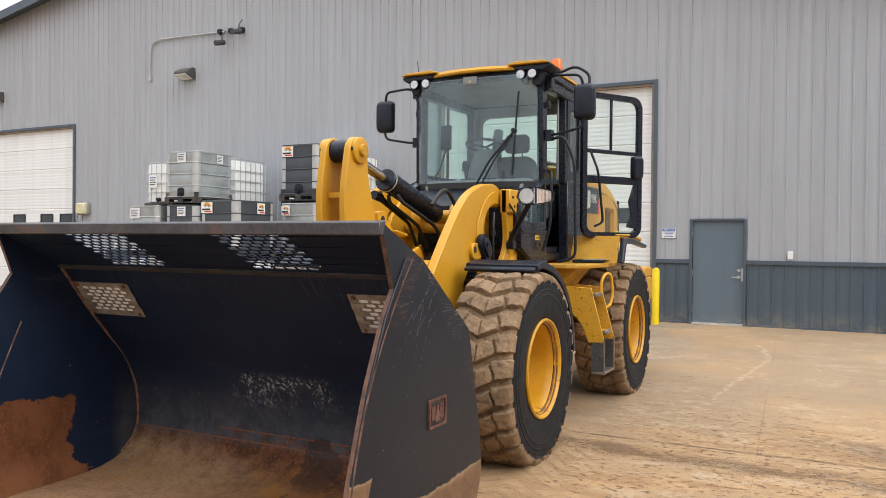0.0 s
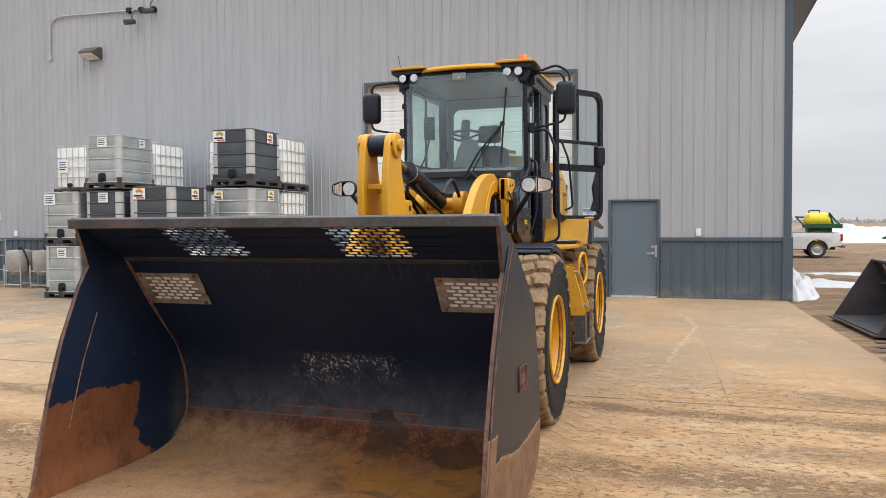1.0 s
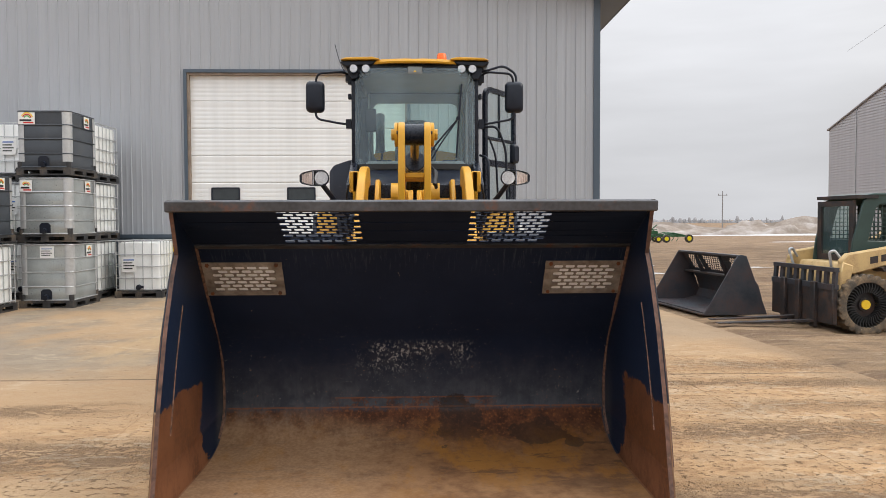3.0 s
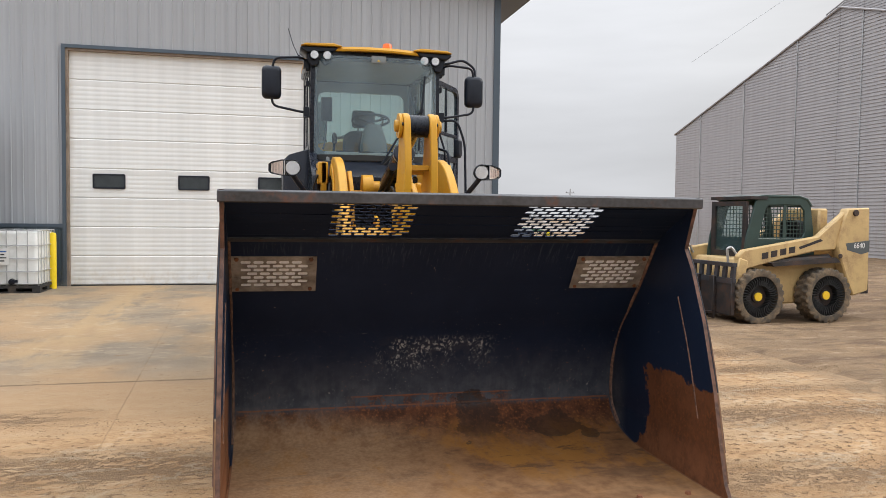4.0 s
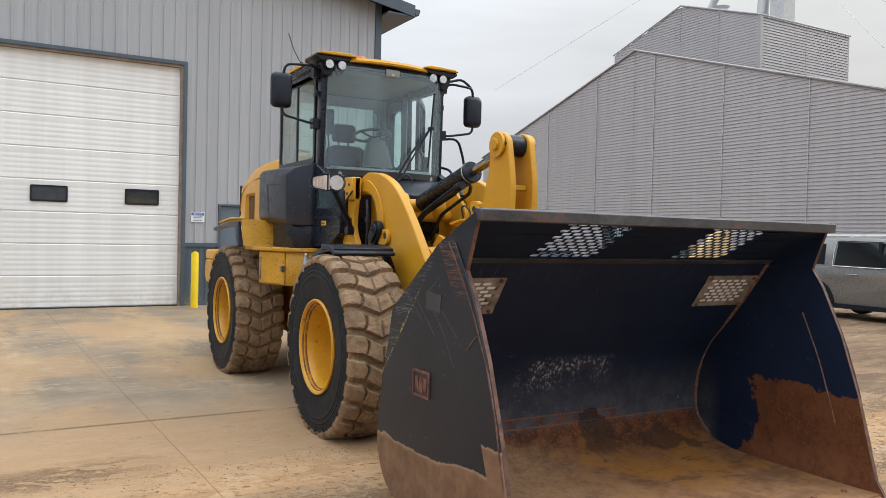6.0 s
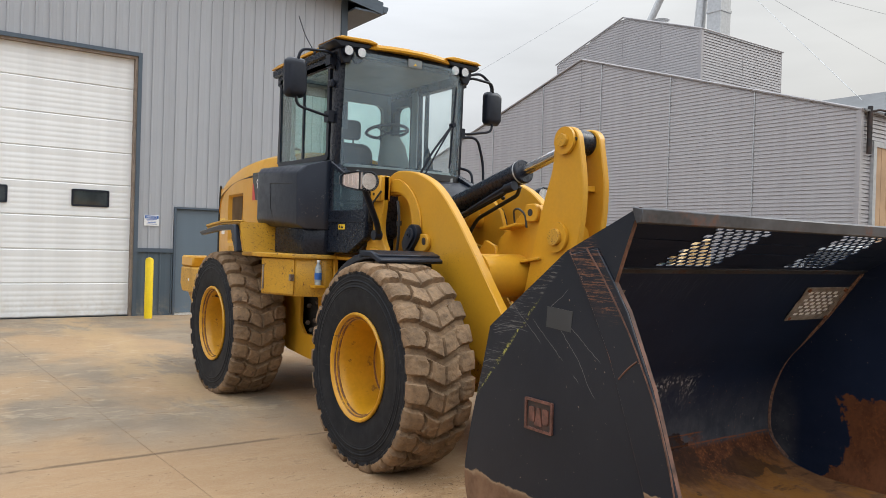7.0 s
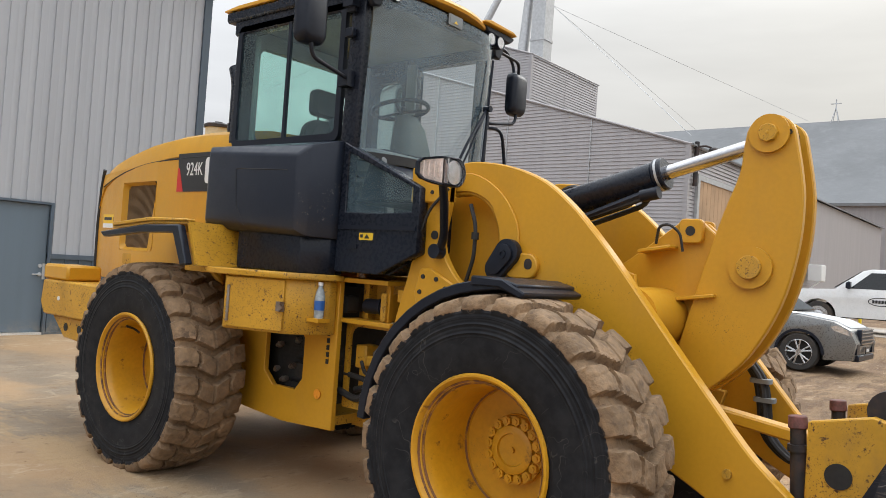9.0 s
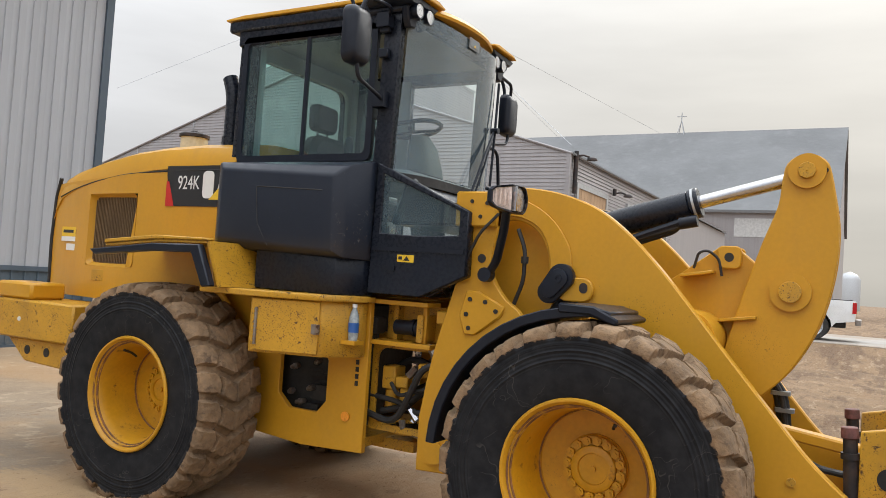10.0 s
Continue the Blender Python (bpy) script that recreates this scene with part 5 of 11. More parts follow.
def build_wheels():
    # tyre: one moulded skin, its tread of chevron blocks raised over the groove floor
    LUGS, STEPS = 25, 22
    side = [(0.20, 0.345), (0.235, 0.36), (0.252, 0.42), (0.262, 0.52), (0.261, 0.55), (0.264, 0.556), (0.260, 0.566), (0.259, 0.59), (0.262, 0.597), (0.257, 0.606), (0.256, 0.618), (0.259, 0.625), (0.256, 0.634)]
    us = (0.0, 0.4, 0.7, 0.80, 0.86, 0.93, 1.0)
    top_x, top_r = (0.0, 0.12, 0.208, 0.243, 0.258, 0.264, 0.257), (0.738, 0.735, 0.727, 0.716, 0.698, 0.668, 0.641)
    low_x, low_r = (0.0, 0.11, 0.190, 0.222, 0.238, 0.251, 0.257), (0.696, 0.693, 0.687, 0.685, 0.675, 0.659, 0.641)
    ease = lambda q: min(1.0, max(0.0, q)) ** 2 * (3 - 2 * min(1.0, max(0.0, q)))

    def tyre_mesh(turn):
        nt = LUGS * STEPS
        across = [-1 + 2 * k / 58 for k in range(59)]
        verts, width = [], 2 * len(side) + len(across)
        for i in range(nt):
            a = i * math.tau / nt
            ca, sa = math.cos(a), math.sin(a)
            verts += [(-x, r * ca, r * sa) for x, r in side]
            for u in across:
                m = abs(u)
                # blocks: an inner pair each side of a fine slit, and a shoulder block set back a little
                inner = m < 0.43 + 0.05 * math.sin(a * LUGS)
                lean = 0.78 * m if inner else 0.335 + 0.26 * (m - 0.43) + 0.06
                ph = (i / STEPS + turn * lean + (0.012 if u > 0 else -0.012)) % 1.0
                edge = min(ph, 0.76 - ph) if ph < 0.76 else -1
                h = ease(edge / 0.05)
                cut = abs(m - 0.43 - 0.05 * math.sin(a * LUGS))
                h = min(h, 0.25 + 0.75 * ease((cut - 0.012) / 0.03), 0.55 + 0.45 * ease((m - 0.010) / 0.02))
                x0 = np.interp(m, us, low_x)
                r0 = np.interp(m, us, low_r)
                x = x0 + h * (np.interp(m, us, top_x) - x0)
                r = r0 + h * (np.interp(m, us, top_r) - r0)
                n = noise.noise((ca * 9 + 3 * turn, sa * 9, u * 3)) * 0.003 + noise.noise((ca * 38, sa * 38, u * 14)) * 0.0022
                r += n * (1 - m ** 6) - (0.004 * ease((noise.noise((ca * 20, sa * 20, u * 6 + 4)) - 0.15) * 4) * h)
                verts.append((math.copysign(x, u), r * ca, r * sa))
            verts += [(x, r * ca, r * sa) for x, r in reversed(side)]
        faces, mats = [], []
        for i in range(nt):
            a, b = i * width, (i + 1) % nt * width
            for k in range(width):
                q = (k + 1) % width
                faces.append((a + k, a + q, b + q, b + k))
                mats.append(1 if len(side) + 2 <= k < width - len(side) - 3 else 0)
        me = bpy.data.meshes.new("tyre")
        me.from_pydata(verts, [], faces)
        me.materials.append(TYRE)
        me.materials.append(TREAD)
        me.polygons.foreach_set("material_index", mats)
        me.polygons.foreach_set("use_smooth", [True] * len(faces))
        me.update()
        me.set_sharp_from_angle(angle=radians(32))
        return me

    tyre_me = {-1: tyre_mesh(-1), 1: tyre_mesh(1)}
    # rim: flanges, barrel and dished disc (outer side at +x)
    bm = B()
    b_lathe(bm, [(0.247, 0.348), (0.262, 0.362), (0.262, 0.372), (0.250, 0.378), (0.236, 0.372), (0.236, 0.345)], 64, "x", closed=True)
    b_lathe(bm, [(0.240, 0.350), (0.228, 0.335), (0.215, 0.338), (0.20, 0.328), (0.14, 0.312), (-0.05, 0.300), (-0.078, 0.286), (-0.092, 0.20), (-0.092, 0.13),
                 (-0.13, 0.13), (-0.13, 0.30), (-0.2, 0.33), (-0.24, 0.35), (-0.2, 0.345), (0.20, 0.345)], 64, "x", closed=True)
    rim_me = mesh_of("rim", bm, RIM_YELLOW, sharp=40)
    bm = B()
    b_lathe(bm, [(-0.14, 0.0), (-0.14, 0.165), (-0.08, 0.165), (-0.068, 0.150), (-0.068, 0.118), (-0.034, 0.114), (-0.028, 0.106), (-0.028, 0.078), (-0.040, 0.074), (-0.040, 0.0)], 40, "x")
    b_cyl(bm, (-0.040, 0, 0), (-0.028, 0, 0), 0.016, seg=8)
    hub_me = mesh_of("wheel", bm, RIM_YELLOW, sharp=40)
    bm = B()
    b_cyl(bm, (-0.078, 0, 0), (-0.036, 0, 0), 0.0255, 0.0235, seg=6)
    b_cyl(bm, (-0.040, 0, 0), (-0.030, 0, 0), 0.011, seg=8)
    bolt_me = mesh_of("wheel_bolt", bm, RIM_YELLOW)
    bm = B()
    for x0, r0 in ((0.236, 0.343), (0.214, 0.3335), (-0.066, 0.2935)):
        b_lathe(bm, [(x0 + 0.002, r0 - 0.006), (x0 + 0.008, r0 + 0.002), (x0, r0 + 0.006), (x0 - 0.008, r0)], 64, "x", closed=True)
    lock_me = mesh_of("lock_ring", bm, RIM_RUST)
    bm = B()
    b_tube(bm, [(0.17, 0.29, 0.10), (0.10, 0.27, 0.11), (0.07, 0.24, 0.10)], 0.008, 6)
    valve_me = mesh_of("valve_stem", bm, RUBBER)
    for yy in (0.0, 3.06):
        for s in (-1, 1):
            w = new("wheel", hub_me)
            w.parent = LD
            turn = 180 if s < 0 else 0
            w.matrix_basis = pose(s * 1.005, yy, 0.692, 0, 0, turn) @ pose(0, 0, 0, 40 + 60 * (s + 1) + yy * 20)
            w["label"] = "yellow steel wheel with a mud-caked tyre"
            for me in (tyre_me[s], rim_me, lock_me, valve_me):
                o = new(me.name, me)
                o.parent = w
            for k in range(16):
                t = k * math.tau / 16
                o = new("wheel_bolt", bolt_me)
                o.parent = w
                o.matrix_basis = Matrix.Translation((0.0, 0.137 * math.cos(t), 0.137 * math.sin(t)))


def build_axles_frames():
    for yy in (0.0, 3.06):
        bm = B()
        b_cyl(bm, (-0.8, yy, 0.69), (0.8, yy, 0.69), 0.13, seg=20)
        b_lathe(bm, [(-0.30, 0.14), (-0.22, 0.26), (0.22, 0.26), (0.30, 0.14)], 24, "x", (0, yy, 0.69))
        for s in (-1, 1):
            b_cyl(bm, (s * 0.62, yy, 0.69), (s * 0.95, yy, 0.69), 0.19, 0.16, seg=24)
        part("axle", bm, YELLOW_WORN, LD)
    # front frame: towers with top blocks, cross tube, belly
    tower = [(1.02, 2.11), (0.76, 2.11), (0.76, 1.90), (0.79, 1.66), (0.70, 1.50), (0.58, 1.40), (0.60, 1.28), (0.78, 1.14), (0.92, 0.86), (0.98, 0.42), (1.21, 0.41), (1.21, 0.74), (1.14, 1.12), (1.02, 1.55), (0.98, 1.75), (1.02, 1.90)]
    for s in (-1, 1):
        bm = B()
        b_prism(bm, spline(tower[2:9], 4) + tower[9:11] + spline(tower[11:], 4) + tower[:2], "x", s * 0.575, s * 0.625)
        bevel(bm, 0.006)
        t = part("tower_plate", bm, YELLOW, LD)
        box_part("lamp_block", (min(s * 0.56, s * 0.66), 0.76, 1.90), (max(s * 0.56, s * 0.66), 1.03, 2.11), YELLOW, t, 0.01)
        for y0, z0 in ((0.86, 1.96), (0.94, 1.96), (0.82, 2.04), (0.92, 2.05)):
            bm = B()
            b_cyl(bm, (s * 0.66, y0, z0), (s * 0.667, y0, z0), 0.012, seg=8)
            part("hole", bm, DARK_IN, t)
        # raised bolt plate above the fender
        bm = B()
        tri = [(0.97, 1.37), (0.93, 1.52), (0.85, 1.52), (0.68, 1.44), (0.70, 1.38), (0.86, 1.26), (0.93, 1.26)]
        b_prism(bm, tri, "x", s * 0.625, s * 0.645)
        bevel(bm, 0.008)
        bp = part("bolt_plate", bm, YELLOW, t)
        for y0, z0 in ((0.90, 1.47), (0.80, 1.46), (0.73, 1.41), (0.92, 1.38), (0.90, 1.30)):
            bm = B()
            b_cyl(bm, (s * 0.645, y0, z0), (s * 0.652, y0, z0), 0.014, seg=8)
            part("bolt", bm, DARK_IN, bp)
        # badge
        bm = B()
        b_lathe(bm, [(0.0, 0.0), (0.0, 0.026), (0.004, 0.026), (0.004, 0.0)], 24, "x", (s * 0.626 if s > 0 else -0.630, 0.85, 1.715))
        part("round_badge", bm, DECAL_K, t)
        bm = B()
        b_prism(bm, rrect(1.02, 0.47, 1.14, 0.60, 0.05), "x", s * 0.625, s * 0.65)
        part("tie_down", bm, YELLOW, t)
    bm = B()
    b_cyl(bm, (-0.345, 0.72, 1.78), (0.345, 0.72, 1.78), 0.06, seg=24)
    part("arm_pivot_shaft", bm, YELLOW, LD)
    bm = B()
    b_prism(bm, [(-0.55, 0.95), (-0.45, 0.62), (0.2, 0.42), (1.18, 0.42), (1.22, 1.25), (0.95, 1.62), (0.62, 1.55), (0.2, 1.05)], "x", -0.36, -0.31)
    b_prism(bm, [(-0.55, 0.95), (-0.45, 0.62), (0.2, 0.42), (1.18, 0.42), (1.22, 1.25), (0.95, 1.62), (0.62, 1.55), (0.2, 1.05)], "x", 0.31, 0.36)
    b_box(bm, (-0.31, -0.3, 0.50), (0.31, 1.1, 0.56))
    b_box(bm, (-0.575, 0.95, 0.48), (0.575, 1.18, 0.54))
    b_box(bm, (-0.575, 0.98, 1.06), (0.575, 1.16, 1.12))
    b_box(bm, (-0.575, 1.02, 1.30), (0.575, 1.16, 1.38))
    bevel(bm, 0.006)
    part("front_frame", bm, YELLOW_WORN, LD)
    # articulation hitch
    for z in (0.52, 1.22):
        bm = B()
        b_cyl(bm, (0, 1.42, z - 0.05), (0, 1.42, z + 0.05), 0.17, seg=24)
        b_box(bm, (-0.24, 1.08, z - 0.035), (0.24, 1.42, z + 0.035))
        b_box(bm, (-0.30, 1.42, z - 0.10), (0.30, 1.75, z - 0.03))
        part("articulation_hitch", bm, YELLOW_WORN, LD)
    # rear frame side plates with an opening
    for s in (-1, 1):
        bm = B()
        outer = [(1.61, 0.44), (2.10, 0.42), (2.62, 0.46), (3.10, 0.62), (3.10, 1.40), (2.3, 1.40), (1.75, 1.40), (1.61, 1.40)]
        inner = [(1.92, 0.73), (1.99, 0.65), (2.22, 0.65), (2.32, 0.74), (2.32, 1.00), (2.24, 1.07), (1.98, 1.07), (1.92, 1.00)]
        b_ring(bm, outer, inner, "x", s * 0.585, s * 0.625)
        bevel(bm, 0.004)
        p = part("rear_frame_plate", bm, YELLOW, LD)
        bm = B()
        b_lathe(bm, [(0.0, 0.0), (0.0, 0.032), (0.008, 0.030), (0.010, 0.0)], 20, "x", (s * 0.626 if s > 0 else -0.636, 1.75, 0.655))
        part("orange_reflector", bm, REFLECTOR, p, "round orange reflector")
        bm = B()
        for k in range(5):
            b_box(bm, (min(s * 0.626, s * 0.632), 1.672, 0.86 + 0.045 * k), (max(s * 0.626, s * 0.632), 1.694, 0.89 + 0.045 * k))
        part("vent_slot", bm, DARK_IN, p)
        # reinforcing fin below the cab
        bm = B()
        b_box(bm, (min(s * 0.45, s * 0.62), 1.20, 1.395), (max(s * 0.45, s * 0.62), 1.62, 1.425))
        b_box(bm, (min(s * 0.45, s * 0.60), 1.18, 1.135), (max(s * 0.45, s * 0.60), 1.61, 1.165))
        b_box(bm, (min(s * 0.52, s * 0.55), 1.24, 1.165), (max(s * 0.52, s * 0.55), 1.27, 1.395))
        bevel(bm, 0.003)
        part("frame_rib", bm, YELLOW, LD)
    bm = B()
    b_box(bm, (-0.585, 1.65, 0.46), (0.585, 4.3, 0.52))
    b_box(bm, (-0.5, 3.4, 0.52), (0.5, 4.4, 1.2))
    b_box(bm, (-0.585, 2.6, 1.1), (0.585, 4.4, 1.2))
    part("rear_frame_belly", bm, YELLOW_WORN, LD)
    # engine lumps, valves and hoses seen through the gaps
    bm = B()
    rnd = random.Random(7)
    b_box(bm, (-0.5, 1.95, 0.55), (0.5, 3.0, 1.35))
    for k in range(9):
        y0, z0 = rnd.uniform(1.7, 2.3), rnd.uniform(0.6, 1.05)
        b_box(bm, (-0.56, y0 - 0.06, z0 - 0.05), (-0.40, y0 + 0.06, z0 + 0.05))
    for k in range(8):
        z0 = rnd.uniform(0.6, 1.15)
        b_cyl(bm, (-0.53, 1.66, z0), (-0.46, 2.35, z0 + rnd.uniform(-0.1, 0.1)), 0.022, seg=8)
    part("engine_block", bm, DARK_IN, LD, "dark engine and pump lumps")
    for y0, z0, ln in ((2.02, 0.98, 0.05), (2.20, 0.93, 0.07), (2.06, 0.80, 0.06), (2.23, 0.76, 0.05), (2.13, 0.70, 0.08)):
        bm = B()
        b_cyl(bm, (-0.575, y0, z0), (-0.565, y0 + ln, z0 - 0.02), 0.018, 0.014, seg=10)
        b_cyl(bm, (-0.570, y0 + ln * 0.35, z0 - 0.008), (-0.569, y0 + ln * 0.6, z0 - 0.012), 0.024, seg=6)
        part("pipe_fitting", bm, STEEL, LD)
    box_part("valve_block", (-0.30, 0.72, 0.62), (0.30, 1.0, 1.5), DARK_IN, LD, 0.01)
    bm = B()
    rnd = random.Random(12)
    for k in range(16):
        z0, z1, dx = rnd.uniform(0.55, 1.15), rnd.uniform(0.55, 1.2), rnd.uniform(-0.55, 0.45)
        y0, y1 = rnd.uniform(0.98, 1.15), rnd.uniform(1.5, 1.72)
        b_tube(bm, [(dx, y0, z0), (dx - 0.04, y0 + 0.14, z0 - rnd.uniform(0.0, 0.12)), (dx + rnd.uniform(-0.06, 0.1), 1.42, z1 + rnd.uniform(-0.1, 0.1)), (dx + 0.03, y1, z1)], rnd.choice((0.013, 0.018, 0.022)), 8, 0.12)
        part("hydraulic_hose", bm, RUBBER, LD)
        bm = B()
    for k in range(12):
        bm = B()
        p = Vector((rnd.uniform(-0.56, -0.30), rnd.uniform(1.06, 1.58), rnd.uniform(0.58, 1.12)))
        q = p + Vector((rnd.uniform(-0.02, 0.02), rnd.uniform(-0.06, 0.06), rnd.choice((-0.05, 0.06))))
        b_cyl(bm, p, q, 0.024, 0.02, seg=6)
        part("hose_fitting", bm, STEEL if k % 3 else CHROME, LD)
    for x0, y0, z0, h in ((-0.50, 1.10, 0.72, 0.14), (-0.54, 1.20, 0.95, 0.09)):
        bm = B()
        b_box(bm, (x0, y0, z0), (x0 + 0.12, y0 + 0.09, z0 + h))
        bevel(bm, 0.01)
        part("pump_block", bm, YELLOW_WORN, LD)
    bm = B()
    b_box(bm, (-0.42, 1.02, 0.78), (-0.26, 1.20, 1.04))
    b_box(bm, (-0.46, 1.10, 0.66), (-0.32, 1.24, 0.78))
    b_cyl(bm, (-0.4, 1.14, 1.04), (-0.4, 1.14, 1.10), 0.03)
    bevel(bm, 0.008)
    part("valve_block", bm, YELLOW_WORN, LD)
    bm = B()
    b_cyl(bm, (-0.44, 1.0, 0.56), (-0.30, 1.6, 0.56), 0.028, seg=12)
    part("steering_rod", bm, CHROME, LD, "chrome steering cylinder rod")
    bm = B()
    b_prism(bm, rrect(1.60, 1.195, 1.70, 1.305, 0.02), "x", -0.56, -0.46)
    part("rubber_stop", bm, RUBBER, LD)
    bm = B()
    b_cyl(bm, (-0.48, 1.31, 1.255), (-0.48, 1.50, 1.25), 0.048, seg=20)
    b_cyl(bm, (-0.48, 1.35, 1.255), (-0.48, 1.37, 1.255), 0.056, seg=20)
    part("damper", bm, PLASTIC, LD, "black damper between the frame rails")
    bm = B()
    b_prism(bm, rrect(1.255, 1.168, 1.30, 1.345, 0.015), "x", -0.57, -0.40)
    bevel(bm, 0.004)
    part("damper_bracket", bm, YELLOW_WORN, LD)
    bm = B()
    b_box(bm, (-0.40, 1.12, 1.167), (-0.37, 1.62, 1.393))
    b_box(bm, (-0.47, 1.50, 1.167), (-0.40, 1.53, 1.393))
    part("bay_panel", bm, YELLOW_WORN, LD)
    bm = B()
    b_ring(bm, rrect(1.15, 0.58, 1.655, 1.134, 0.01), rrect(1.185, 0.62, 1.62, 1.11, 0.07), "x", -0.50, -0.475)
    part("bay_frame", bm, YELLOW_WORN, LD, "yellow frame round the hose bay")
    for z0 in (0.555, 0.635):
        bm = B()
        b_cyl(bm, (-0.33, 1.46, z0), (-0.33, 1.46, z0 + 0.022), 0.115, seg=28)
        bevel(bm, 0.004)
        part("hitch_plate", bm, YELLOW_WORN, LD)
    bm = B()
    b_cyl(bm, (-0.33, 1.46, 0.577), (-0.33, 1.46, 0.635), 0.075, seg=20)
    part("hitch_pin", bm, DARK_IN, LD)
    bm = B()
    b_box(bm, (-0.46, 1.50, 0.84), (-0.33, 1.60, 0.99))
    b_box(bm, (-0.47, 1.40, 0.86), (-0.36, 1.49, 0.93))
    b_cyl(bm, (-0.42, 1.44, 0.74), (-0.42, 1.44, 0.86), 0.035, seg=14)
    b_cyl(bm, (-0.40, 1.55, 0.70), (-0.40, 1.55, 0.84), 0.045, seg=14)
    bevel(bm, 0.008)
    part("pump", bm, YELLOW_WORN, LD, "oily yellow pump")


def build_hood():
    def section(y, zt, s, zb):
        w = 0.70 * s
        half = [(w, zb), (w, zt - 0.20), (w * 0.985, zt - 0.12), (w * 0.93, zt - 0.045), (w * 0.80, zt - 0.005), (w * 0.45, zt + 0.035), (0, zt + 0.045)]
        return [(x, y, z) for x, z in half] + [(-x, y, z) for x, z in half[-2::-1]]
    st = [(2.80, 2.46, 1.0), (3.2, 2.47, 1.0), (3.6, 2.46, 0.99), (4.0, 2.43, 0.96), (4.4, 2.37, 0.91), (4.7, 2.31, 0.86), (4.88, 2.25, 0.825), (4.97, 2.15, 0.80)]
    bm = B()
    b_loft(bm, [section(y, z, s, z - 0.20) for y, z, s in st] + [section(5.02, 2.0, 0.785, 1.83)])
    hood = part("hood_top", bm, YELLOW, LD)
    # sides: a sheet each side with a grille opening, rear end panel
    for s in (-1, 1):
        def px(y, out=0.0):
            k = max(0, (y - 3.4) / 1.6)
            return s * (0.698 - 0.155 * k * k * 1.0 - 0.0 + out)
        ys = [2.80, 3.1, 3.40, 3.80, 4.0, 4.2, 4.43, 4.56, 4.66, 4.8, 4.95, 5.01]
        bm = B()
        for y0, y1 in zip(ys, ys[1:]):
            ztop0, ztop1 = 2.24 - 0.06 * max(0, (y0 - 3.8)), 2.24 - 0.06 * max(0, (y1 - 3.8))
            spans = [(1.24, ztop0, ztop1)]
            if 3.79 < y0 and y1 < 4.44:
                spans = [(1.24, 1.50, 1.50), (2.08, ztop0, ztop1)]
            for zb, za, zc in spans:
                vs = [bm.verts.new(p) for p in ((px(y0), y0, zb), (px(y1), y1, zb), (px(y1), y1, zc), (px(y0), y0, za), (px(y0) - s * 0.02, y0, zb), (px(y1) - s * 0.02, y1, zb), (px(y1) - s * 0.02, y1, zc), (px(y0) - s * 0.02, y0, za))]
                for q in ((0, 1, 2, 3), (7, 6, 5, 4), (0, 4, 5, 1), (1, 5, 6, 2), (2, 6, 7, 3), (3, 7, 4, 0)):
                    bm.faces.new([vs[i] for i in q])
        bmesh.ops.remove_doubles(bm, verts=bm.verts, dist=0.0005)
        side = part("hood_side", bm, YELLOW, LD)
        # grille: frame lip and perforated mesh
        bm = B()
        g0, g1 = (3.80, 1.50), (4.43, 2.08)
        loop = rrect(g0[0], g0[1], g1[0], g1[1], 0.05)
        n = len(loop)
        a = [bm.verts.new((px(u) + s * 0.003, u, v)) for u, v in loop]
        b = [bm.verts.new((px(u) - s * 0.05, u + (0.03 if u < 4.09 else -0.03), v + (0.03 if v < 1.8 else -0.03))) for u, v in loop]
        for i in range(n):
            bm.faces.new((a[i], a[(i + 1) % n], b[(i + 1) % n], b[i]))
        part("grille_frame", bm, YELLOW, side)
        bm = B()
        # mesh of fine bars
        for k in range(30):
            u = g0[0] + 0.01 + (g1[0] - g0[0] - 0.02) * k / 29
            b_box(bm, (px(u) - s * 0.045 - 0.003, u - 0.0035, g0[1] + 0.01), (px(u) - s * 0.045 + 0.003, u + 0.0035, g1[1] - 0.01))
        for k in range(30):
            v = g0[1] + 0.01 + (g1[1] - g0[1] - 0.02) * k / 29
            m0, m1 = px(g0[0]) - s * 0.046, px(g1[0]) - s * 0.046
            vs = [bm.verts.new(p) for p in ((m0, g0[0], v - 0.0035), (m1, g1[0], v - 0.0035), (m1, g1[0], v + 0.0035), (m0, g0[0], v + 0.0035))]
            bm.faces.new(vs)
        part("grille_mesh", bm, mat("dusty_grille_mesh", (0.17, 0.105, 0.05), 0.7, var=0.2), side, "brown dusty perforated grille")
        bm = B()
        b_prism(bm, [(3.78, 1.50), (3.89, 1.50), (3.795, 2.08), (3.78, 2.08)], "x", px(3.85) - s * 0.035, px(3.85) - s * 0.004)
        part("grille_cheek", bm, YELLOW, side)
        bm = B()
        b_box(bm, (min(px(3.8) - s * 0.10, px(3.8) - s * 0.12), 3.75, 1.46), (max(px(3.8) - s * 0.10, px(3.8) - s * 0.12), 4.42, 2.12))
        part("radiator_core", bm, DARK_IN, side)
        # side decal: black field, red slash, number, maker's mark as plain shapes
        bm = B()
        o = s * 0.7015
        b_prism(bm, [(2.80, 1.985), (3.44, 1.985), (3.475, 2.215), (3.475, 2.285), (2.80, 2.285)], "x", o, o + s * 0.002)
        dk = part("decal", bm, DECAL_K, side, "black side decal with white number")
        bm = B()
        b_prism(bm, [(3.385, 1.985), (3.475, 1.985), (3.475, 2.17), (3.45, 2.17)], "x", o + s * 0.002, o + s * 0.0035)
        part("red_slash", bm, DECAL_R, dk)
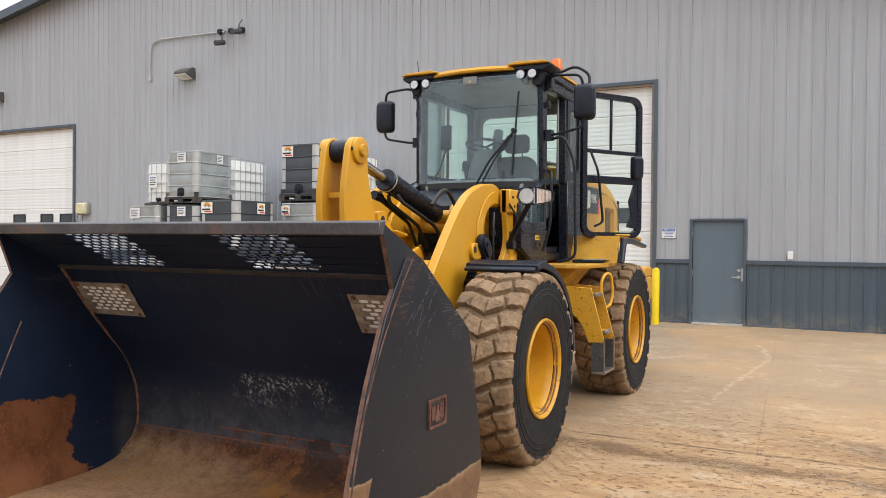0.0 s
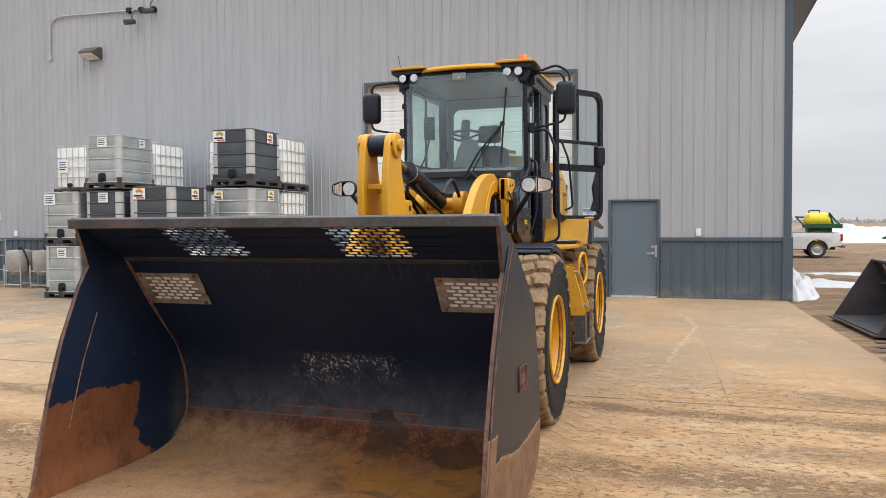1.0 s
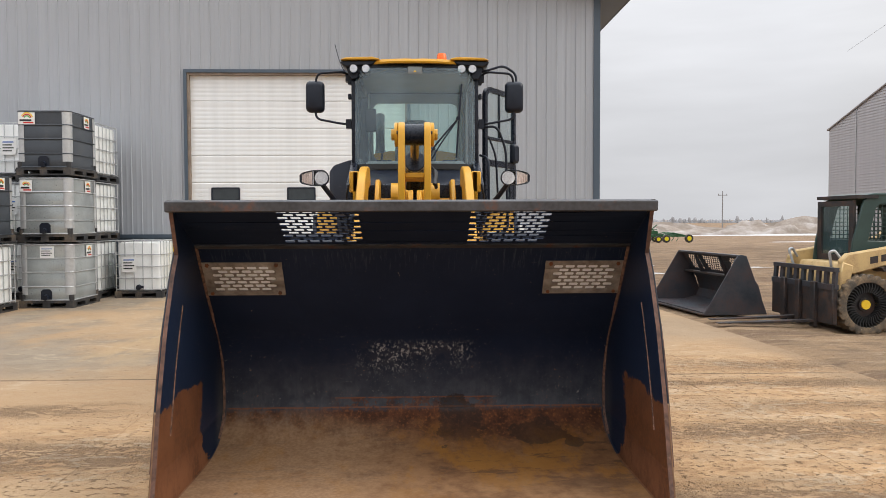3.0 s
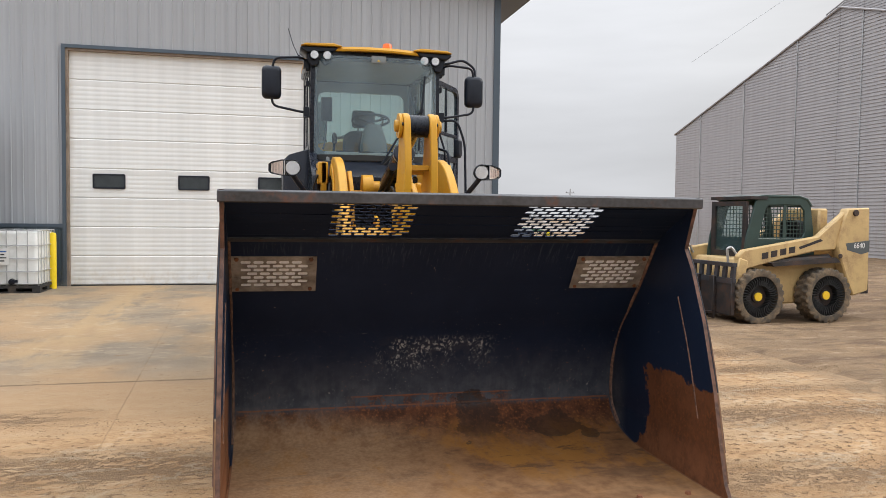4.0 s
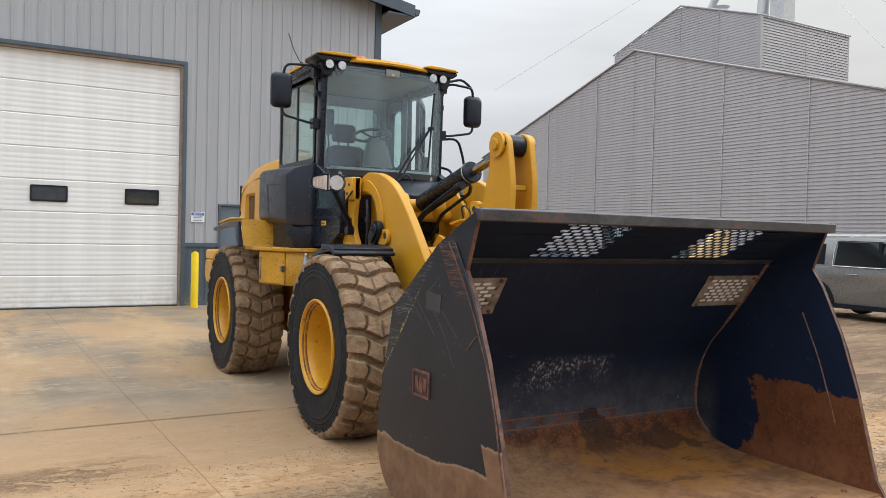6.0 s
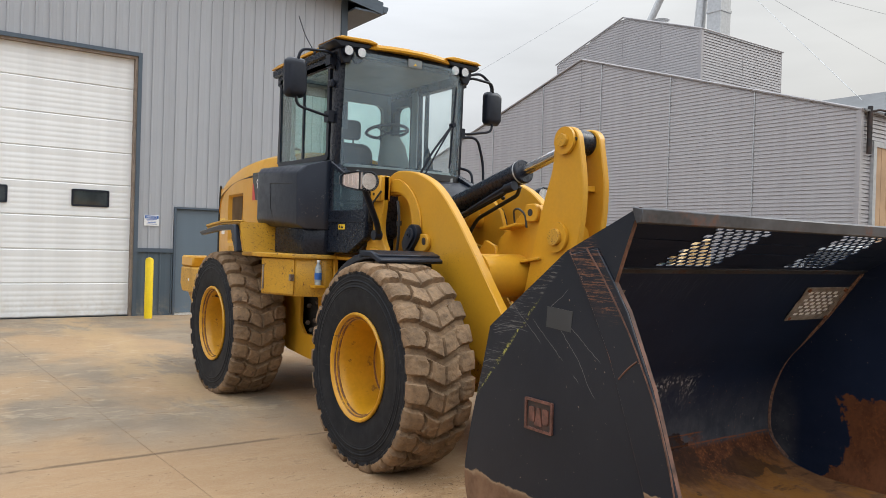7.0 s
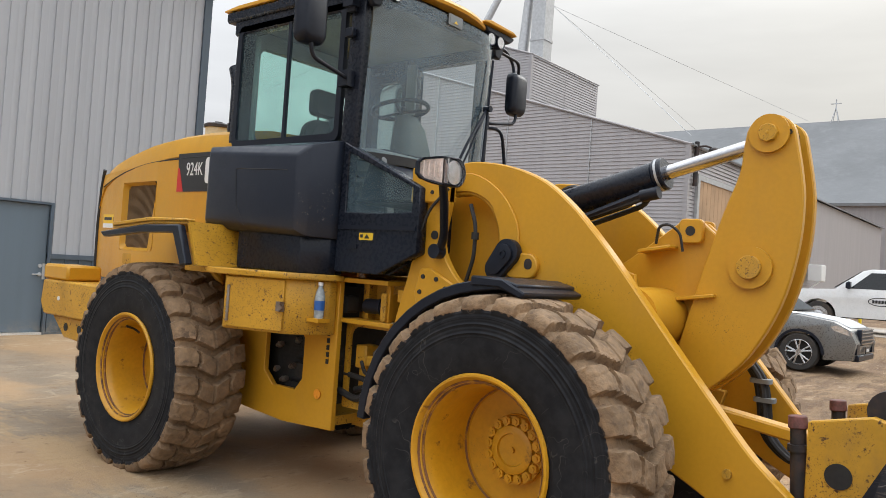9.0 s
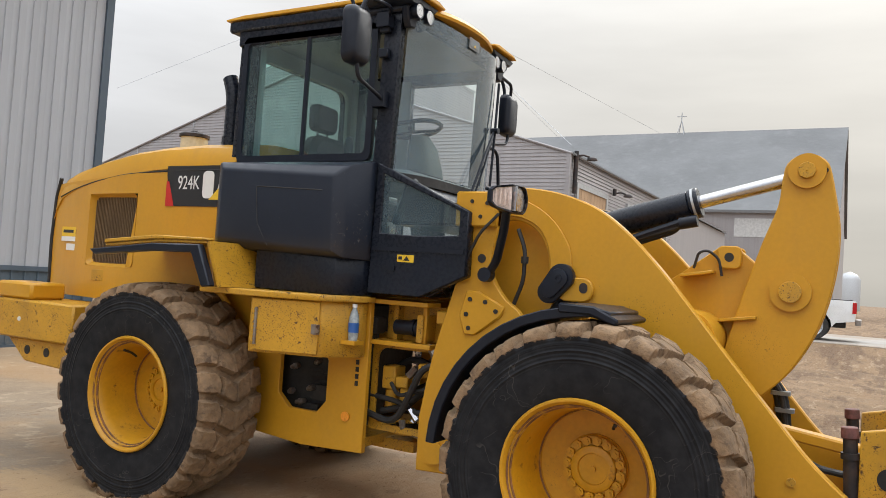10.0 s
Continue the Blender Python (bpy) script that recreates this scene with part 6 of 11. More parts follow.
        text_part("model_number", "924K", 0.145, Matrix.Translation((o + s * 0.003, 3.245, 2.155)) @ Matrix(((0, 0, s, 0), (s, 0, 0, 0), (0, 1, 0, 0), (0, 0, 0, 1))), DECAL_W, dk, 0.72, 0.001)
        bm = B()
        b_prism(bm, rrect(2.99, 2.045, 3.10, 2.245, 0.035), "x", o + s * 0.002, o + s * 0.0035)
        part("maker_mark", bm, DECAL_W, dk)
        bm = B()
        b_prism(bm, [(2.97, 2.045), (2.91, 2.245), (2.86, 2.245), (2.80, 2.045)], "x", o + s * 0.002, o + s * 0.0035)
        part("maker_mark", bm, DECAL_W, dk)
        bm = B()
        b_prism(bm, [(2.79, 2.035), (3.03, 2.035), (2.91, 2.145)], "x", o + s * 0.0035, o + s * 0.005)
        part("maker_triangle", bm, DECAL_Y, dk)
        # latch and dealer stickers
        bm = B()
        b_prism(bm, rrect(4.16, 1.38, 4.31, 1.47, 0.012), "x", px(4.24), px(4.24) + s * 0.008)
        bevel(bm, 0.003)
        part("latch", bm, YELLOW_WORN, side)
        lx = px(4.70)
        bm = B()
        b_prism(bm, rrect(4.56, 1.725, 4.80, 1.805, 0.004), "x", lx + s * 0.005, lx + s * 0.012)
        part("sticker", bm, DECAL_Y, side, "yellow and white dealer sticker")
        bm = B()
        b_prism(bm, rrect(4.56, 1.685, 4.80, 1.724, 0.004), "x", lx + s * 0.005, lx + s * 0.012)
        b_prism(bm, rrect(4.62, 1.61, 4.73, 1.665, 0.004), "x", lx + s * 0.005, lx + s * 0.012)
        part("sticker", bm, DECAL_W, side)
        bm = B()
        b_prism(bm, rrect(4.57, 1.745, 4.62, 1.785, 0.003), "x", lx + s * 0.012, lx + s * 0.013)
        b_prism(bm, rrect(4.65, 1.755, 4.78, 1.78, 0.003), "x", lx + s * 0.012, lx + s * 0.013)
        part("sticker_print", bm, DECAL_K, side)
        # black rubber strip down the rear corner
        bm = B()
        zt = 2.17
        b_tube(bm, [(px(5.0), 5.01, 1.26), (px(5.0), 5.025, 1.7), (px(5.0), 5.0, zt - 0.1), (px(4.9), 4.93, zt + 0.05)], 0.016, 8)
        part("edge_seal", bm, RUBBER, side)
    bm = B()
    b_box(bm, (-0.54, 5.0, 1.24), (0.54, 5.04, 2.1))
    bevel(bm, 0.015)
    part("rear_panel", bm, YELLOW, LD)
    # seam under the hood top
    for s in (-1, 1):
        bm = B()
        b_tube(bm, [(s * 0.701, 2.85, 2.252), (s * 0.70, 3.5, 2.25), (s * 0.672, 4.0, 2.232), (s * 0.636, 4.4, 2.18), (s * 0.60, 4.7, 2.12), (s * 0.575, 4.9, 2.06)], 0.006, 6, 0.3)
        part("hood_seam", bm, RUBBER, hood)
    # filler cap and exhaust stack
    bm = B()
    b_lathe(bm, [(2.46, 0.0), (2.46, 0.112), (2.625, 0.110), (2.63, 0.0)], 28, "z", (-0.09, 3.89, 0))
    ic = part("intake_cap", bm, mat("cream_filter_cap", (0.55, 0.48, 0.33), 0.5), hood, "cream round air intake cap")
    bm = B()
    b_lathe(bm, [(2.628, 0.0), (2.628, 0.124), (2.652, 0.124), (2.664, 0.105), (2.668, 0.04), (2.684, 0.034), (2.686, 0.0)], 28, "z", (-0.09, 3.89, 0))
    part("cap_lid", bm, IRON, ic, "dark lid of the air intake")
    bm = B()
    b_tube(bm, [(-0.46, 3.10, 2.40), (-0.46, 3.10, 2.84), (-0.46, 3.12, 2.92), (-0.46, 3.15, 2.99)], 0.058, 16, 0.08)
    b_cyl(bm, (-0.46, 3.10, 2.38), (-0.46, 3.10, 2.54), 0.068)
    part("exhaust_pipe", bm, BLACK, hood, "black curved exhaust pipe")
    # counterweight and bumper boxes
    for s in (-1, 1):
        bm = B()
        b_prism(bm, [(3.98, 1.20), (4.94, 1.20), (4.97, 1.0), (4.9, 0.90), (4.0, 0.90)], "x", s * 0.56, s * 1.03)
        bevel(bm, 0.015)
        cw = part("counterweight", bm, YELLOW_WORN, LD)
        bm = B()
        b_prism(bm, [(4.02, 0.897), (4.86, 0.897), (4.62, 0.72), (4.12, 0.70)], "x", s * 0.56, s * 0.97)
        bevel(bm, 0.012)
        part("counterweight_skirt", bm, YELLOW_WORN, cw)
        bm = B()
        b_box(bm, (min(s * 0.72, s * 1.02), 4.52, 1.202), (max(s * 0.72, s * 1.02), 4.97, 1.335))
        bevel(bm, 0.02)
        part("tail_lamp_box", bm, YELLOW, cw)
        for y0 in (4.58, 4.34):
            bm = B()
            b_cyl(bm, (s * 0.968, y0, 0.81), (s * 0.974, y0, 0.81), 0.035, seg=20)
            part("lifting_hole", bm, DARK_IN, cw)
        bm = B()
        b_cyl(bm, (s * 1.03, 4.62, 1.05), (s * 1.036, 4.62, 1.05), 0.018, seg=16)
        part("reflector", bm, DECAL_W, cw)


def build_fenders():
    for s in (-1, 1):
        # rear: yellow top plate bent down in front, dark rubber edge
        bm = B()
        prof = [(3.46, 1.655), (2.95, 1.70), (2.50, 1.705), (2.385, 1.437), (2.36, 1.437), (2.475, 1.72), (2.95, 1.715), (3.46, 1.67)]
        b_prism(bm, prof, "x", s * 0.70, s * 1.198)
        f = part("rear_fender", bm, YELLOW_WORN, LD)
        bm = B()
        b_prism(bm, [(3.46, 1.672), (2.95, 1.717), (2.475, 1.722), (2.482, 1.738), (2.95, 1.745), (3.46, 1.70)], "x", s * 1.15, s * 1.212)
        bevel(bm, 0.006)
        part("fender_lip", bm, YELLOW_WORN, f)
        bm = B()
        prof = [(3.56, 1.625), (2.95, 1.688), (2.515, 1.695), (2.395, 1.44), (2.47, 1.43), (2.58, 1.640), (2.95, 1.635), (3.5, 1.59)]
        b_prism(bm, prof, "x", s * 1.20, s * 1.255)
        bevel(bm, 0.008)
        part("fender_flap", bm, PLASTIC, f, "dark rubber fender edge")
        bm = B()
        b_tube(bm, [(s * 0.72, 2.95, 1.68), (s * 0.80, 2.78, 1.40), (s * 0.74, 2.72, 1.30)], 0.02, 8)
        part("fender_stay", bm, YELLOW, f)
        # front: black curved plastic over the tyre
        bm = B()
        cy, cz = 0.02, 0.69
        arc = [(-0.10, 1.475), (0.0, 1.50)] + [(cy + 0.835 * math.cos(radians(a)), cz + 0.80 * math.sin(radians(a))) for a in range(82, -6, -8)]
        inner = [(cy + (y - cy) * 0.935, cz + (z - cz) * 0.935) for y, z in arc]
        b_prism(bm, arc + inner[::-1], "x", s * 0.64, 1.235 if s > 0 else -1.16)
        bevel(bm, 0.006)
        ff = part("front_fender", bm, PLASTIC, LD, "black curved front fender")
        bm = B()
        b_prism(bm, [(-0.145, 1.438), (-0.02, 1.497), (0.16, 1.503), (0.16, 1.455), (0.0, 1.455), (-0.125, 1.412)], "x", s * 0.64, 1.22 if s > 0 else -1.17)
        bevel(bm, 0.008)
        part("fender_tip", bm, PLASTIC, ff)
        bm = B()
        b_box(bm, (min(s * 0.58, s * 0.70), 0.95, 0.80), (max(s * 0.58, s * 0.70), 1.02, 0.95))
        part("fender_bracket", bm, YELLOW, ff)
    # right side: tool box on a platform
    bm = B()
    out = [(-0.62, 1.58), (-0.70, 1.58), (-0.97, 1.73), (-1.12, 2.20), (-1.12, 2.62), (-0.62, 2.62)]
    b_prism(bm, out, "z", 1.395, 1.435)
    bevel(bm, 0.006)
    pl = part("side_platform", bm, YELLOW_WORN, LD)
    bm = B()
    b_prism(bm, [(-0.63, 1.63), (-0.70, 1.62), (-0.93, 1.75), (-1.08, 2.21), (-0.63, 2.21)], "z", 1.05, 1.394)
    bevel(bm, 0.008)
    tb = part("tool_box", bm, YELLOW_WORN, LD)
    d = Vector((-0.15, 0.46, 0)).normalized()
    nrm = Vector((-0.46, -0.15, 0)).normalized()
    bm = B()
    base = Vector((-0.94, 1.77, 0))
    lo = [base + d * a + nrm * b for a, b in ((0, 0.0), (0.44, 0.0), (0.44, 0.014), (0, 0.014))]
    vs0 = [bm.verts.new((p.x, p.y, 1.065)) for p in lo]
    vs1 = [bm.verts.new((p.x, p.y, 1.385)) for p in lo]
    bm.faces.new(vs0[::-1])
    bm.faces.new(vs1)
    for i in range(4):
        bm.faces.new((vs0[i], vs0[(i + 1) % 4], vs1[(i + 1) % 4], vs1[i]))
    bevel(bm, 0.004)
    lid = part("box_door", bm, YELLOW_WORN, tb)
    bm = B()
    p = base + d * 0.41 + nrm * 0.018
    b_cyl(bm, (p.x, p.y, 1.10), (p.x, p.y, 1.33), 0.008, seg=8)
    for k in range(9):
        b_cyl(bm, (p.x, p.y, 1.10 + 0.026 * k), (p.x, p.y, 1.115 + 0.026 * k), 0.011, seg=8)
    part("box_hinge", bm, STEEL, lid)
    bm = B()
    p = base + d * 0.015 + nrm * 0.02
    b_box(bm, (p.x - 0.02, p.y - 0.02, 1.19), (p.x + 0.015, p.y + 0.02, 1.25))
    b_cyl(bm, (p.x, p.y - 0.01, 1.22), (p.x - 0.03, p.y - 0.03, 1.215), 0.014)
    part("box_latch", bm, STEEL, lid, "rusty toggle latch")
    # bottle left on the frame
    bt = thing("water_bottle", "plastic water bottle with a blue label on the loader frame", "bottle", pose(XC - 0.77, YF + 1.635, 1.16))
    bm = B()
    b_lathe(bm, [(0.0, 0.0), (0.0, 0.030), (0.06, 0.033), (0.13, 0.033), (0.165, 0.026), (0.195, 0.014), (0.21, 0.013)], 20, "z")
    part("bottle_body", bm, mat("frosted_bottle_plastic", (0.34, 0.38, 0.40), 0.15, var=0.2, scale=20), bt)
    bm = B()
    b_lathe(bm, [(0.05, 0.0338), (0.11, 0.0338)], 20, "z")
    part("bottle_label", bm, DECAL_B, bt)
    bm = B()
    b_cyl(bm, (0, 0, 0.205), (0, 0, 0.225), 0.016)
    part("bottle_cap", bm, DECAL_W, bt)
    bm = B()
    b_box(bm, (-0.82, 1.585, 1.135), (-0.72, 1.69, 1.16))
    part("frame_ledge", bm, YELLOW, LD)
    # left side: steps with grab loop, landing
    bm = B()
    b_prism(bm, [(0.62, 1.50), (0.72, 1.50), (1.08, 1.66), (1.12, 2.2), (1.12, 2.62), (0.62, 2.62)], "z", 1.395, 1.435)
    bevel(bm, 0.006)
    part("landing", bm, YELLOW_WORN, LD)
    bm = B()
    b_prism(bm, [(0.62, 1.394), (0.98, 1.394), (0.80, 1.18), (0.74, 1.05), (0.62, 1.05)], "y", 1.72, 2.2)
    bevel(bm, 0.01)
    part("side_tank", bm, YELLOW_WORN, LD)
    bm = B()
    plate = [(0.70, 1.24), (1.155, 1.215), (1.28, 0.745), (1.28, 0.705), (1.135, 0.70), (1.075, 0.85), (1.02, 0.93), (0.92, 0.99), (0.70, 1.02)]
    b_prism(bm, plate, "y", 1.59, 1.605)
    bevel(bm, 0.003)
    st = part("step_ladder", bm, YELLOW_WORN, LD, "mud-spattered yellow side steps")
    bm = B()
    b_prism(bm, plate, "y", 1.945, 1.96)
    bevel(bm, 0.003)
    part("rear_cheek", bm, YELLOW_WORN, st)
    for x0, x1, z in ((0.96, 1.165, 1.155), (1.075, 1.255, 0.80)):
        bm = B()
        b_box(bm, (x0, 1.605, z - 0.03), (x1 - 0.02, 1.945, z))
        tr = part("step_tread", bm, YELLOW_WORN, st)
        bm = B()
        b_box(bm, (x1 - 0.02, 1.70, z - 0.032), (x1 + 0.012, 1.90, z + 0.008))
        bevel(bm, 0.006)
        part("tread_grip", bm, STEEL, tr, "worn steel tread edge")
    for y in (1.592, 1.945):
        bm = B()
        b_box(bm, (1.165, y, 0.43), (1.278, y + 0.012, 0.704))
        ls = part("lower_step", bm, STEP_RUBBER, st, "mud-specked dark rubber lower step")
        bm = B()
        b_box(bm, (1.278, y - 0.002, 0.42), (1.290, y + 0.016, 0.735))
        part("step_bar", bm, STEEL, ls)
    bm = B()
    b_box(bm, (1.165, 1.592, 0.405), (1.29, 1.957, 0.43))
    bevel(bm, 0.003)
    part("bottom_tread", bm, STEEL, st, "worn steel bottom tread")
    bm = B()
    b_tube(bm, [(1.16, 1.90, 1.12), (1.17, 1.90, 1.28), (1.19, 1.98, 1.345), (1.21, 2.10, 1.33), (1.22, 2.14, 1.13), (1.21, 2.08, 1.02), (1.19, 1.95, 1.01)], 0.016, 10, 0.05)
    part("grab_loop", bm, YELLOW, st)


LINING = mat("grey_cab_lining", (0.20, 0.225, 0.235), 0.75, var=0.06)


def build_cab():
    # base tub: black, with side boxes bulging out and a sloping front cowl
    bm = B()
    b_prism(bm, [(0.92, 1.62), (1.20, 1.46), (2.86, 1.46), (2.86, 1.54), (1.24, 1.54), (0.96, 1.64), (0.96, 1.99), (0.92, 1.985)], "x", -0.62, 0.62)
    b_box(bm, (-0.62, 2.80, 1.542), (0.62, 2.86, 2.29))
    bevel(bm, 0.008)
    tub = part("cab_base", bm, BLACK, LD)
    for s in (-1, 1):
        # lower front side with its triangular window frame
        bm = B()
        inner = [(0.975, 1.84), (0.975, 1.985), (1.10, 2.04), (1.53, 2.215), (1.53, 1.84), (1.25, 1.83)]
        outer = [(0.915, 1.60), (0.915, 1.985), (1.20, 2.115), (1.58, 2.285), (1.60, 1.46), (1.22, 1.46)]
        b_ring(bm, outer, inner, "x", s * 0.625, s * 0.705)
        bevel(bm, 0.006)
        q = part("lower_side_frame", bm, BLACK, tub)
        bm = B()
        b_prism(bm, [(0.97, 1.83), (0.97, 1.99), (1.10, 2.045), (1.54, 2.22), (1.54, 1.83)], "x", s * 0.690, s * 0.694)
        part("lower_window", bm, LOWER_GLASS, q)
        bm = B()
        b_prism(bm, rrect(1.27, 1.665, 1.39, 1.71, 0.005), "x", s * 0.7055, s * 0.7075)
        part("warning_label", bm, DECAL_Y, q, "yellow warning label")
        bm = B()
        b_prism(bm, [(1.30, 1.675), (1.345, 1.675), (1.3225, 1.703)], "x", s * 0.7075, s * 0.7085)
        b_prism(bm, rrect(1.355, 1.68, 1.38, 1.70, 0.003), "x", s * 0.7075, s * 0.7085)
        part("label_print", bm, DECAL_K, q)
        bm = B()
        b_box(bm, (min(s * 0.70, s * 0.715), 0.93, 1.73), (max(s * 0.70, s * 0.715), 1.58, 1.755))
        b_prism(bm, rrect(1.40, 1.61, 1.48, 1.64, 0.008), "x", s * 0.70, s * 0.716)
        part("side_moulding", bm, PLASTIC, q)
        if s > 0:
            # doorway side: only a low panel behind the door opening
            bm = B()
            b_box(bm, (0.60, 2.26, 1.46), (0.705, 2.86, 2.30))
            bevel(bm, 0.012)
            part("rear_quarter_panel", bm, BLACK, tub)
            continue
        # box beside the seat: faceted cover
        bm = B()
        secs = []
        for x, pts in ((0.62, [(1.605, 1.66), (1.605, 2.30), (2.88, 2.31), (2.88, 1.68)]),
                       (0.74, [(1.59, 1.66), (1.59, 2.285), (2.88, 2.30), (2.86, 1.68)]),
                       (0.91, [(1.66, 1.665), (1.66, 2.235), (2.73, 2.27), (2.73, 1.70)]),
                       (0.965, [(1.70, 1.70), (1.72, 2.17), (2.66, 2.22), (2.66, 1.75)])):
            secs.append([(s * x, y, z) for y, z in pts])
        b_loft(bm, secs)
        bevel(bm, 0.02, 2, 20)
        c = part("side_cover", bm, COVER, tub, "black faceted side cover")
        bm = B()
        b_tube(bm, [(s * 0.966, 1.80, 2.075), (s * 0.966, 2.34, 2.10), (s * 0.966, 2.31, 1.86), (s * 0.960, 2.22, 1.72)], 0.0035, 5, 0.02)
        part("cover_seam", bm, RUBBER, c)
        bm = B()
        b_prism(bm, [(s * 0.62, 1.61), (s * 0.735, 1.61), (s * 0.885, 1.72), (s * 0.885, 2.375), (s * 0.62, 2.375)], "z", 1.437, 1.70)
        bevel(bm, 0.008)
        part("cover_skirt", bm, BLACK, tub)
    # posts
    def post(name, p0, p1, w, d):
        bm = B()
        p0, p1 = Vector(p0), Vector(p1)
        r = [(-w, -d), (w, -d), (w, d), (-w, d)]
        b_loft(bm, [[(p0.x + a, p0.y + b, p0.z) for a, b in r], [(p1.x + a, p1.y + b, p1.z) for a, b in r]])
        bevel(bm, 0.012, 2)
        return part(name, bm, BLACK, LD)
    for s in (-1, 1):
        post("front_pillar", (s * 0.665, 1.57, 2.24), (s * 0.66, 1.545, 3.30), 0.032, 0.062)
        post("rear_pillar", (s * 0.64, 2.80, 2.26), (s * 0.62, 2.80, 3.28), 0.05, 0.055)
        bm = B()
        b_box(bm, (min(s * 0.60, s * 0.70), 1.54, 3.14), (max(s * 0.60, s * 0.70), 2.86, 3.27))
        bevel(bm, 0.012)
        part("roof_rail", bm, BLACK, LD)
        # hinges and brackets on the pillar
        for z in (2.66, 2.98, 3.14):
            box_part("pillar_bracket", (min(s * 0.70, s * 0.735), 1.55, z - 0.03), (max(s * 0.70, s * 0.735), 1.62, z + 0.03), PLASTIC, LD, 0.006)
        # pale lining inside the posts and the tub
        bm = B()
        b_box(bm, (min(s * 0.56, s * 0.588), 2.70, 2.26), (max(s * 0.56, s * 0.588), 2.764, 3.2))
        bevel(bm, 0.015)
        part("pillar_lining", bm, LINING, LD)
        if s < 0:
            bm = B()
            b_box(bm, (-0.618, 1.605, 1.545), (-0.60, 2.79, 2.30))
            part("side_lining", bm, LINING, LD)
    box_part("post_lining", (0.596, 2.19, 2.30), (0.618, 2.30, 3.18), LINING, LD, 0.006)
    post("mid_pillar", (0.655, 2.24, 2.26), (0.645, 2.24, 3.2), 0.035, 0.035)
    bm = B()
    b_ring(bm, rrect(-0.62, 2.292, 0.62, 3.27, 0.004, 5), rrect(-0.54, 2.36, 0.54, 3.10, 0.09, 5), "y", 2.80, 2.86)
    rw = part("rear_wall", bm, BLACK, LD, "black cab rear wall round its window")
    bm = B()
    b_ring(bm, rrect(-0.585, 2.30, 0.585, 3.21, 0.004, 5), rrect(-0.53, 2.37, 0.53, 3.09, 0.09, 5), "y", 2.765, 2.799)
    part("rear_lining", bm, LINING, rw)
    # right side window: frame, two panes, sliding bar
    bm = B()
    fr_o, fr_i = rrect(1.655, 2.30, 2.80, 3.195, 0.05), rrect(1.70, 2.348, 2.76, 3.152, 0.04)
    b_ring(bm, fr_o, fr_i, "x", -0.700, -0.668)
    sw = part("side_window_frame", bm, PLASTIC, LD)
    bm = B()
    b_box(bm, (-0.697, 2.205, 2.34), (-0.675, 2.232, 3.16))
    part("window_bar", bm, PLASTIC, sw)
    bm = B()
    b_box(bm, (-0.688, 1.69, 2.335), (-0.684, 2.77, 3.16))
    part("side_pane", bm, CAB_GLASS, sw)
    bm = B()
    b_box(bm, (-0.55, 2.835, 2.35), (0.55, 2.839, 3.11))
    part("rear_window", bm, CAB_GLASS, LD)
    bm = B()
    b_ring(bm, rrect(2.275, 2.30, 2.765, 3.15, 0.05, 5), rrect(2.36, 2.39, 2.68, 3.06, 0.08, 5), "x", 0.62, 0.69)
    qw = part("quarter_window_frame", bm, PLASTIC, LD)
    bm = B()
    b_box(bm, (0.672, 2.305, 2.335), (0.676, 2.73, 3.115))
    part("side_pane", bm, CAB_GLASS, qw)
    # windscreen: one bowed pane with a dark top band
    bm = B()
    rows, nu = [], 26
    for z, yo, xs in ((2.20, 1.50, 0.655), (2.5, 1.49, 0.655), (2.9, 1.47, 0.65), (3.25, 1.46, 0.645)):
        row = []
        for k in range(nu + 1):
            u = -1 + 2 * k / nu
            row.append(bm.verts.new((xs * u, yo - 0.13 * (1 - abs(u) ** 4), z)))
        rows.append(row)
    for a, b in zip(rows, rows[1:]):
        for k in range(nu):
            bm.faces.new((a[k], a[k + 1], b[k + 1], b[k]))
    ws = part("windscreen", bm, SCREEN_GLASS, LD, "tinted bowed windscreen")
    bm = B()
    for z0, z1 in ((2.17, 2.23),):
        a = [(0.67 * (-1 + 2 * k / nu), 1.49 - 0.13 * (1 - abs(-1 + 2 * k / nu) ** 4)) for k in range(nu + 1)]
        b_prism(bm, a + [(x, y + 0.05) for x, y in reversed(a)], "z", z0, z1)
    part("glass_gasket", bm, RUBBER, ws)
    bm = B()
    b_prism(bm, rrect(-0.075, 3.185, 0.075, 3.26, 0.006), "y", 1.318, 1.322)
    part("maker_badge", bm, GREY_TRIM, ws, "small grey maker badge")
    bm = B()
    b_prism(bm, rrect(-0.062, 3.20, 0.062, 3.247, 0.004), "y", 1.3155, 1.3175)
    part("badge_mark", bm, LINING, ws)
    bm = B()
    b_prism(bm, [(-0.018, 3.203), (0.018, 3.203), (0.0, 3.222)], "y", 1.3135, 1.3152)
    part("badge_triangle", bm, DECAL_Y, ws)
    # cowl behind the lift arms
    bm = B()
    b_loft(bm, [[(-0.62, 0.93, 1.985), (0.62, 0.93, 1.985), (0.62, 0.93, 1.9), (-0.62, 0.93, 1.9)], [(-0.66, 1.40, 2.17), (0.66, 1.40, 2.17), (0.66, 1.5, 1.9), (-0.66, 1.5, 1.9)]])
    bevel(bm, 0.02)
    part("front_cowl", bm, PLASTIC, LD)
    # roof: yellow lid with raised front corners, black underside
    bm = B()
    prof = [(1.46, 3.331), (1.46, 3.350), (1.6, 3.356), (2.8, 3.354), (2.97, 3.338), (2.97, 3.325)]
    b_prism(bm, prof, "x", -0.725, 0.725)
    bevel(bm, 0.012, 2)
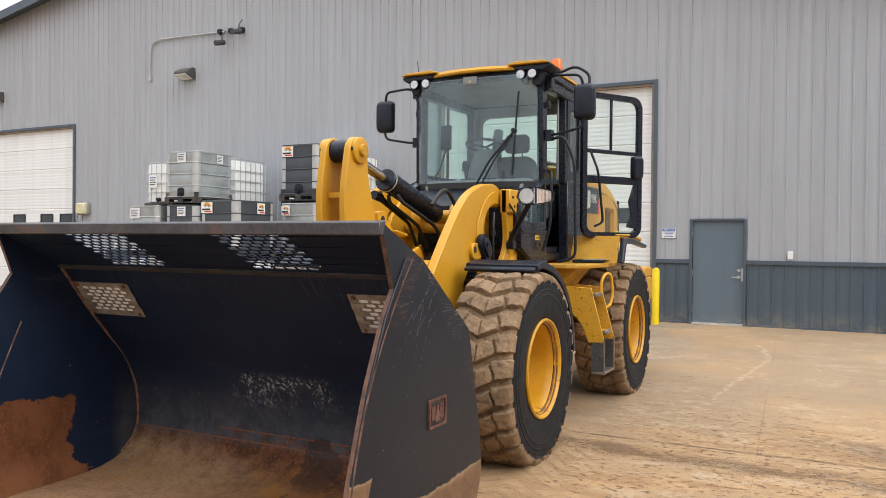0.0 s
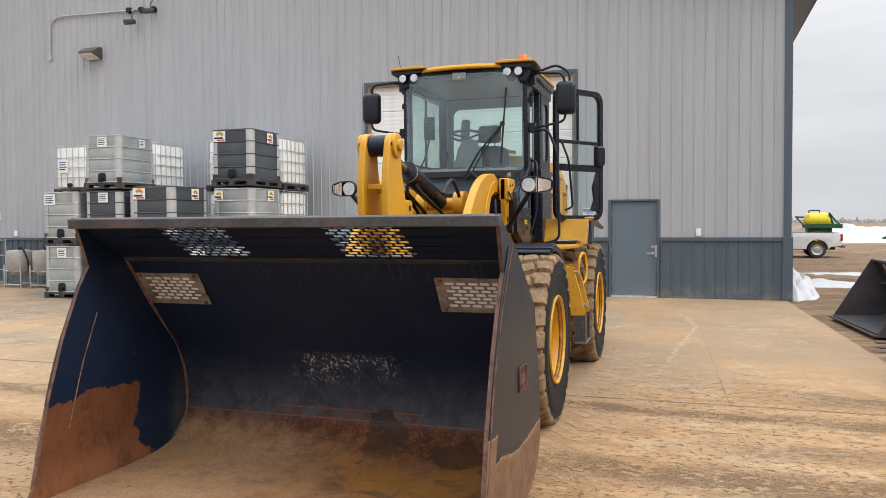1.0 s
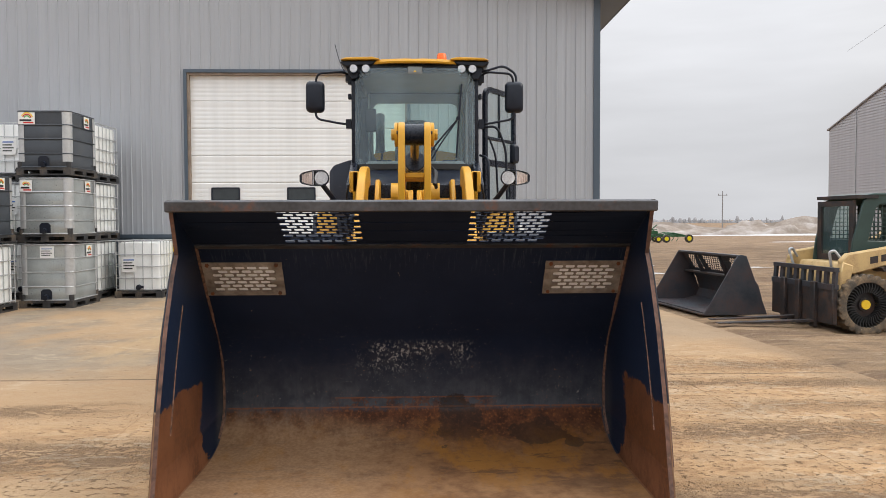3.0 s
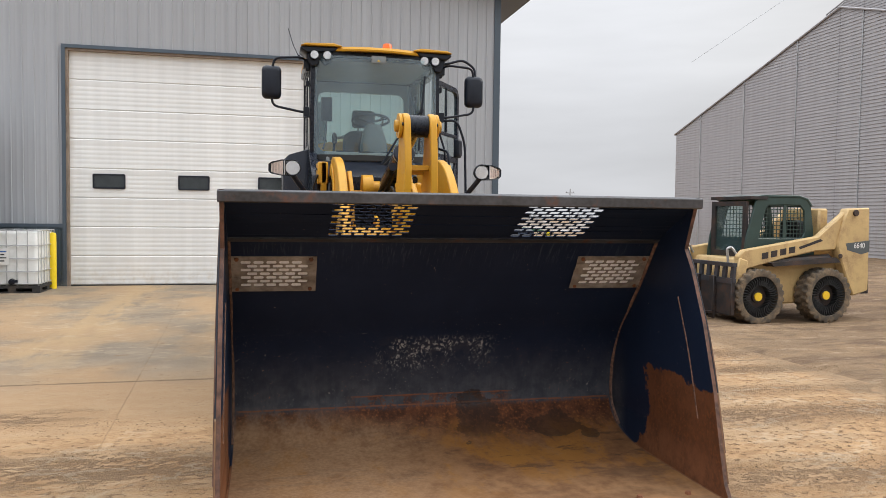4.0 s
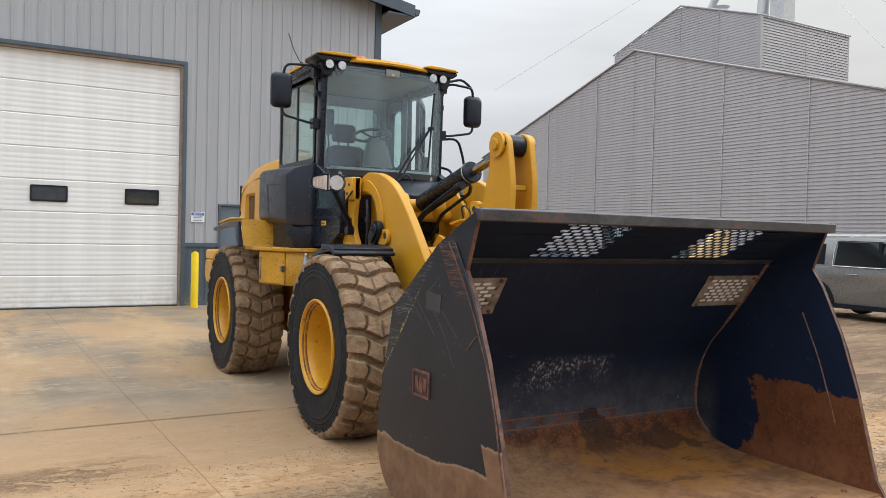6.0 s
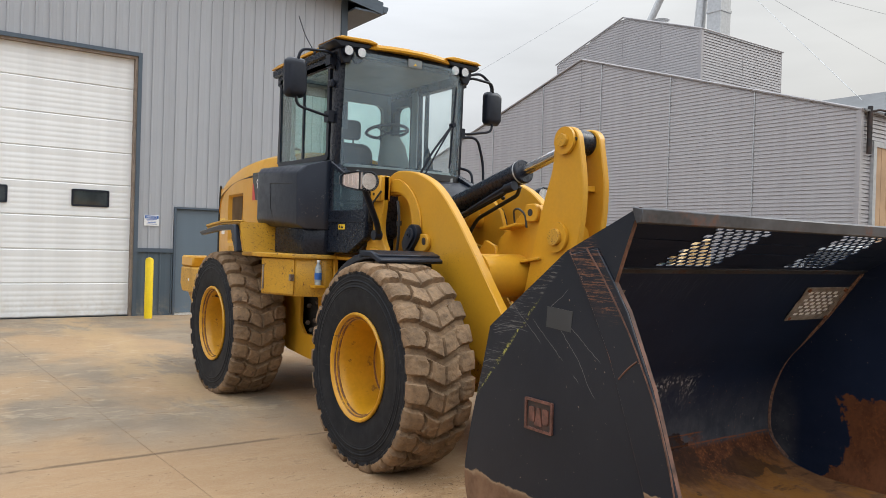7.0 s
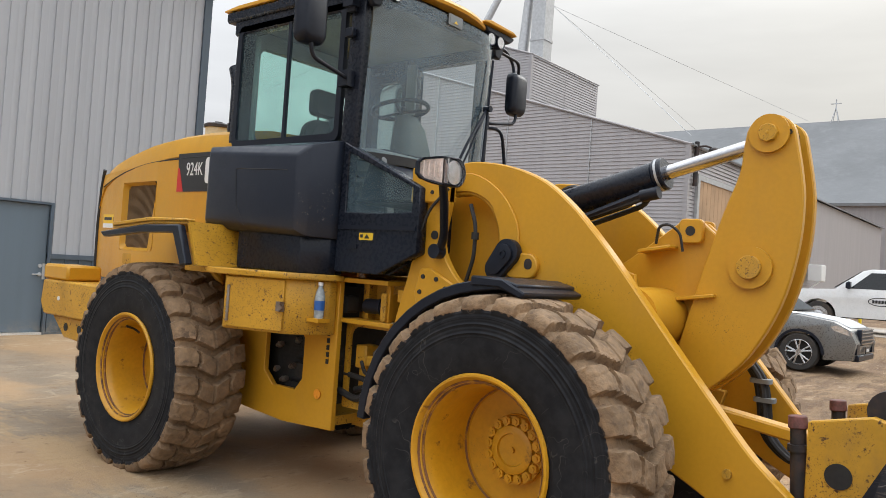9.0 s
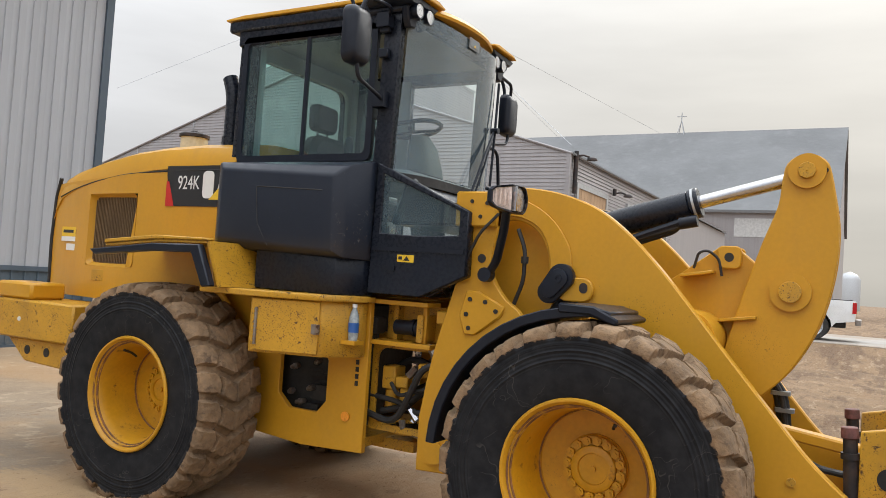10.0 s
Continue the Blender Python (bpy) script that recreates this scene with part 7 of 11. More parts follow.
    rf = part("cab_roof", bm, YELLOW, LD, "yellow cab roof")
    bm = B()
    b_box(bm, (-0.725, 1.42, 3.24), (0.725, 2.94, 3.320))
    bevel(bm, 0.015)
    part("roof_underside", bm, BLACK, rf)
    # bowed front lip between the corner caps, creased in the middle
    bm = B()
    bow = [(-0.46 + 0.92 * k / 12, 1.305 + 0.10 * abs(-1 + k / 6) ** 2.2) for k in range(13)]
    b_loft(bm, [[(x, y, 3.300), (x, y - 0.006, 3.318), (x, y + 0.012, 3.346 - 0.004 * (k == 6)), (x, y + 0.20, 3.354), (x, y + 0.20, 3.322), (x, y + 0.03, 3.300)] for k, (x, y) in enumerate(bow)])
    part("roof_lip", bm, YELLOW, rf, "yellow bowed lip over the windscreen")
    for s in (-1, 1):
        bm = B()
        b_prism(bm, [(s * 0.80, 3.338), (s * 0.745, 3.362), (s * 0.46, 3.372), (s * 0.38, 3.352), (s * 0.38, 3.340)], "y", 1.35, 1.74)
        bevel(bm, 0.012)
        part("roof_corner", bm, YELLOW, rf)
        bm = B()
        b_prism(bm, [(s * 0.80, 3.333), (s * 0.40, 3.338), (s * 0.46, 3.29), (s * 0.74, 3.27), (s * 0.80, 3.31)], "y", 1.38, 1.72)
        bevel(bm, 0.015)
        lb = part("lamp_nacelle", bm, PLASTIC, rf)
        for x in ((0.62, 0.502) if s > 0 else (0.658, 0.527)):
            bm = B()
            b_lathe(bm, [(1.48, 0.022), (1.45, 0.042), (1.39, 0.050), (1.372, 0.048), (1.378, 0.041)], 24, "y", (s * x, 0, 3.25))
            lm = part("work_lamp", bm, PLASTIC, lb, "round black work lamp")
            bm = B()
            b_lathe(bm, [(1.412, 0.0), (1.410, 0.014), (1.402, 0.027), (1.391, 0.036), (1.377, 0.041)], 24, "y", (s * x, 0, 3.25))
            part("reflector", bm, LENS, lm)
            bm = B()
            b_lathe(bm, [(1.388, 0.0), (1.390, 0.006), (1.396, 0.008), (1.412, 0.008)], 16, "y", (s * x, 0, 3.25))
            part("lamp_cap", bm, PLASTIC, lm)
            bm = B()
            b_cyl(bm, (s * x, 1.371, 3.25), (s * x, 1.373, 3.25), 0.041, seg=24)
            part("lens", bm, CLEAR, lm)
        bm = B()
        b_prism(bm, [(s * 0.72, 3.20), (s * 0.69, 3.14), (s * 0.62, 3.15), (s * 0.60, 3.21), (s * 0.55, 3.15), (s * 0.49, 3.18), (s * 0.47, 3.27), (s * 0.74, 3.27)], "y", 1.42, 1.47)
        bevel(bm, 0.01)
        part("lamp_bracket", bm, PLASTIC, lb)
    bm = B()
    b_lathe(bm, [(3.60, 0.0), (3.60, 0.072), (3.625, 0.072), (3.625, 0.066), (3.72, 0.060), (3.745, 0.050), (3.755, 0.0)], 24, "z", (0.34, 2.94, 0))
    part("beacon", bm, ORANGE, rf, "orange warning beacon")
    bm = B()
    b_tube(bm, [(0.34, 2.90, 3.33), (0.34, 2.94, 3.38), (0.34, 2.94, 3.60)], 0.016, 10)
    part("beacon_post", bm, PLASTIC, rf)
    bm = B()
    b_tube(bm, [(-0.80, 1.80, 3.30), (-0.86, 1.86, 3.44), (-0.91, 1.90, 3.62)], 0.0045, 6)
    b_cyl(bm, (-0.79, 1.79, 3.27), (-0.80, 1.80, 3.32), 0.012)
    part("antenna", bm, PLASTIC, rf)
    # mirrors on tube arms
    for s in (-1, 1):
        bm = B()
        b_tube(bm, [(s * 0.70, 1.60, 3.19), (s * 0.78, 1.50, 3.24), (s * 1.06, 1.50, 3.22), (s * 1.085, 1.52, 3.10)], 0.013, 10, 0.06)
        b_box(bm, (min(s * 0.70, s * 0.76), 1.54, 3.14), (max(s * 0.70, s * 0.76), 1.63, 3.23))
        part("mirror_arm", bm, PLASTIC, LD)
        bm = B()
        b_tube(bm, [(s * 0.72, 1.58, 2.68), (s * 0.80, 1.54, 2.68), (s * 1.08, 1.52, 2.73), (s * 1.09, 1.52, 2.88)], 0.013, 10, 0.06)
        b_box(bm, (min(s * 0.70, s * 0.76), 1.54, 2.63), (max(s * 0.70, s * 0.76), 1.63, 2.73))
        ma = part("mirror_arm", bm, PLASTIC, LD)
        bm = B()
        b_loft(bm, [[(s * 1.09 + x * k, 1.535 + y, 2.97 + z * k) for x, z in rrect(-0.10, -0.17, 0.10, 0.17, 0.05)] for y, k in ((-0.055, 0.72), (-0.045, 0.88), (-0.015, 1.0), (0.03, 1.0), (0.036, 0.96))])
        mr = part("mirror_shell", bm, PLASTIC, ma, "black mirror shell")
        bm = B()
        b_prism(bm, [(s * 1.09 + x * 0.9, 2.97 + z * 0.93) for x, z in rrect(-0.10, -0.17, 0.10, 0.17, 0.05)], "y", 1.572, 1.575)
        part("mirror_glass", bm, mat("mirror_glass", (0.85, 0.87, 0.88), 0.02, 1.0, var=0.01) if s < 0 else bpy.data.materials["mirror_glass"], mr)
    # wiper with parallel arms
    bm = B()
    b_tube(bm, [(0.02, 1.31, 2.10), (0.21, 1.31, 2.42), (0.46, 1.345, 2.71)], 0.011, 6)
    b_tube(bm, [(0.07, 1.31, 2.09), (0.26, 1.31, 2.42), (0.45, 1.345, 2.69)], 0.008, 6)
    b_tube(bm, [(0.50, 1.35, 3.08), (0.47, 1.345, 2.71), (0.44, 1.345, 2.29)], 0.010, 6)
    b_cyl(bm, (0.46, 1.31, 2.71), (0.46, 1.37, 2.71), 0.022)
    b_cyl(bm, (0.04, 1.29, 2.10), (0.04, 1.36, 2.10), 0.035)
    part("wiper", bm, PLASTIC, LD)
    bm = B()
    b_tube(bm, [(0.05, 1.30, 2.12), (0.15, 1.26, 2.22), (0.22, 1.25, 2.14), (0.18, 1.24, 1.98)], 0.010, 8)
    part("washer_hose", bm, RUBBER, LD)
    # inside: seat, column, wheel, consoles, joystick
    bm = B()
    b_loft(bm, [[(x * k, 2.20 + y * k, z) for x, y in rrect(-0.26, -0.25, 0.26, 0.25, 0.10)] for z, k in ((1.98, 0.8), (2.02, 0.98), (2.10, 1.0), (2.13, 0.9))])
    seat = part("seat", bm, FABRIC, LD, "dark suspension seat")
    bm = B()
    b_loft(bm, [[(x * k, 2.54 + o, 2.30 + z * k) for x, z in rrect(-0.25, -0.30, 0.25, 0.30, 0.12)] for o, k in ((-0.07, 0.86), (-0.03, 1.0), (0.04, 0.98), (0.07, 0.8))])
    part("backrest", bm, FABRIC, seat)
    bm = B()
    b_loft(bm, [[(x * k, 2.60 + o, 2.75 + z * k) for x, z in rrect(-0.14, -0.105, 0.14, 0.105, 0.05)] for o, k in ((-0.05, 0.85), (-0.02, 1.0), (0.03, 0.97), (0.05, 0.8))])
    b_cyl(bm, (-0.06, 2.60, 2.54), (-0.06, 2.60, 2.70), 0.008)
    b_cyl(bm, (0.06, 2.60, 2.54), (0.06, 2.60, 2.70), 0.008)
    part("headrest", bm, FABRIC, seat)
    bm = B()
    b_box(bm, (-0.18, 2.02, 1.62), (0.18, 2.40, 1.98))
    bevel(bm, 0.03)
    part("seat_base", bm, PLASTIC, seat)
    bm = B()
    b_loft(bm, [[(x * k, 1.62 + y * k + o, z) for x, y in rrect(-0.15, -0.10, 0.15, 0.10, 0.07)] for z, k, o in ((1.7, 0.8, -0.05), (2.1, 1.0, 0.0), (2.34, 0.98, 0.04), (2.50, 0.78, 0.06), (2.59, 0.5, 0.09))])
    col = part("steering_column", bm, COLUMN_GREY, LD, "grey steering column")
    bm = B()
    c0, tilt = Vector((-0.02, 1.76, 2.64)), Matrix.Rotation(radians(-12), 3, "X")
    ringp = [c0 + tilt @ Vector((0.20 * math.cos(t), 0.20 * math.sin(t), 0)) for t in [k * math.tau / 32 for k in range(33)]]
    b_tube(bm, ringp, 0.016, 8, 0.001)
    for a in (90, 210, 330):
        b_tube(bm, [c0 + Vector((0, 0, -0.02)), c0 + tilt @ Vector((0.20 * math.cos(radians(a)), 0.20 * math.sin(radians(a)), 0))], 0.012, 6)
    k0 = c0 + tilt @ Vector((0.15, 0.12, 0))
    b_cyl(bm, k0, k0 + Vector((0, 0, 0.06)), 0.012)
    b_lathe(bm, [(0.05, 0.0), (0.055, 0.022), (0.08, 0.026), (0.10, 0.0)], 12, "z", k0)
    part("steering_wheel", bm, PLASTIC, col)
    bm = B()
    b_prism(bm, [(1.40, 2.10), (1.40, 2.215), (1.46, 2.262), (1.68, 2.285), (1.68, 2.10)], "x", -0.54, 0.54)
    b_box(bm, (-0.48, 2.05, 1.9), (-0.30, 2.62, 2.30))
    b_box(bm, (0.30, 2.15, 1.9), (0.46, 2.62, 2.20))
    bevel(bm, 0.02)
    part("dash", bm, GREY_TRIM, LD)
    bm = B()
    for k in range(4):
        b_box(bm, (-0.42 + 0.24 * k, 1.50, 2.262), (-0.26 + 0.24 * k, 1.58, 2.281))
    part("dash_vent", bm, PLASTIC, LD)
    bm = B()
    b_tube(bm, [(-0.40, 2.10, 2.28), (-0.39, 2.06, 2.42)], 0.014, 8)
    b_lathe(bm, [(2.40, 0.0), (2.41, 0.03), (2.48, 0.034), (2.52, 0.02), (2.53, 0.0)], 12, "z", (-0.39, 2.05, 0))
    part("joystick", bm, PLASTIC, LD)
    bm = B()
    b_box(bm, (-0.56, 1.78, 2.62), (-0.44, 1.82, 2.88))
    b_tube(bm, [(-0.50, 1.80, 2.62), (-0.52, 1.70, 2.4), (-0.55, 1.62, 2.3)], 0.012, 6)
    bevel(bm, 0.008)
    part("monitor", bm, PLASTIC, LD)
    bm = B()
    b_box(bm, (-0.64, 1.52, 3.225), (0.64, 2.84, 3.238))
    part("headliner", bm, mat("grey_headliner", (0.22, 0.23, 0.235), 0.9), LD)
    bm = B()
    b_box(bm, (-0.59, 0.98, 1.542), (0.59, 2.78, 1.60))
    part("cab_floor", bm, PLASTIC, LD)
    # open door on the left, hinged at its rear edge
    dm = pose(0.825, 2.34, 0, 0, 0, 57)
    bm = B()
    # local: u along the leaf, away from the hinge
    W = 0.84
    b_ring(bm, rrect(0.0, 1.70, W, 3.24, 0.13, 6), rrect(0.06, 1.76, W - 0.06, 3.18, 0.09, 6), "y", -0.022, 0.022)
    dr = part("cab_door", bm, BLACK, LD, "black framed glass cab door standing open")
    dr.matrix_basis = dm
    bm = B()
    b_box(bm, (0.06, -0.02, 2.60), (W - 0.06, 0.02, 2.64))
    b_box(bm, (0.39, -0.016, 2.64), (0.415, 0.016, 3.18))
    b_box(bm, (0.05, -0.02, 2.28), (W - 0.05, 0.02, 2.36))
    b_prism(bm, [(W - 0.06, 1.80), (W - 0.20, 1.82), (W - 0.14, 1.95), (W - 0.17, 2.1), (W - 0.10, 2.28), (W - 0.06, 2.28)], "y", -0.02, 0.02)
    bevel(bm, 0.006)
    part("door_bar", bm, BLACK, dr)
    bm = B()
    b_box(bm, (0.055, -0.003, 1.755), (W - 0.055, 0.003, 3.185))
    part("door_pane", bm, DOOR_GLASS, dr)
    bm = B()
    b_loft(bm, [[(W - 0.10 + x * k, y, 2.47 + z * k) for x, z in rrect(-0.07, -0.12, 0.07, 0.12, 0.03)] for y, k in ((-0.09, 0.8), (-0.07, 1), (-0.02, 1))])
    part("door_latch", bm, PLASTIC, dr)
    bm = B()
    b_tube(bm, [(0.16, -0.02, 1.82), (0.24, -0.07, 1.86), (0.16, -0.08, 2.4), (0.10, -0.02, 2.62)], 0.013, 8, 0.08)
    part("door_grab_rail", bm, PLASTIC, dr)
    # handrails by the doorway
    bm = B()
    b_tube(bm, [(0.72, 1.60, 2.64), (0.90, 1.52, 2.66), (1.00, 1.54, 2.40), (1.02, 1.52, 1.50), (0.86, 1.50, 1.46)], 0.014, 10, 0.10)
    b_tube(bm, [(0.72, 1.60, 2.34), (0.80, 1.46, 2.30), (0.80, 1.42, 1.8), (0.74, 1.40, 1.56)], 0.014, 10, 0.08)
    b_tube(bm, [(0.74, 1.62, 3.26), (0.98, 1.60, 3.33), (1.12, 1.60, 3.24), (1.12, 1.58, 3.1)], 0.014, 10, 0.06)
    part("hand_rail", bm, PLASTIC, LD)


def build_papers():
    """A flat black case with loose papers, left on the landing."""
    t = thing("document_case", "flat black case with loose white papers on the landing", "document case", pose(XC + 0.92, YF + 2.33, 1.437, 0, 0, 8))
    bm = B()
    b_box(bm, (-0.16, -0.11, 0.0), (0.16, 0.11, 0.035))
    bevel(bm, 0.008)
    part("case", bm, PLASTIC, t)
    for k, (x, a) in enumerate(((0.04, 6), (0.10, -14))):
        bm = B()
        b_box(bm, (-0.10, -0.075, 0.0), (0.10, 0.075, 0.002))
        o = part("paper", bm, DECAL_W, t)
        o.matrix_basis = pose(x, -0.01, 0.0355 + 0.003 * k, 0, 0, a)


def build_linkage():
    arm = [(0.90, 1.98), (0.86, 2.09), (0.74, 2.145), (0.58, 2.145), (0.39, 2.11), (0.19, 2.03), (0.02, 1.905), (-0.15, 1.735), (-0.32, 1.54), (-0.57, 1.24), (-0.77, 1.005), (-0.97, 0.78), (-1.22, 0.57), (-1.34, 0.46)]
    low = [(-1.41, 0.38), (-1.41, 0.27), (-1.34, 0.23), (-1.22, 0.30), (-0.95, 0.47), (-0.70, 0.60), (-0.43, 0.75), (-0.15, 1.02), (0.10, 1.30), (0.28, 1.50), (0.42, 1.54), (0.46, 1.66), (0.485, 1.79), (0.56, 1.90), (0.68, 1.955), (0.82, 1.95)]
    for s in (-1, 1):
        bm = B()
        b_prism(bm, spline(arm, 4) + spline(low, 3), "x", s * 0.455, s * 0.53)
        bevel(bm, 0.008)
        a = part("lift_arm", bm, YELLOW, LD, "curved yellow lift arm")
        # raised pivot pad with a welded contour
        bm = B()
        pad = [(0.86, 2.03), (0.72, 2.085), (0.58, 2.05), (0.44, 1.95), (0.34, 1.80), (0.32, 1.66), (0.44, 1.64), (0.62, 1.70), (0.84, 1.80)]
        hollow = [(0.845, 1.97), (0.68, 1.975), (0.54, 1.915), (0.47, 1.80), (0.445, 1.68), (0.435, 1.66)]
        b_prism(bm, spline(pad[:6], 3) + list(reversed(spline(hollow, 3))), "x", s * 0.53, s * 0.545)
        bevel(bm, 0.006)
        part("pivot_pad", bm, YELLOW, a)
        bm = B()
        b_prism(bm, [(0.30, 1.36), (0.98, 1.36), (0.98, 2.02), (0.62, 2.02), (0.44, 1.86), (0.36, 1.66)], "x", s * 0.35, s * 0.39)
        bevel(bm, 0.006)
        part("tower_web", bm, YELLOW, LD)
        # lift cylinder head with black cover
        bm = B()
        oval = [(0.365 + 0.075 * math.cos(radians(q)), 1.635 + 0.075 * math.sin(radians(q))) for q in range(38, 219, 15)] + [(0.435 + 0.065 * math.cos(radians(q)), 1.545 + 0.065 * math.sin(radians(q))) for q in range(218, 399, 15)]
        b_prism(bm, oval, "x", s * 0.548, s * 0.600)
        b_prism(bm, [(0.395 + (y - 0.395) * 0.74, 1.595 + (z - 1.595) * 0.74) for y, z in oval], "x", s * 0.600, s * 0.622)
        bevel(bm, 0.008, 2)
        cv = part("cylinder_cover", bm, PLASTIC, a, "black moulded pin cover")
        bm = B()
        b_lathe(bm, [(0.0, 0.010), (0.0, 0.024), (0.008, 0.024), (0.008, 0.010)], 20, "x", (s * 0.6225 if s > 0 else -0.6305, 0.372, 1.625), closed=True)
        part("cover_ring", bm, PLASTIC, cv)
        bm = B()
        lugp = rrect(0.185, 1.50, 0.40, 1.635, 0.062, 6)
        b_prism(bm, lugp, "x", s * 0.53, s * 0.565)
        bevel(bm, 0.006)
        lg = part("pin_lug", bm, YELLOW, a)
        # shade inside the hole, drawn as a dark plate on the lug
        bm = B()
        b_prism(bm, rrect(0.215, 1.55, 0.262, 1.608, 0.022, 5), "x", s * 0.565, s * 0.568)
        part("lug_hole", bm, IRON, lg)
        bm = B()
        b_cyl(bm, (s * 0.53, -0.86, 0.70), (s * 0.545, -0.86, 0.70), 0.022, seg=12)
        part("pin", bm, YELLOW_WORN, a)
        bm = B()
        b_cyl(bm, (s * 0.53, -1.34, 0.34), (s * 0.56, -1.34, 0.34), 0.06, seg=20)
        part("pin", bm, YELLOW_WORN, a)
        bm = B()
        b_lathe(bm, [(0.0, 0.0), (0.0, 0.034), (0.008, 0.032), (0.010, 0.0)], 20, "x", (s * 0.531 if s > 0 else -0.541, -0.94, 0.535))
        part("orange_reflector", bm, REFLECTOR, a)
        # lift cylinder below the arm
        bm = B()
        b_cyl(bm, (s * 0.42, 0.75, 0.75), (s * 0.42, 0.36, 1.55), 0.065, seg=18)
        part("lift_cylinder", bm, BLACK, LD)
        # hose down the arm's rear side
        bm = B()
        b_tube(bm, [(s * 0.66, 0.74, 1.98), (s * 0.70, 0.84, 1.86), (s * 0.67, 0.92, 1.72), (s * 0.66, 1.0, 1.62)], 0.009, 6)
        b_tube(bm, [(s * 0.55, 0.66, 1.90), (s * 0.57, 0.60, 1.78), (s * 0.57, 0.60, 1.60), (s * 0.55, 0.66, 1.46)], 0.012, 6)
        b_cyl(bm, (s * 0.57, 0.60, 1.70), (s * 0.57, 0.60, 1.74), 0.022)
        part("cable", bm, RUBBER, LD)
        # headlamp on its bracket
        bm = B()
        b_tube(bm, [(s * 0.64, 0.80, 1.62), (s * 0.70, 0.72, 1.70), (s * 0.84, 0.62, 1.88), (s * 0.91, 0.58, 1.98)], 0.025, 10, 0.05)
        b_cyl(bm, (s * 0.625, 0.80, 1.62), (s * 0.69, 0.80, 1.62), 0.042, seg=16)
        br = part("headlamp_bracket", bm, PLASTIC, LD)
        # one wedge-shaped housing: round lamp inboard, pale corner lens tapering outwards
        cx, cz = 0.905, 2.03
        outl = [(cx - 0.088 * math.cos(radians(q)), 0.088 * math.sin(radians(q))) for q in range(-80, 81, 16)] + [(0.985, 0.082), (1.055, 0.060), (1.075, 0.035), (1.075, -0.035), (1.055, -0.062), (0.985, -0.084)]

        def wedge(y, k, grow=1.0, u0=0.0):
            return [(s * (cx + 0.02 + (u - cx - 0.02) * k * (0.88 if u < cx + 0.02 else 1.30)), y + 0.7 * max(0.0, u - 0.96) * grow, cz + w * k * 0.88) for u, w in outl if u >= u0]

        bm = B()
        b_loft(bm, [wedge(0.635, 0.42, 0.1), wedge(0.61, 0.74, 0.2), wedge(0.575, 0.93, 0.4), wedge(0.54, 1.0, 0.7), wedge(0.494, 1.02), wedge(0.492, 0.95), wedge(0.53, 0.90)])
        hl = part("headlamp", bm, PLASTIC, br, "headlamp in a black shell with a pale corner lens")
        bm = B()
        b_lathe(bm, [(0.585, 0.0), (0.580, 0.018), (0.562, 0.036), (0.535, 0.052), (0.510, 0.064)], 28, "y", (s * cx, 0, cz))
        b_lathe(bm, [(0.532, 0.0), (0.535, 0.012), (0.555, 0.014), (0.582, 0.012)], 16, "y", (s * cx, 0, cz))
        part("reflector", bm, LENS, hl)
        bm = B()
        b_loft(bm, [wedge(0.500, 0.88, u0=0.98), wedge(0.518, 0.88, u0=0.98)])
        for q in range(4):
            u = 1.015 + 0.026 * q
            sw_ = 0.7 * ((u - 0.925) / 1.30 - 0.035)
            b_box(bm, (min(s * u, s * (u + 0.004)), 0.492 + sw_, cz - 0.040), (max(s * u, s * (u + 0.004)), 0.504 + sw_, cz + 0.040))
        part("turn_lens", bm, AMBER, hl)
        bm = B()
        b_box(bm, (min(s * 0.975, s * 0.985), 0.493, cz - 0.066), (max(s * 0.975, s * 0.985), 0.535, cz + 0.066))
        part("lens_divider", bm, CHROME, hl)
        bm = B()
        b_loft(bm, [wedge(0.486, 0.915), wedge(0.489, 0.915)])
        part("lens", bm, CLEAR, hl)
    # cross tube and bellcrank carrier between the arms
    bm = B()
    b_cyl(bm, (-0.455, -0.30, 1.34), (0.455, -0.30, 1.34), 0.16, seg=32)
    ct = part("cross_tube", bm, YELLOW, LD)
    for s in (-1, 1):
        bm = B()
        b_prism(bm, [(0.02, 1.40), (-0.06, 1.62), (-0.20, 1.72), (-0.40, 1.875), (-0.50, 1.86), (-0.62, 1.76), (-0.86, 1.70), (-0.88, 1.56), (-0.70, 1.40), (-0.45, 1.16), (-0.20, 1.14)], "x", s * 0.015, s * 0.06)
        bevel(bm, 0.006)
        p = part("carrier_plate", bm, YELLOW, ct)
        bm = B()
        b_prism(bm, rrect(-0.52, 1.745, -0.39, 1.875, 0.03), "x", s * 0.06, s * 0.10)
        bevel(bm, 0.006)
        part("lifting_eye", bm, YELLOW, p)
        bm = B()
        b_cyl(bm, (s * 0.10, -0.455, 1.81), (s * 0.103, -0.455, 1.81), 0.026, seg=18)
        part("eye_hole", bm, DARK_IN, p)
        for gp, ga, gb in (([(-0.05, 1.40), (-0.02, 1.52), (-0.10, 1.60), (-0.22, 1.56), (-0.24, 1.42)], 0.20, 0.23),
                           ([(-0.42, 1.46), (-0.62, 1.49), (-0.62, 1.47), (-0.42, 1.44)], 0.06, 0.16),
                           ([(-0.20, 1.70), (-0.38, 1.73), (-0.38, 1.712), (-0.20, 1.68)], 0.06, 0.18)):
            bm = B()
            b_prism(bm, gp, "x", s * ga, s * gb)
            bevel(bm, 0.004)
            part("gusset", bm, YELLOW, ct)
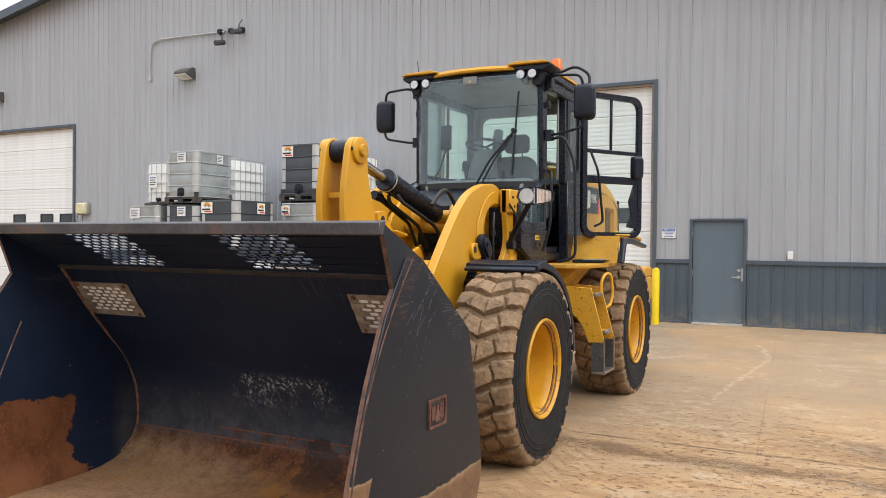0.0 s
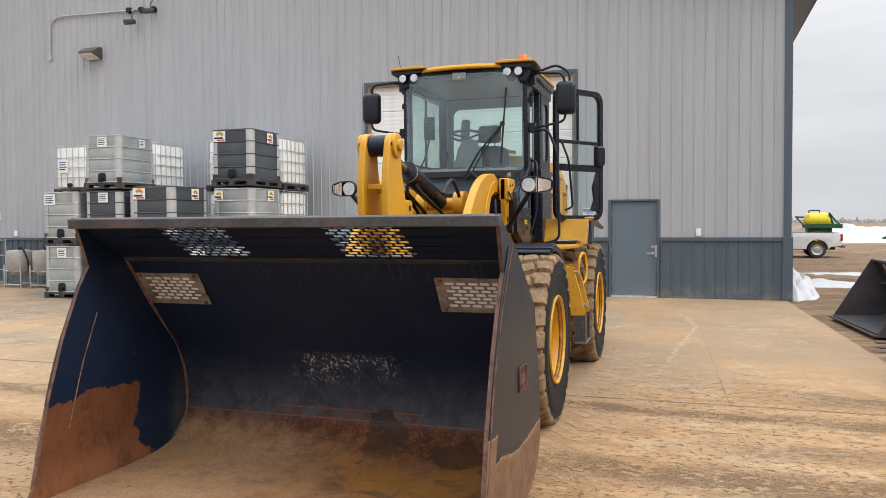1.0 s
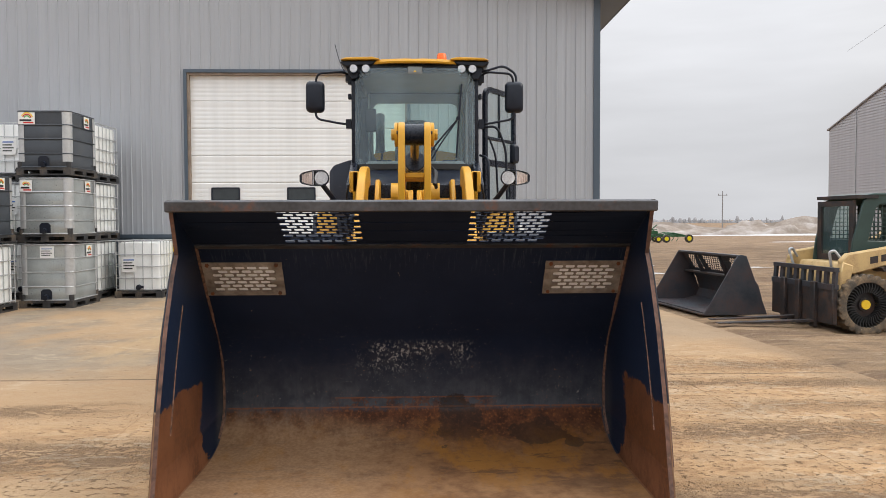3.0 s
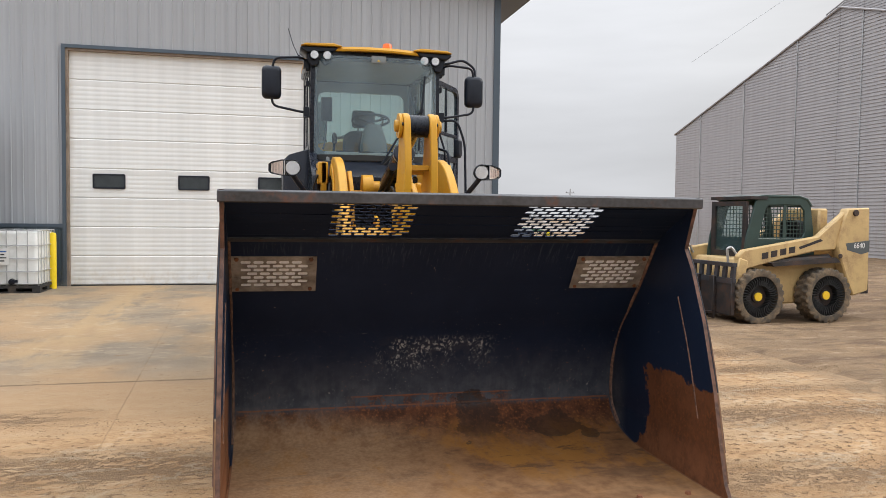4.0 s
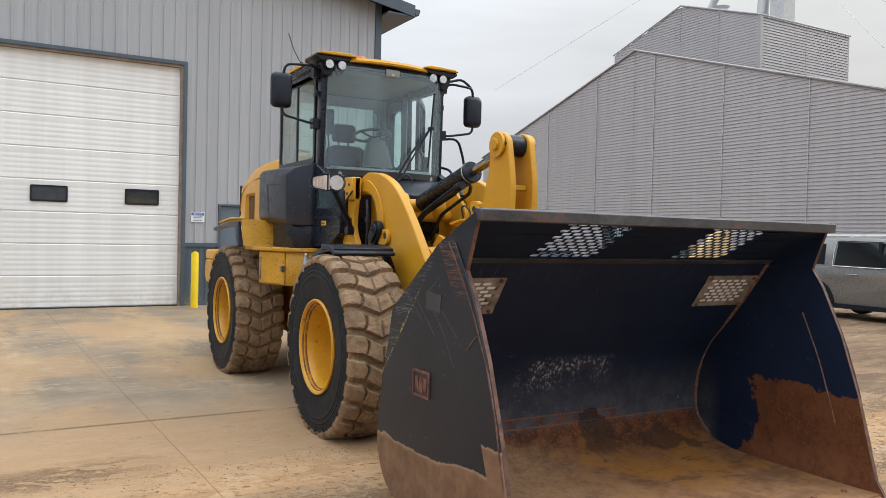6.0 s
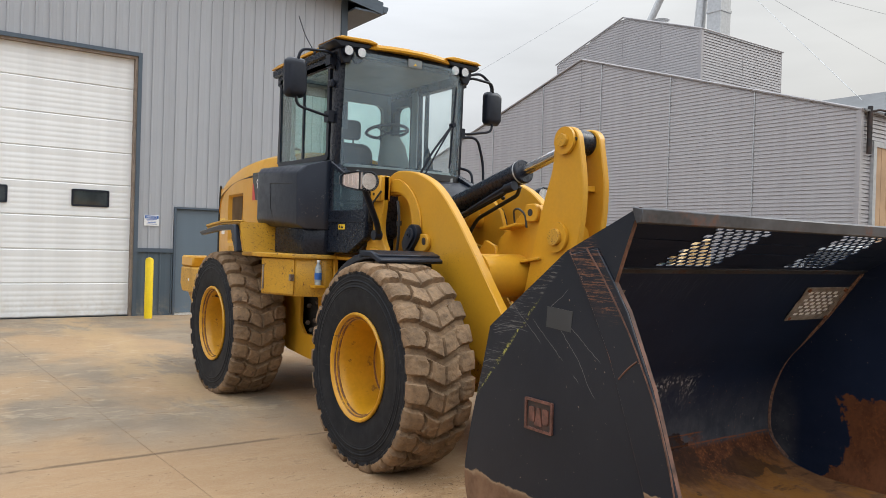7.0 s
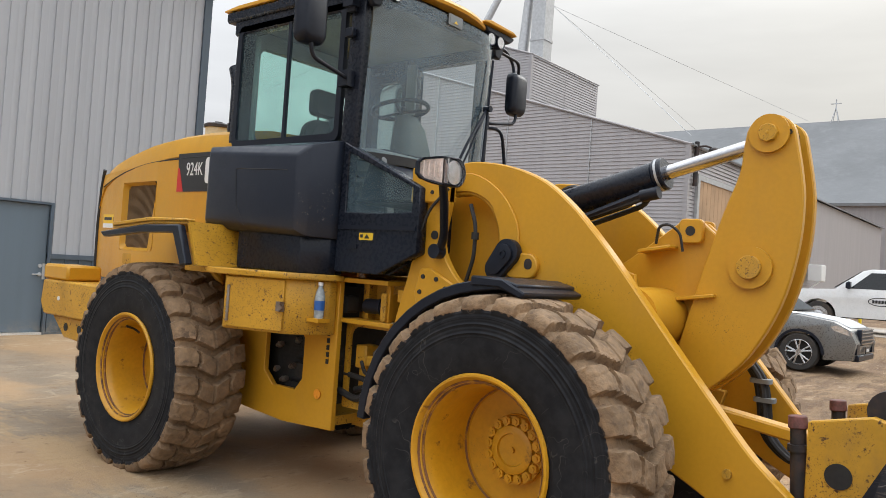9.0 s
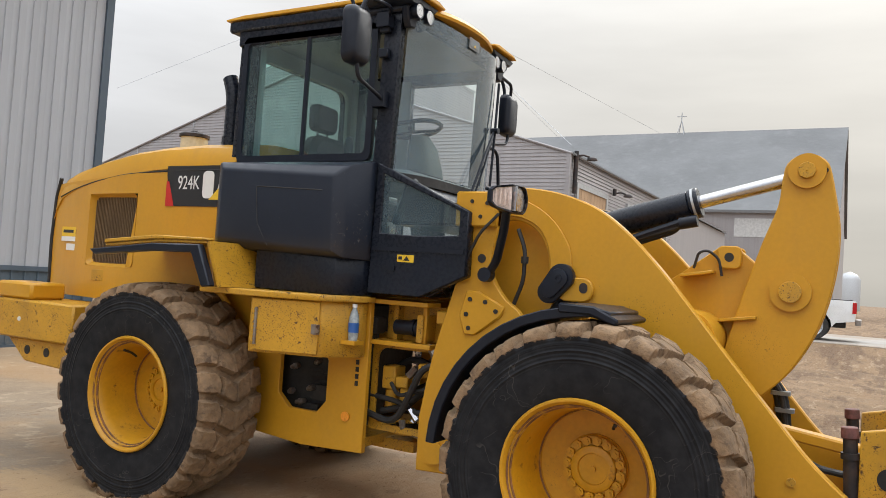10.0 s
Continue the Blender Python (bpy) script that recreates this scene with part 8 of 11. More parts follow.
    # bellcrank: two plates
    front = [(-0.965, 2.26), (-0.995, 2.10), (-1.01, 1.95), (-0.995, 1.72), (-0.93, 1.45), (-0.80, 1.20), (-0.64, 1.03), (-0.52, 0.95)]
    back = [(-0.42, 0.96), (-0.40, 1.05), (-0.46, 1.30), (-0.54, 1.60), (-0.63, 1.90), (-0.70, 2.10), (-0.715, 2.24)]
    cap = [(-0.84 + 0.118 * math.cos(radians(a)), 2.285 + 0.108 * math.sin(radians(a))) for a in range(15, 180, 15)]
    for s in (-1, 1):
        bm = B()
        b_prism(bm, spline(front, 4) + spline(back, 3) + cap, "x", s * 0.075, s * 0.128)
        bevel(bm, 0.007)
        bc = part("bellcrank_plate", bm, YELLOW, LD, "tall yellow bellcrank plate")
        for (y0, z0), r, q in (((-0.84, 2.295), 0.095, 0.046), ((-0.785, 1.632), 0.105, 0.058)):
            bm = B()
            b_lathe(bm, [(0.0, q * 0.9), (0.0, r), (0.022, r), (0.028, r - 0.008), (0.028, q * 0.9)], 32, "x", (s * 0.128 if s > 0 else -0.156, y0, z0), closed=True)
            part("boss", bm, YELLOW, bc)
            bm = B()
            b_cyl(bm, (s * 0.128, y0, z0), (s * 0.182, y0, z0), q, seg=8 if q < 0.05 else 20)
            b_cyl(bm, (s * 0.182, y0, z0), (s * 0.186, y0, z0), 0.007, seg=8)
            bevel(bm, 0.003)
            part("pin_head", bm, YELLOW_WORN, bc)
        bm = B()
        b_cyl(bm, (s * 0.128, -0.93, 2.30), (s * 0.140, -0.93, 2.30), 0.014, seg=8)
        part("grease_cap", bm, DARK_IN, bc)
    bm = B()
    b_cyl(bm, (-0.074, -0.84, 2.295), (0.074, -0.84, 2.295), 0.085, seg=24)
    part("rod_eye", bm, BLACK, LD, "black rod eye bushing")
    bm = B()
    b_cyl(bm, (-0.074, -0.785, 1.632), (0.074, -0.785, 1.632), 0.10, seg=24)
    part("spacer_tube", bm, YELLOW, LD)
    for y0, z0 in ((-0.93, 1.95), (-0.72, 1.93)):
        box_part("spacer_bar", (-0.074, y0, z0), (0.074, y0 + 0.04, z0 + 0.04), YELLOW, LD, 0.004)
    # tilt cylinder
    p_top, p_bot = Vector((0, -0.84, 2.295)), Vector((0, 0.72, 1.86))
    d = (p_bot - p_top).normalized()
    bm = B()
    b_cyl(bm, p_top + d * 0.06, p_top + d * 0.75, 0.040, seg=24)
    part("tilt_rod", bm, CHROME, LD, "chrome tilt cylinder rod")
    bm = B()
    b_cyl(bm, p_top + d * 0.60, p_top + d * 0.66, 0.092, seg=32)
    b_cyl(bm, p_top + d * 0.66, p_top + d * 1.50, 0.085, seg=32)
    bevel(bm, 0.006)
    tc_ = part("tilt_cylinder", bm, BLACK, LD, "black tilt cylinder barrel")
    bm = B()
    b_lathe(bm, [(0.0, 0.0932), (0.014, 0.0932)], 32, "x")
    bmesh.ops.transform(bm, matrix=Matrix.Translation(p_top + d * 0.625) @ d.to_track_quat("X", "Z").to_matrix().to_4x4(), verts=bm.verts)
    part("gland_ring", bm, GALV, tc_)
    bm = B()
    for s in (-1, 1):
        b_cyl(bm, (s * 0.14, 0.72, 1.86), (s * 0.24, 0.72, 1.86), 0.13, seg=28)
    b_cyl(bm, (-0.14, 0.72, 1.86), (0.14, 0.72, 1.86), 0.07, seg=20)
    part("cylinder_anchor", bm, YELLOW, LD)
    up = Vector((0, -d.z, d.y)).normalized() if d.y > 0 else Vector((0, d.z, -d.y)).normalized()
    bm = B()
    for ox, q in ((-0.10, 0.70), (-0.06, 0.78), (0.07, 0.76)):
        a0 = p_top + d * (q - 0.05) + Vector((ox * 0.7, 0, -0.085))
        a1 = p_top + d * (q + 0.0) + Vector((ox, 0, -0.13))
        a2 = p_top + d * (q + 0.55) + Vector((ox * 1.3, 0, -0.16))
        a3 = p_top + d * (q + 0.75) + Vector((ox * 1.6, 0, -0.30))
        b_tube(bm, [a0, a1, a2, a3], 0.016, 8, 0.06)
        part("hydraulic_hose", bm, RUBBER, LD)
        bm = B()
    b_tube(bm, [(0.18, 0.20, 1.95), (0.20, 0.30, 2.06), (0.19, 0.46, 2.10), (0.20, 0.60, 1.98), (0.22, 0.70, 1.8)], 0.018, 8, 0.1)
    part("hydraulic_hose", bm, RUBBER, LD)
    bm = B()
    b_tube(bm, [(-0.08, -0.26, 1.74), (-0.12, -0.29, 1.83), (-0.12, -0.34, 1.845), (-0.10, -0.40, 1.80), (-0.10, -0.42, 1.70)], 0.008, 6, 0.03)
    part("hydraulic_hose", bm, RUBBER, LD)
    bm = B()
    b_tube(bm, [(-0.10, -0.22, 2.02), (-0.11, 0.02, 1.93), (-0.12, 0.25, 1.84)], 0.022, 8)
    b_cyl(bm, (-0.10, -0.27, 2.015), (-0.10, -0.17, 1.995), 0.036, seg=12)
    part("steel_line", bm, PLASTIC, LD)
    # lower link and coupler
    bm = B()
    b_prism(bm, [(-0.38, 1.06), (-0.52, 1.06), (-0.56, 0.920), (-1.28, 0.828), (-1.35, 0.79), (-1.28, 0.765), (-0.40, 0.875)], "x", -0.055, 0.055)
    bevel(bm, 0.01)
    part("tilt_link", bm, YELLOW, LD)
    for s in (-1, 1):
        bm = B()
        loop = [(-1.15, 0.97), (-1.40, 1.03), (-1.56, 0.99), (-1.51, 0.80), (-1.42, 0.52), (-1.40, 0.30), (-1.30, 0.24), (-1.20, 0.34), (-1.15, 0.62)]
        b_prism(bm, loop, "x", s * 0.36, s * 0.41)
        bevel(bm, 0.006)
        cp = part("coupler_plate", bm, YELLOW_WORN, LD)
        bm = B()
        b_cyl(bm, (s * 0.41, -1.28, 0.76), (s * 0.414, -1.28, 0.76), 0.055, seg=22)
        part("coupler_hole", bm, DARK_IN, cp)
        bm = B()
        b_cyl(bm, (s * 0.38, -1.105, 0.93), (s * 0.38, -1.125, 0.58), 0.033, 0.036, seg=18)
        b_cyl(bm, (s * 0.38, -1.107, 0.86), (s * 0.38, -1.109, 0.83), 0.043, seg=18)
        pn = part("coupler_pin", bm, IRON, cp)
        bm = B()
        b_cyl(bm, (s * 0.38, -1.105, 0.93), (s * 0.38, -1.10, 0.985), 0.042, 0.039, seg=18)
        bevel(bm, 0.004)
        part("pin_cap", bm, PIN_RED, pn, "faded red pin cap")
        bm = B()
        b_cyl(bm, (s * 0.2, -1.45, 1.05), (s * 0.34, -1.45, 1.05), 0.09, seg=18)
        part("pin_boss", bm, IRON, cp)
    bm = B()
    b_box(bm, (-0.36, -1.40, 0.86), (0.36, -1.30, 0.96))
    part("coupler_bar", bm, YELLOW_WORN, LD)
    bm = B()
    b_box(bm, (-0.36, -1.38, 0.27), (0.36, -1.28, 0.36))
    part("coupler_bar", bm, YELLOW_WORN, LD)
    # hoses taped together along the far arm
    for ox, oy in ((0.375, 0.0), (0.345, -0.035), (0.37, -0.05)):
        bm = B()
        b_tube(bm, [(ox, -0.40 + oy, 1.25), (ox, -0.58 + oy, 1.17), (ox, -0.69 + oy, 1.04), (ox, -0.715 + oy, 0.90), (ox, -0.73 + oy, 0.74), (ox, -0.86 + oy, 0.62), (ox, -1.10 + oy, 0.60)], 0.017, 8, 0.10)
        part("coupler_hose", bm, RUBBER, LD)
    for z in (1.03, 0.93, 0.78):
        bm = B()
        b_prism(bm, rrect(0.322, -0.80 if z < 1 else -0.775, 0.398, -0.69 if z < 1 else -0.665, 0.02), "z", z - 0.012, z + 0.012)
        part("hose_wrap", bm, GREY_TRIM, LD)


build_wheels()
build_axles_frames()
build_hood()
build_fenders()
build_cab()
build_linkage()
build_papers()


# ---------- the bucket ----------
def slot_rows(bm, place, u0, u1, rows, fields):
    """Strips of sheet from u0 to u1; rows: (v0, v1, kind). A strip of kind k >= 0 carries slots in the fields, staggered by row.
    place(u, v) gives the point. fields: (start, count, pitch, lean)."""
    def quad(a, b, c, d):
        bm.faces.new([bm.verts.new(place(*p)) for p in (a, b, c, d)])
    for v0, v1, kind in rows:
        if kind < 0:
            quad((u0, v0), (u1, v0), (u1, v1), (u0, v1))
            continue
        cur = u0
        for st, count, pitch, lean in fields:
            a = st + lean * kind + (pitch / 2 if kind % 2 else 0)
            quad((cur, v0), (a, v0), (a, v1), (cur, v1))
            for k in range(count):
                p0, p1 = a + k * pitch, a + (k + 1) * pitch
                mv, hw, hh, hc = (v0 + v1) / 2, pitch * 0.425, (v1 - v0) * 0.415, pitch * 0.09
                c = (p0 + p1) / 2
                inner = [(c - hw + hc, mv - hh), (c + hw - hc, mv - hh), (c + hw, mv), (c + hw - hc, mv + hh), (c - hw + hc, mv + hh), (c - hw, mv)]
                outer = [(p0, v0), (p1, v0), (p1, mv), (p1, v1), (p0, v1), (p0, mv)]
                vi, vo = [bm.verts.new(place(*q)) for q in inner], [bm.verts.new(place(*q)) for q in outer]
                for i in range(6):
                    j = (i + 1) % 6
                    bm.faces.new((vo[i], vo[j], vi[j], vi[i]))
            cur = a + count * pitch
        quad((cur, v0), (u1, v0), (u1, v1), (cur, v1))


def thick(bm, t):
    """Give an open sheet thickness: a copy set off along its normals, closed round the free edges."""
    bmesh.ops.remove_doubles(bm, verts=bm.verts, dist=0.0004)
    bmesh.ops.recalc_face_normals(bm, faces=bm.faces)
    bm.normal_update()
    faces, rim = bm.faces[:], [e for e in bm.edges if len(e.link_faces) == 1]
    twin = {v: bm.verts.new(v.co - v.normal * t) for v in bm.verts[:]}
    for f in faces:
        bm.faces.new([twin[v] for v in reversed(f.verts)])
    for e in rim:
        a, b = e.verts
        bm.faces.new((a, b, twin[b], twin[a]))


def build_bucket():
    HW = 1.362
    prof = spline([(-2.98, 0.022), (-2.5, 0.018), (-2.0, 0.02), (-1.78, 0.045), (-1.62, 0.10), (-1.50, 0.22), (-1.462, 0.36), (-1.49, 0.58), (-1.59, 0.80), (-1.72, 0.96)], 3) + [(-1.89, 1.155)]
    up = [(-1.89, 1.155), (-2.02, 1.335), (-2.125, 1.455)]
    # shell: floor and back, with two screened openings high in the back
    bm = B()
    for (y0, z0), (y1, z1) in zip(prof, prof[1:]):
        bm.faces.new([bm.verts.new(p) for p in ((-HW, y0, z0), (HW, y0, z0), (HW, y1, z1), (-HW, y1, z1))])
    (y0, z0), (y1, z1), (y2, z2) = up
    for xa, xb in ((-HW, -1.335), (-0.885, 0.885), (1.335, HW)):
        bm.faces.new([bm.verts.new(p) for p in ((xa, y0, z0), (xb, y0, z0), (xb, y1, z1), (xa, y1, z1))])
    xs = [-HW, -1.335, -0.885, 0.885, 1.335, HW]
    for xa, xb in zip(xs, xs[1:]):
        bm.faces.new([bm.verts.new(p) for p in ((xa, y1, z1), (xb, y1, z1), (xb, y2, z2), (xa, y2, z2))])
    thick(bm, 0.02)
    shell = part("bucket", bm, BUCKET_IN, LD, "black-blue bucket, rusted and dusty inside", sharp=25)
    # spill guard with two slotted fields
    f0, f1 = Vector((-2.128, 1.462)), Vector((-2.575, 1.695))
    bm = B()
    def guard(u, v):
        p = f0.lerp(f1, v)
        return (u, p.x, p.y)
    nr = 11
    rows = [(0.0, 0.10, -1)] + [(0.10 + 0.075 * k, 0.10 + 0.075 * (k + 1), k) for k in range(nr)] + [(0.10 + 0.075 * nr, 1.0, -1)]
    slot_rows(bm, guard, -HW, HW, rows, [(-0.80, 6, 0.0755, 0.0), (0.32, 6, 0.0755, 0.0)])
    thick(bm, 0.004)
    part("spill_guard", bm, BUCKET_IN, shell, "slotted spill guard")
    bm = B()
    b_prism(bm, [(-2.545, 1.735), (-2.605, 1.725), (-2.60, 1.668), (-2.57, 1.664)], "x", -1.395, 1.395)
    bevel(bm, 0.004)
    part("guard_lip", bm, BUCKET_LIP, shell, "worn grey steel lip")
    bm = B()
    b_prism(bm, [(-2.09, 1.430), (-2.155, 1.462), (-2.14, 1.488), (-2.08, 1.455)], "x", -HW, HW)
    part("fold_bar", bm, BUCKET_LIP, shell)
    # screen plates over the openings
    for s in (-1, 1):
        d = Vector((up[1][0] - up[0][0], up[1][1] - up[0][1]))
        nrm = Vector((-d.y, d.x)).normalized()
        if nrm.x > 0:
            nrm = -nrm
        base = Vector(up[0]) - d * 0.10 + nrm * 0.008
        bm = B()
        def scr(u, v, base=base, d=d):
            p = base + d * (1.22 * v)
            return (u, p.x, p.y)
        ns = 7
        rws = [(0.0, 0.12, -1)] + [(0.12 + 0.109 * k, 0.12 + 0.109 * (k + 1), k) for k in range(ns)] + [(0.12 + 0.109 * ns, 1.0, -1)]
        xa, xb = (0.845, 1.352) if s > 0 else (-1.352, -0.845)
        slot_rows(bm, scr, xa, xb, rws, [(xa + 0.05, 5, 0.075, 0.0)])
        thick(bm, 0.005)
        part("screen_plate", bm, SCREEN, shell, "grey perforated screen plate bolted over a cut-out")
        bm = B()
        pb = [base - nrm * 0.0065 + d * 0.10, base - nrm * 0.0065 + d * 1.14]
        bm.faces.new([bm.verts.new((u, p.x, p.y)) for u, p in ((xa + 0.02, pb[0]), (xb - 0.02, pb[0]), (xb - 0.02, pb[1]), (xa + 0.02, pb[1]))])
        thick(bm, 0.003)
        part("backing_sheet", bm, SCREEN_BACK, shell, "pale sheet behind the slots")
        for u in (xa + 0.035, xb - 0.035):
            for v in (0.07, 0.93):
                bm = B()
                p = base + d * (1.22 * v)
                q = p + nrm * 0.012
                b_cyl(bm, (u, p.x, p.y), (u, q.x, q.y), 0.014, 0.012, seg=6)
                part("plate_bolt", bm, RUST, shell)
    # side plates: outline with a doubled front strip
    back = [(-1.632, 1.150), (-1.58, 0.94), (-1.512, 0.69), (-1.462, 0.46), (-1.455, 0.34), (-1.487, 0.22), (-1.56, 0.115), (-1.68, 0.05), (-1.90, 0.0)]
    front = [(-2.96, 0.0), (-3.0, 0.03), (-2.94, 0.12), (-2.89, 0.30), (-2.81, 0.62), (-2.68, 1.0), (-2.54, 1.30), (-2.46, 1.42), (-2.50, 1.53)]
    for s in (-1, 1):
        bm = B()
        a, b = s * 1.363, s * 1.386
        pts = [(-2.577, 1.732), (-2.17, 1.545), (-1.66, 1.172)] + spline(back, 3) + front
        b_prism(bm, pts, "x", a, b)
        for f in bm.faces:
            c = f.calc_center_median()
            inside = abs(c.x) < 1.3635
            f.material_index = 0 if inside else 2 if abs(c.x) < 1.3855 and c.y < -2.3 else 1
        sd = part("side_plate", bm, (BUCKET_IN, BUCKET_SIDE, EDGE_RUST), shell, "scratched bucket side plate", sharp=25)
        bm = B()
        strip = [(-2.36, 1.56), (-2.462, 1.42), (-2.541, 1.298), (-2.681, 0.998), (-2.811, 0.62), (-2.891, 0.30), (-2.941, 0.12), (-2.77, 0.06), (-2.72, 0.40), (-2.585, 0.76), (-2.45, 1.10), (-2.28, 1.41), (-2.20, 1.53)]
        b_prism(bm, strip, "x", s * 1.386, s * 1.396)
        bevel(bm, 0.003)
        part("wear_strip", bm, BUCKET_SIDE, sd)
        bm = B()
        weld = [(-2.19, 1.54), (-2.28, 1.41), (-2.45, 1.10), (-2.585, 0.76), (-2.72, 0.40), (-2.765, 0.12)]
        b_tube(bm, [(s * 1.388, y, z) for y, z in weld], 0.004, 5, 0.1)
        if s < 0:
            b_tube(bm, [(s * 1.397, -2.506, 1.019), (s * 1.397, -2.55, 1.068), (s * 1.397, -2.60, 1.105)], 0.004, 5)
        b_tube(bm, [(s * 1.396, y, z) for y, z in ((-2.30, 1.558), (-2.385, 1.46), (-2.468, 1.345), (-2.565, 1.20), (-2.692, 0.96), (-2.775, 0.72), (-2.892, 0.28))], 0.005, 5, 0.1)
        part("weld_bead", bm, EDGE_RUST, sd)
        bm = B()
        b_tube(bm, [(s * 1.36, y, z) for y, z in spline([(-2.12, 1.45), (-1.90, 1.15), (-1.73, 0.95), (-1.60, 0.80), (-1.51, 0.58), (-1.485, 0.36), (-1.52, 0.22), (-1.64, 0.11)], 2)], 0.013, 6, 0.05)
        b_tube(bm, [(s * 1.362, y, z) for y, z in ((-2.40, 1.12), (-2.54, 0.80), (-2.66, 0.42))], 0.005, 5, 0.1)
        part("inner_weld", bm, mat("welded_seam", (0.155, 0.085, 0.058), 0.75, 0.0, var=0.4, scale=40) if s < 0 else bpy.data.materials["welded_seam"], sd)
        # cast badge: raised border and plain marks
        bm = B()
        o = s * 1.3865
        yc, zc = -2.02, 0.77
        b_ring(bm, rrect(yc - 0.095, zc - 0.075, yc + 0.095, zc + 0.075, 0.008), rrect(yc - 0.082, zc - 0.062, yc + 0.082, zc + 0.062, 0.006), "x", o, o + s * 0.010)
        for dy in (-0.046, 0.046):
            b_prism(bm, rrect(yc + dy - 0.020, zc - 0.034, yc + dy + 0.020, zc + 0.036, 0.010), "x", o, o + s * 0.008)
        b_prism(bm, [(yc - 0.026, zc - 0.048), (yc + 0.026, zc - 0.048), (yc + 0.008, zc + 0.036), (yc - 0.008, zc + 0.036)], "x", o, o + s * 0.009)
        part("cast_badge", bm, mat("rusty_badge", (0.115, 0.050, 0.036), 0.7, var=0.45, scale=24) if s < 0 else bpy.data.materials["rusty_badge"], sd, "rusty cast maker badge")
        bm = B()
        b_box(bm, (min(o, o + s * 0.002), yc - 0.09, zc - 0.07), (max(o, o + s * 0.002), yc + 0.09, zc + 0.07))
        part("badge_ground", bm, IRON, sd)
        if s < 0:
            bm = B()
            b_prism(bm, [(-2.05, 1.19), (-2.21, 1.18), (-2.22, 1.275), (-2.055, 1.285)], "x", o, o + s * 0.002)
            part("tape_patch", bm, GREY_TAPE, sd, "square of grey tape")
    # bolt-on cutting edge
    bm = B()
    b_prism(bm, [(-3.03, 0.004), (-2.72, 0.004), (-2.72, 0.034), (-2.78, 0.040), (-2.98, 0.034)], "x", -1.36, 1.36)
    bevel(bm, 0.004)
    part("cutting_edge", bm, BUCKET_IN, shell)
    for k in range(9):
        bm = B()
        x = -1.2 + 0.3 * k
        b_cyl(bm, (x, -2.84, 0.036), (x, -2.84, 0.055), 0.022, 0.016, seg=6)
        part("edge_bolt", bm, RUST, shell)
    # back: ribs and hinge ears towards the loader
    for x in (-0.46, 0.46, -0.30, 0.30):
        bm = B()
        b_prism(bm, [(-1.425, 0.25), (-1.445, 0.60), (-1.555, 0.84), (-1.70, 1.02), (-1.66, 1.06), (-1.46, 0.86), (-1.36, 0.66), (-1.36, 0.25)], "x", x - 0.015, x + 0.015)
        part("hinge_rib", bm, BUCKET_SIDE, shell)


build_bucket()


# ---------- stacked tanks ----------
def tank_pallet(parent):
    bm = B()
    b_box(bm, (-0.50, -0.60, 0.09), (0.50, 0.60, 0.135))
    for x in (-0.43, 0.0, 0.43):
        for y in (-0.52, 0.0, 0.52):
            b_box(bm, (x - 0.07, y - 0.08, 0.025), (x + 0.07, y + 0.08, 0.09))
        b_box(bm, (x - 0.07, -0.60, 0.0), (x + 0.07, 0.60, 0.025))
    for y in (-0.52, 0.52):
        b_box(bm, (-0.36, y - 0.07, 0.0), (-0.07, y + 0.07, 0.025))
        b_box(bm, (0.07, y - 0.07, 0.0), (0.36, y + 0.07, 0.025))
    return part("pallet", bm, PALLET, parent)


def label_sheet(parent, u, v, w, h, face, style):
    """A printed label on the front (face y) or the right side (face x); marks are plain shapes."""
    def slab(u0, v0, u1, v1, lift, m, nm):
        bm = B()
        if face == "y":
            b_box(bm, (u0, -0.592 - lift - 0.002, v0), (u1, -0.592 - lift, v1))
        else:
            b_box(bm, (0.492 + lift, u0, v0), (0.492 + lift + 0.002, u1, v1))
        return part(nm, bm, m, parent if nm == "paper_label" else lab)
    lab = None
    lab = slab(u, v, u + w, v + h, 0.002, DECAL_W, "paper_label")
    if style == "arc":
        # arched stripes over dark bars
        for k, m in enumerate((DECAL_Y, DECAL_R, DECAL_G)):
            bm = B()
            r0 = w * (0.40 - 0.085 * k)
            c = (u + w * 0.52, v + h * 0.42)
            o = [(c[0] + r0 * math.cos(radians(a)), c[1] + r0 * 1.05 * math.sin(radians(a))) for a in range(20, 151, 13)]
            i = [(c[0] + (r0 - w * 0.07) * math.cos(radians(a)), c[1] + (r0 - w * 0.07) * 1.05 * math.sin(radians(a))) for a in range(20, 151, 13)]
            loop = o + i[::-1]
            b_prism(bm, loop, face, -0.5965 if face == "y" else 0.4965, -0.5945 if face == "y" else 0.4985)
            part("label_arc", bm, m, lab)
        slab(u + w * 0.08, v + h * 0.26, u + w * 0.80, v + h * 0.42, 0.005, DECAL_K, "label_bar")
        slab(u + w * 0.30, v + h * 0.08, u + w * 0.92, v + h * 0.20, 0.005, DECAL_R, "label_bar")
    else:
        for k in range(4):
            slab(u + w * 0.1, v + h * (0.75 - 0.18 * k), u + w * (0.85 - 0.12 * (k % 2)), v + h * (0.82 - 0.18 * k), 0.005, DECAL_K if k else DECAL_B, "label_bar")


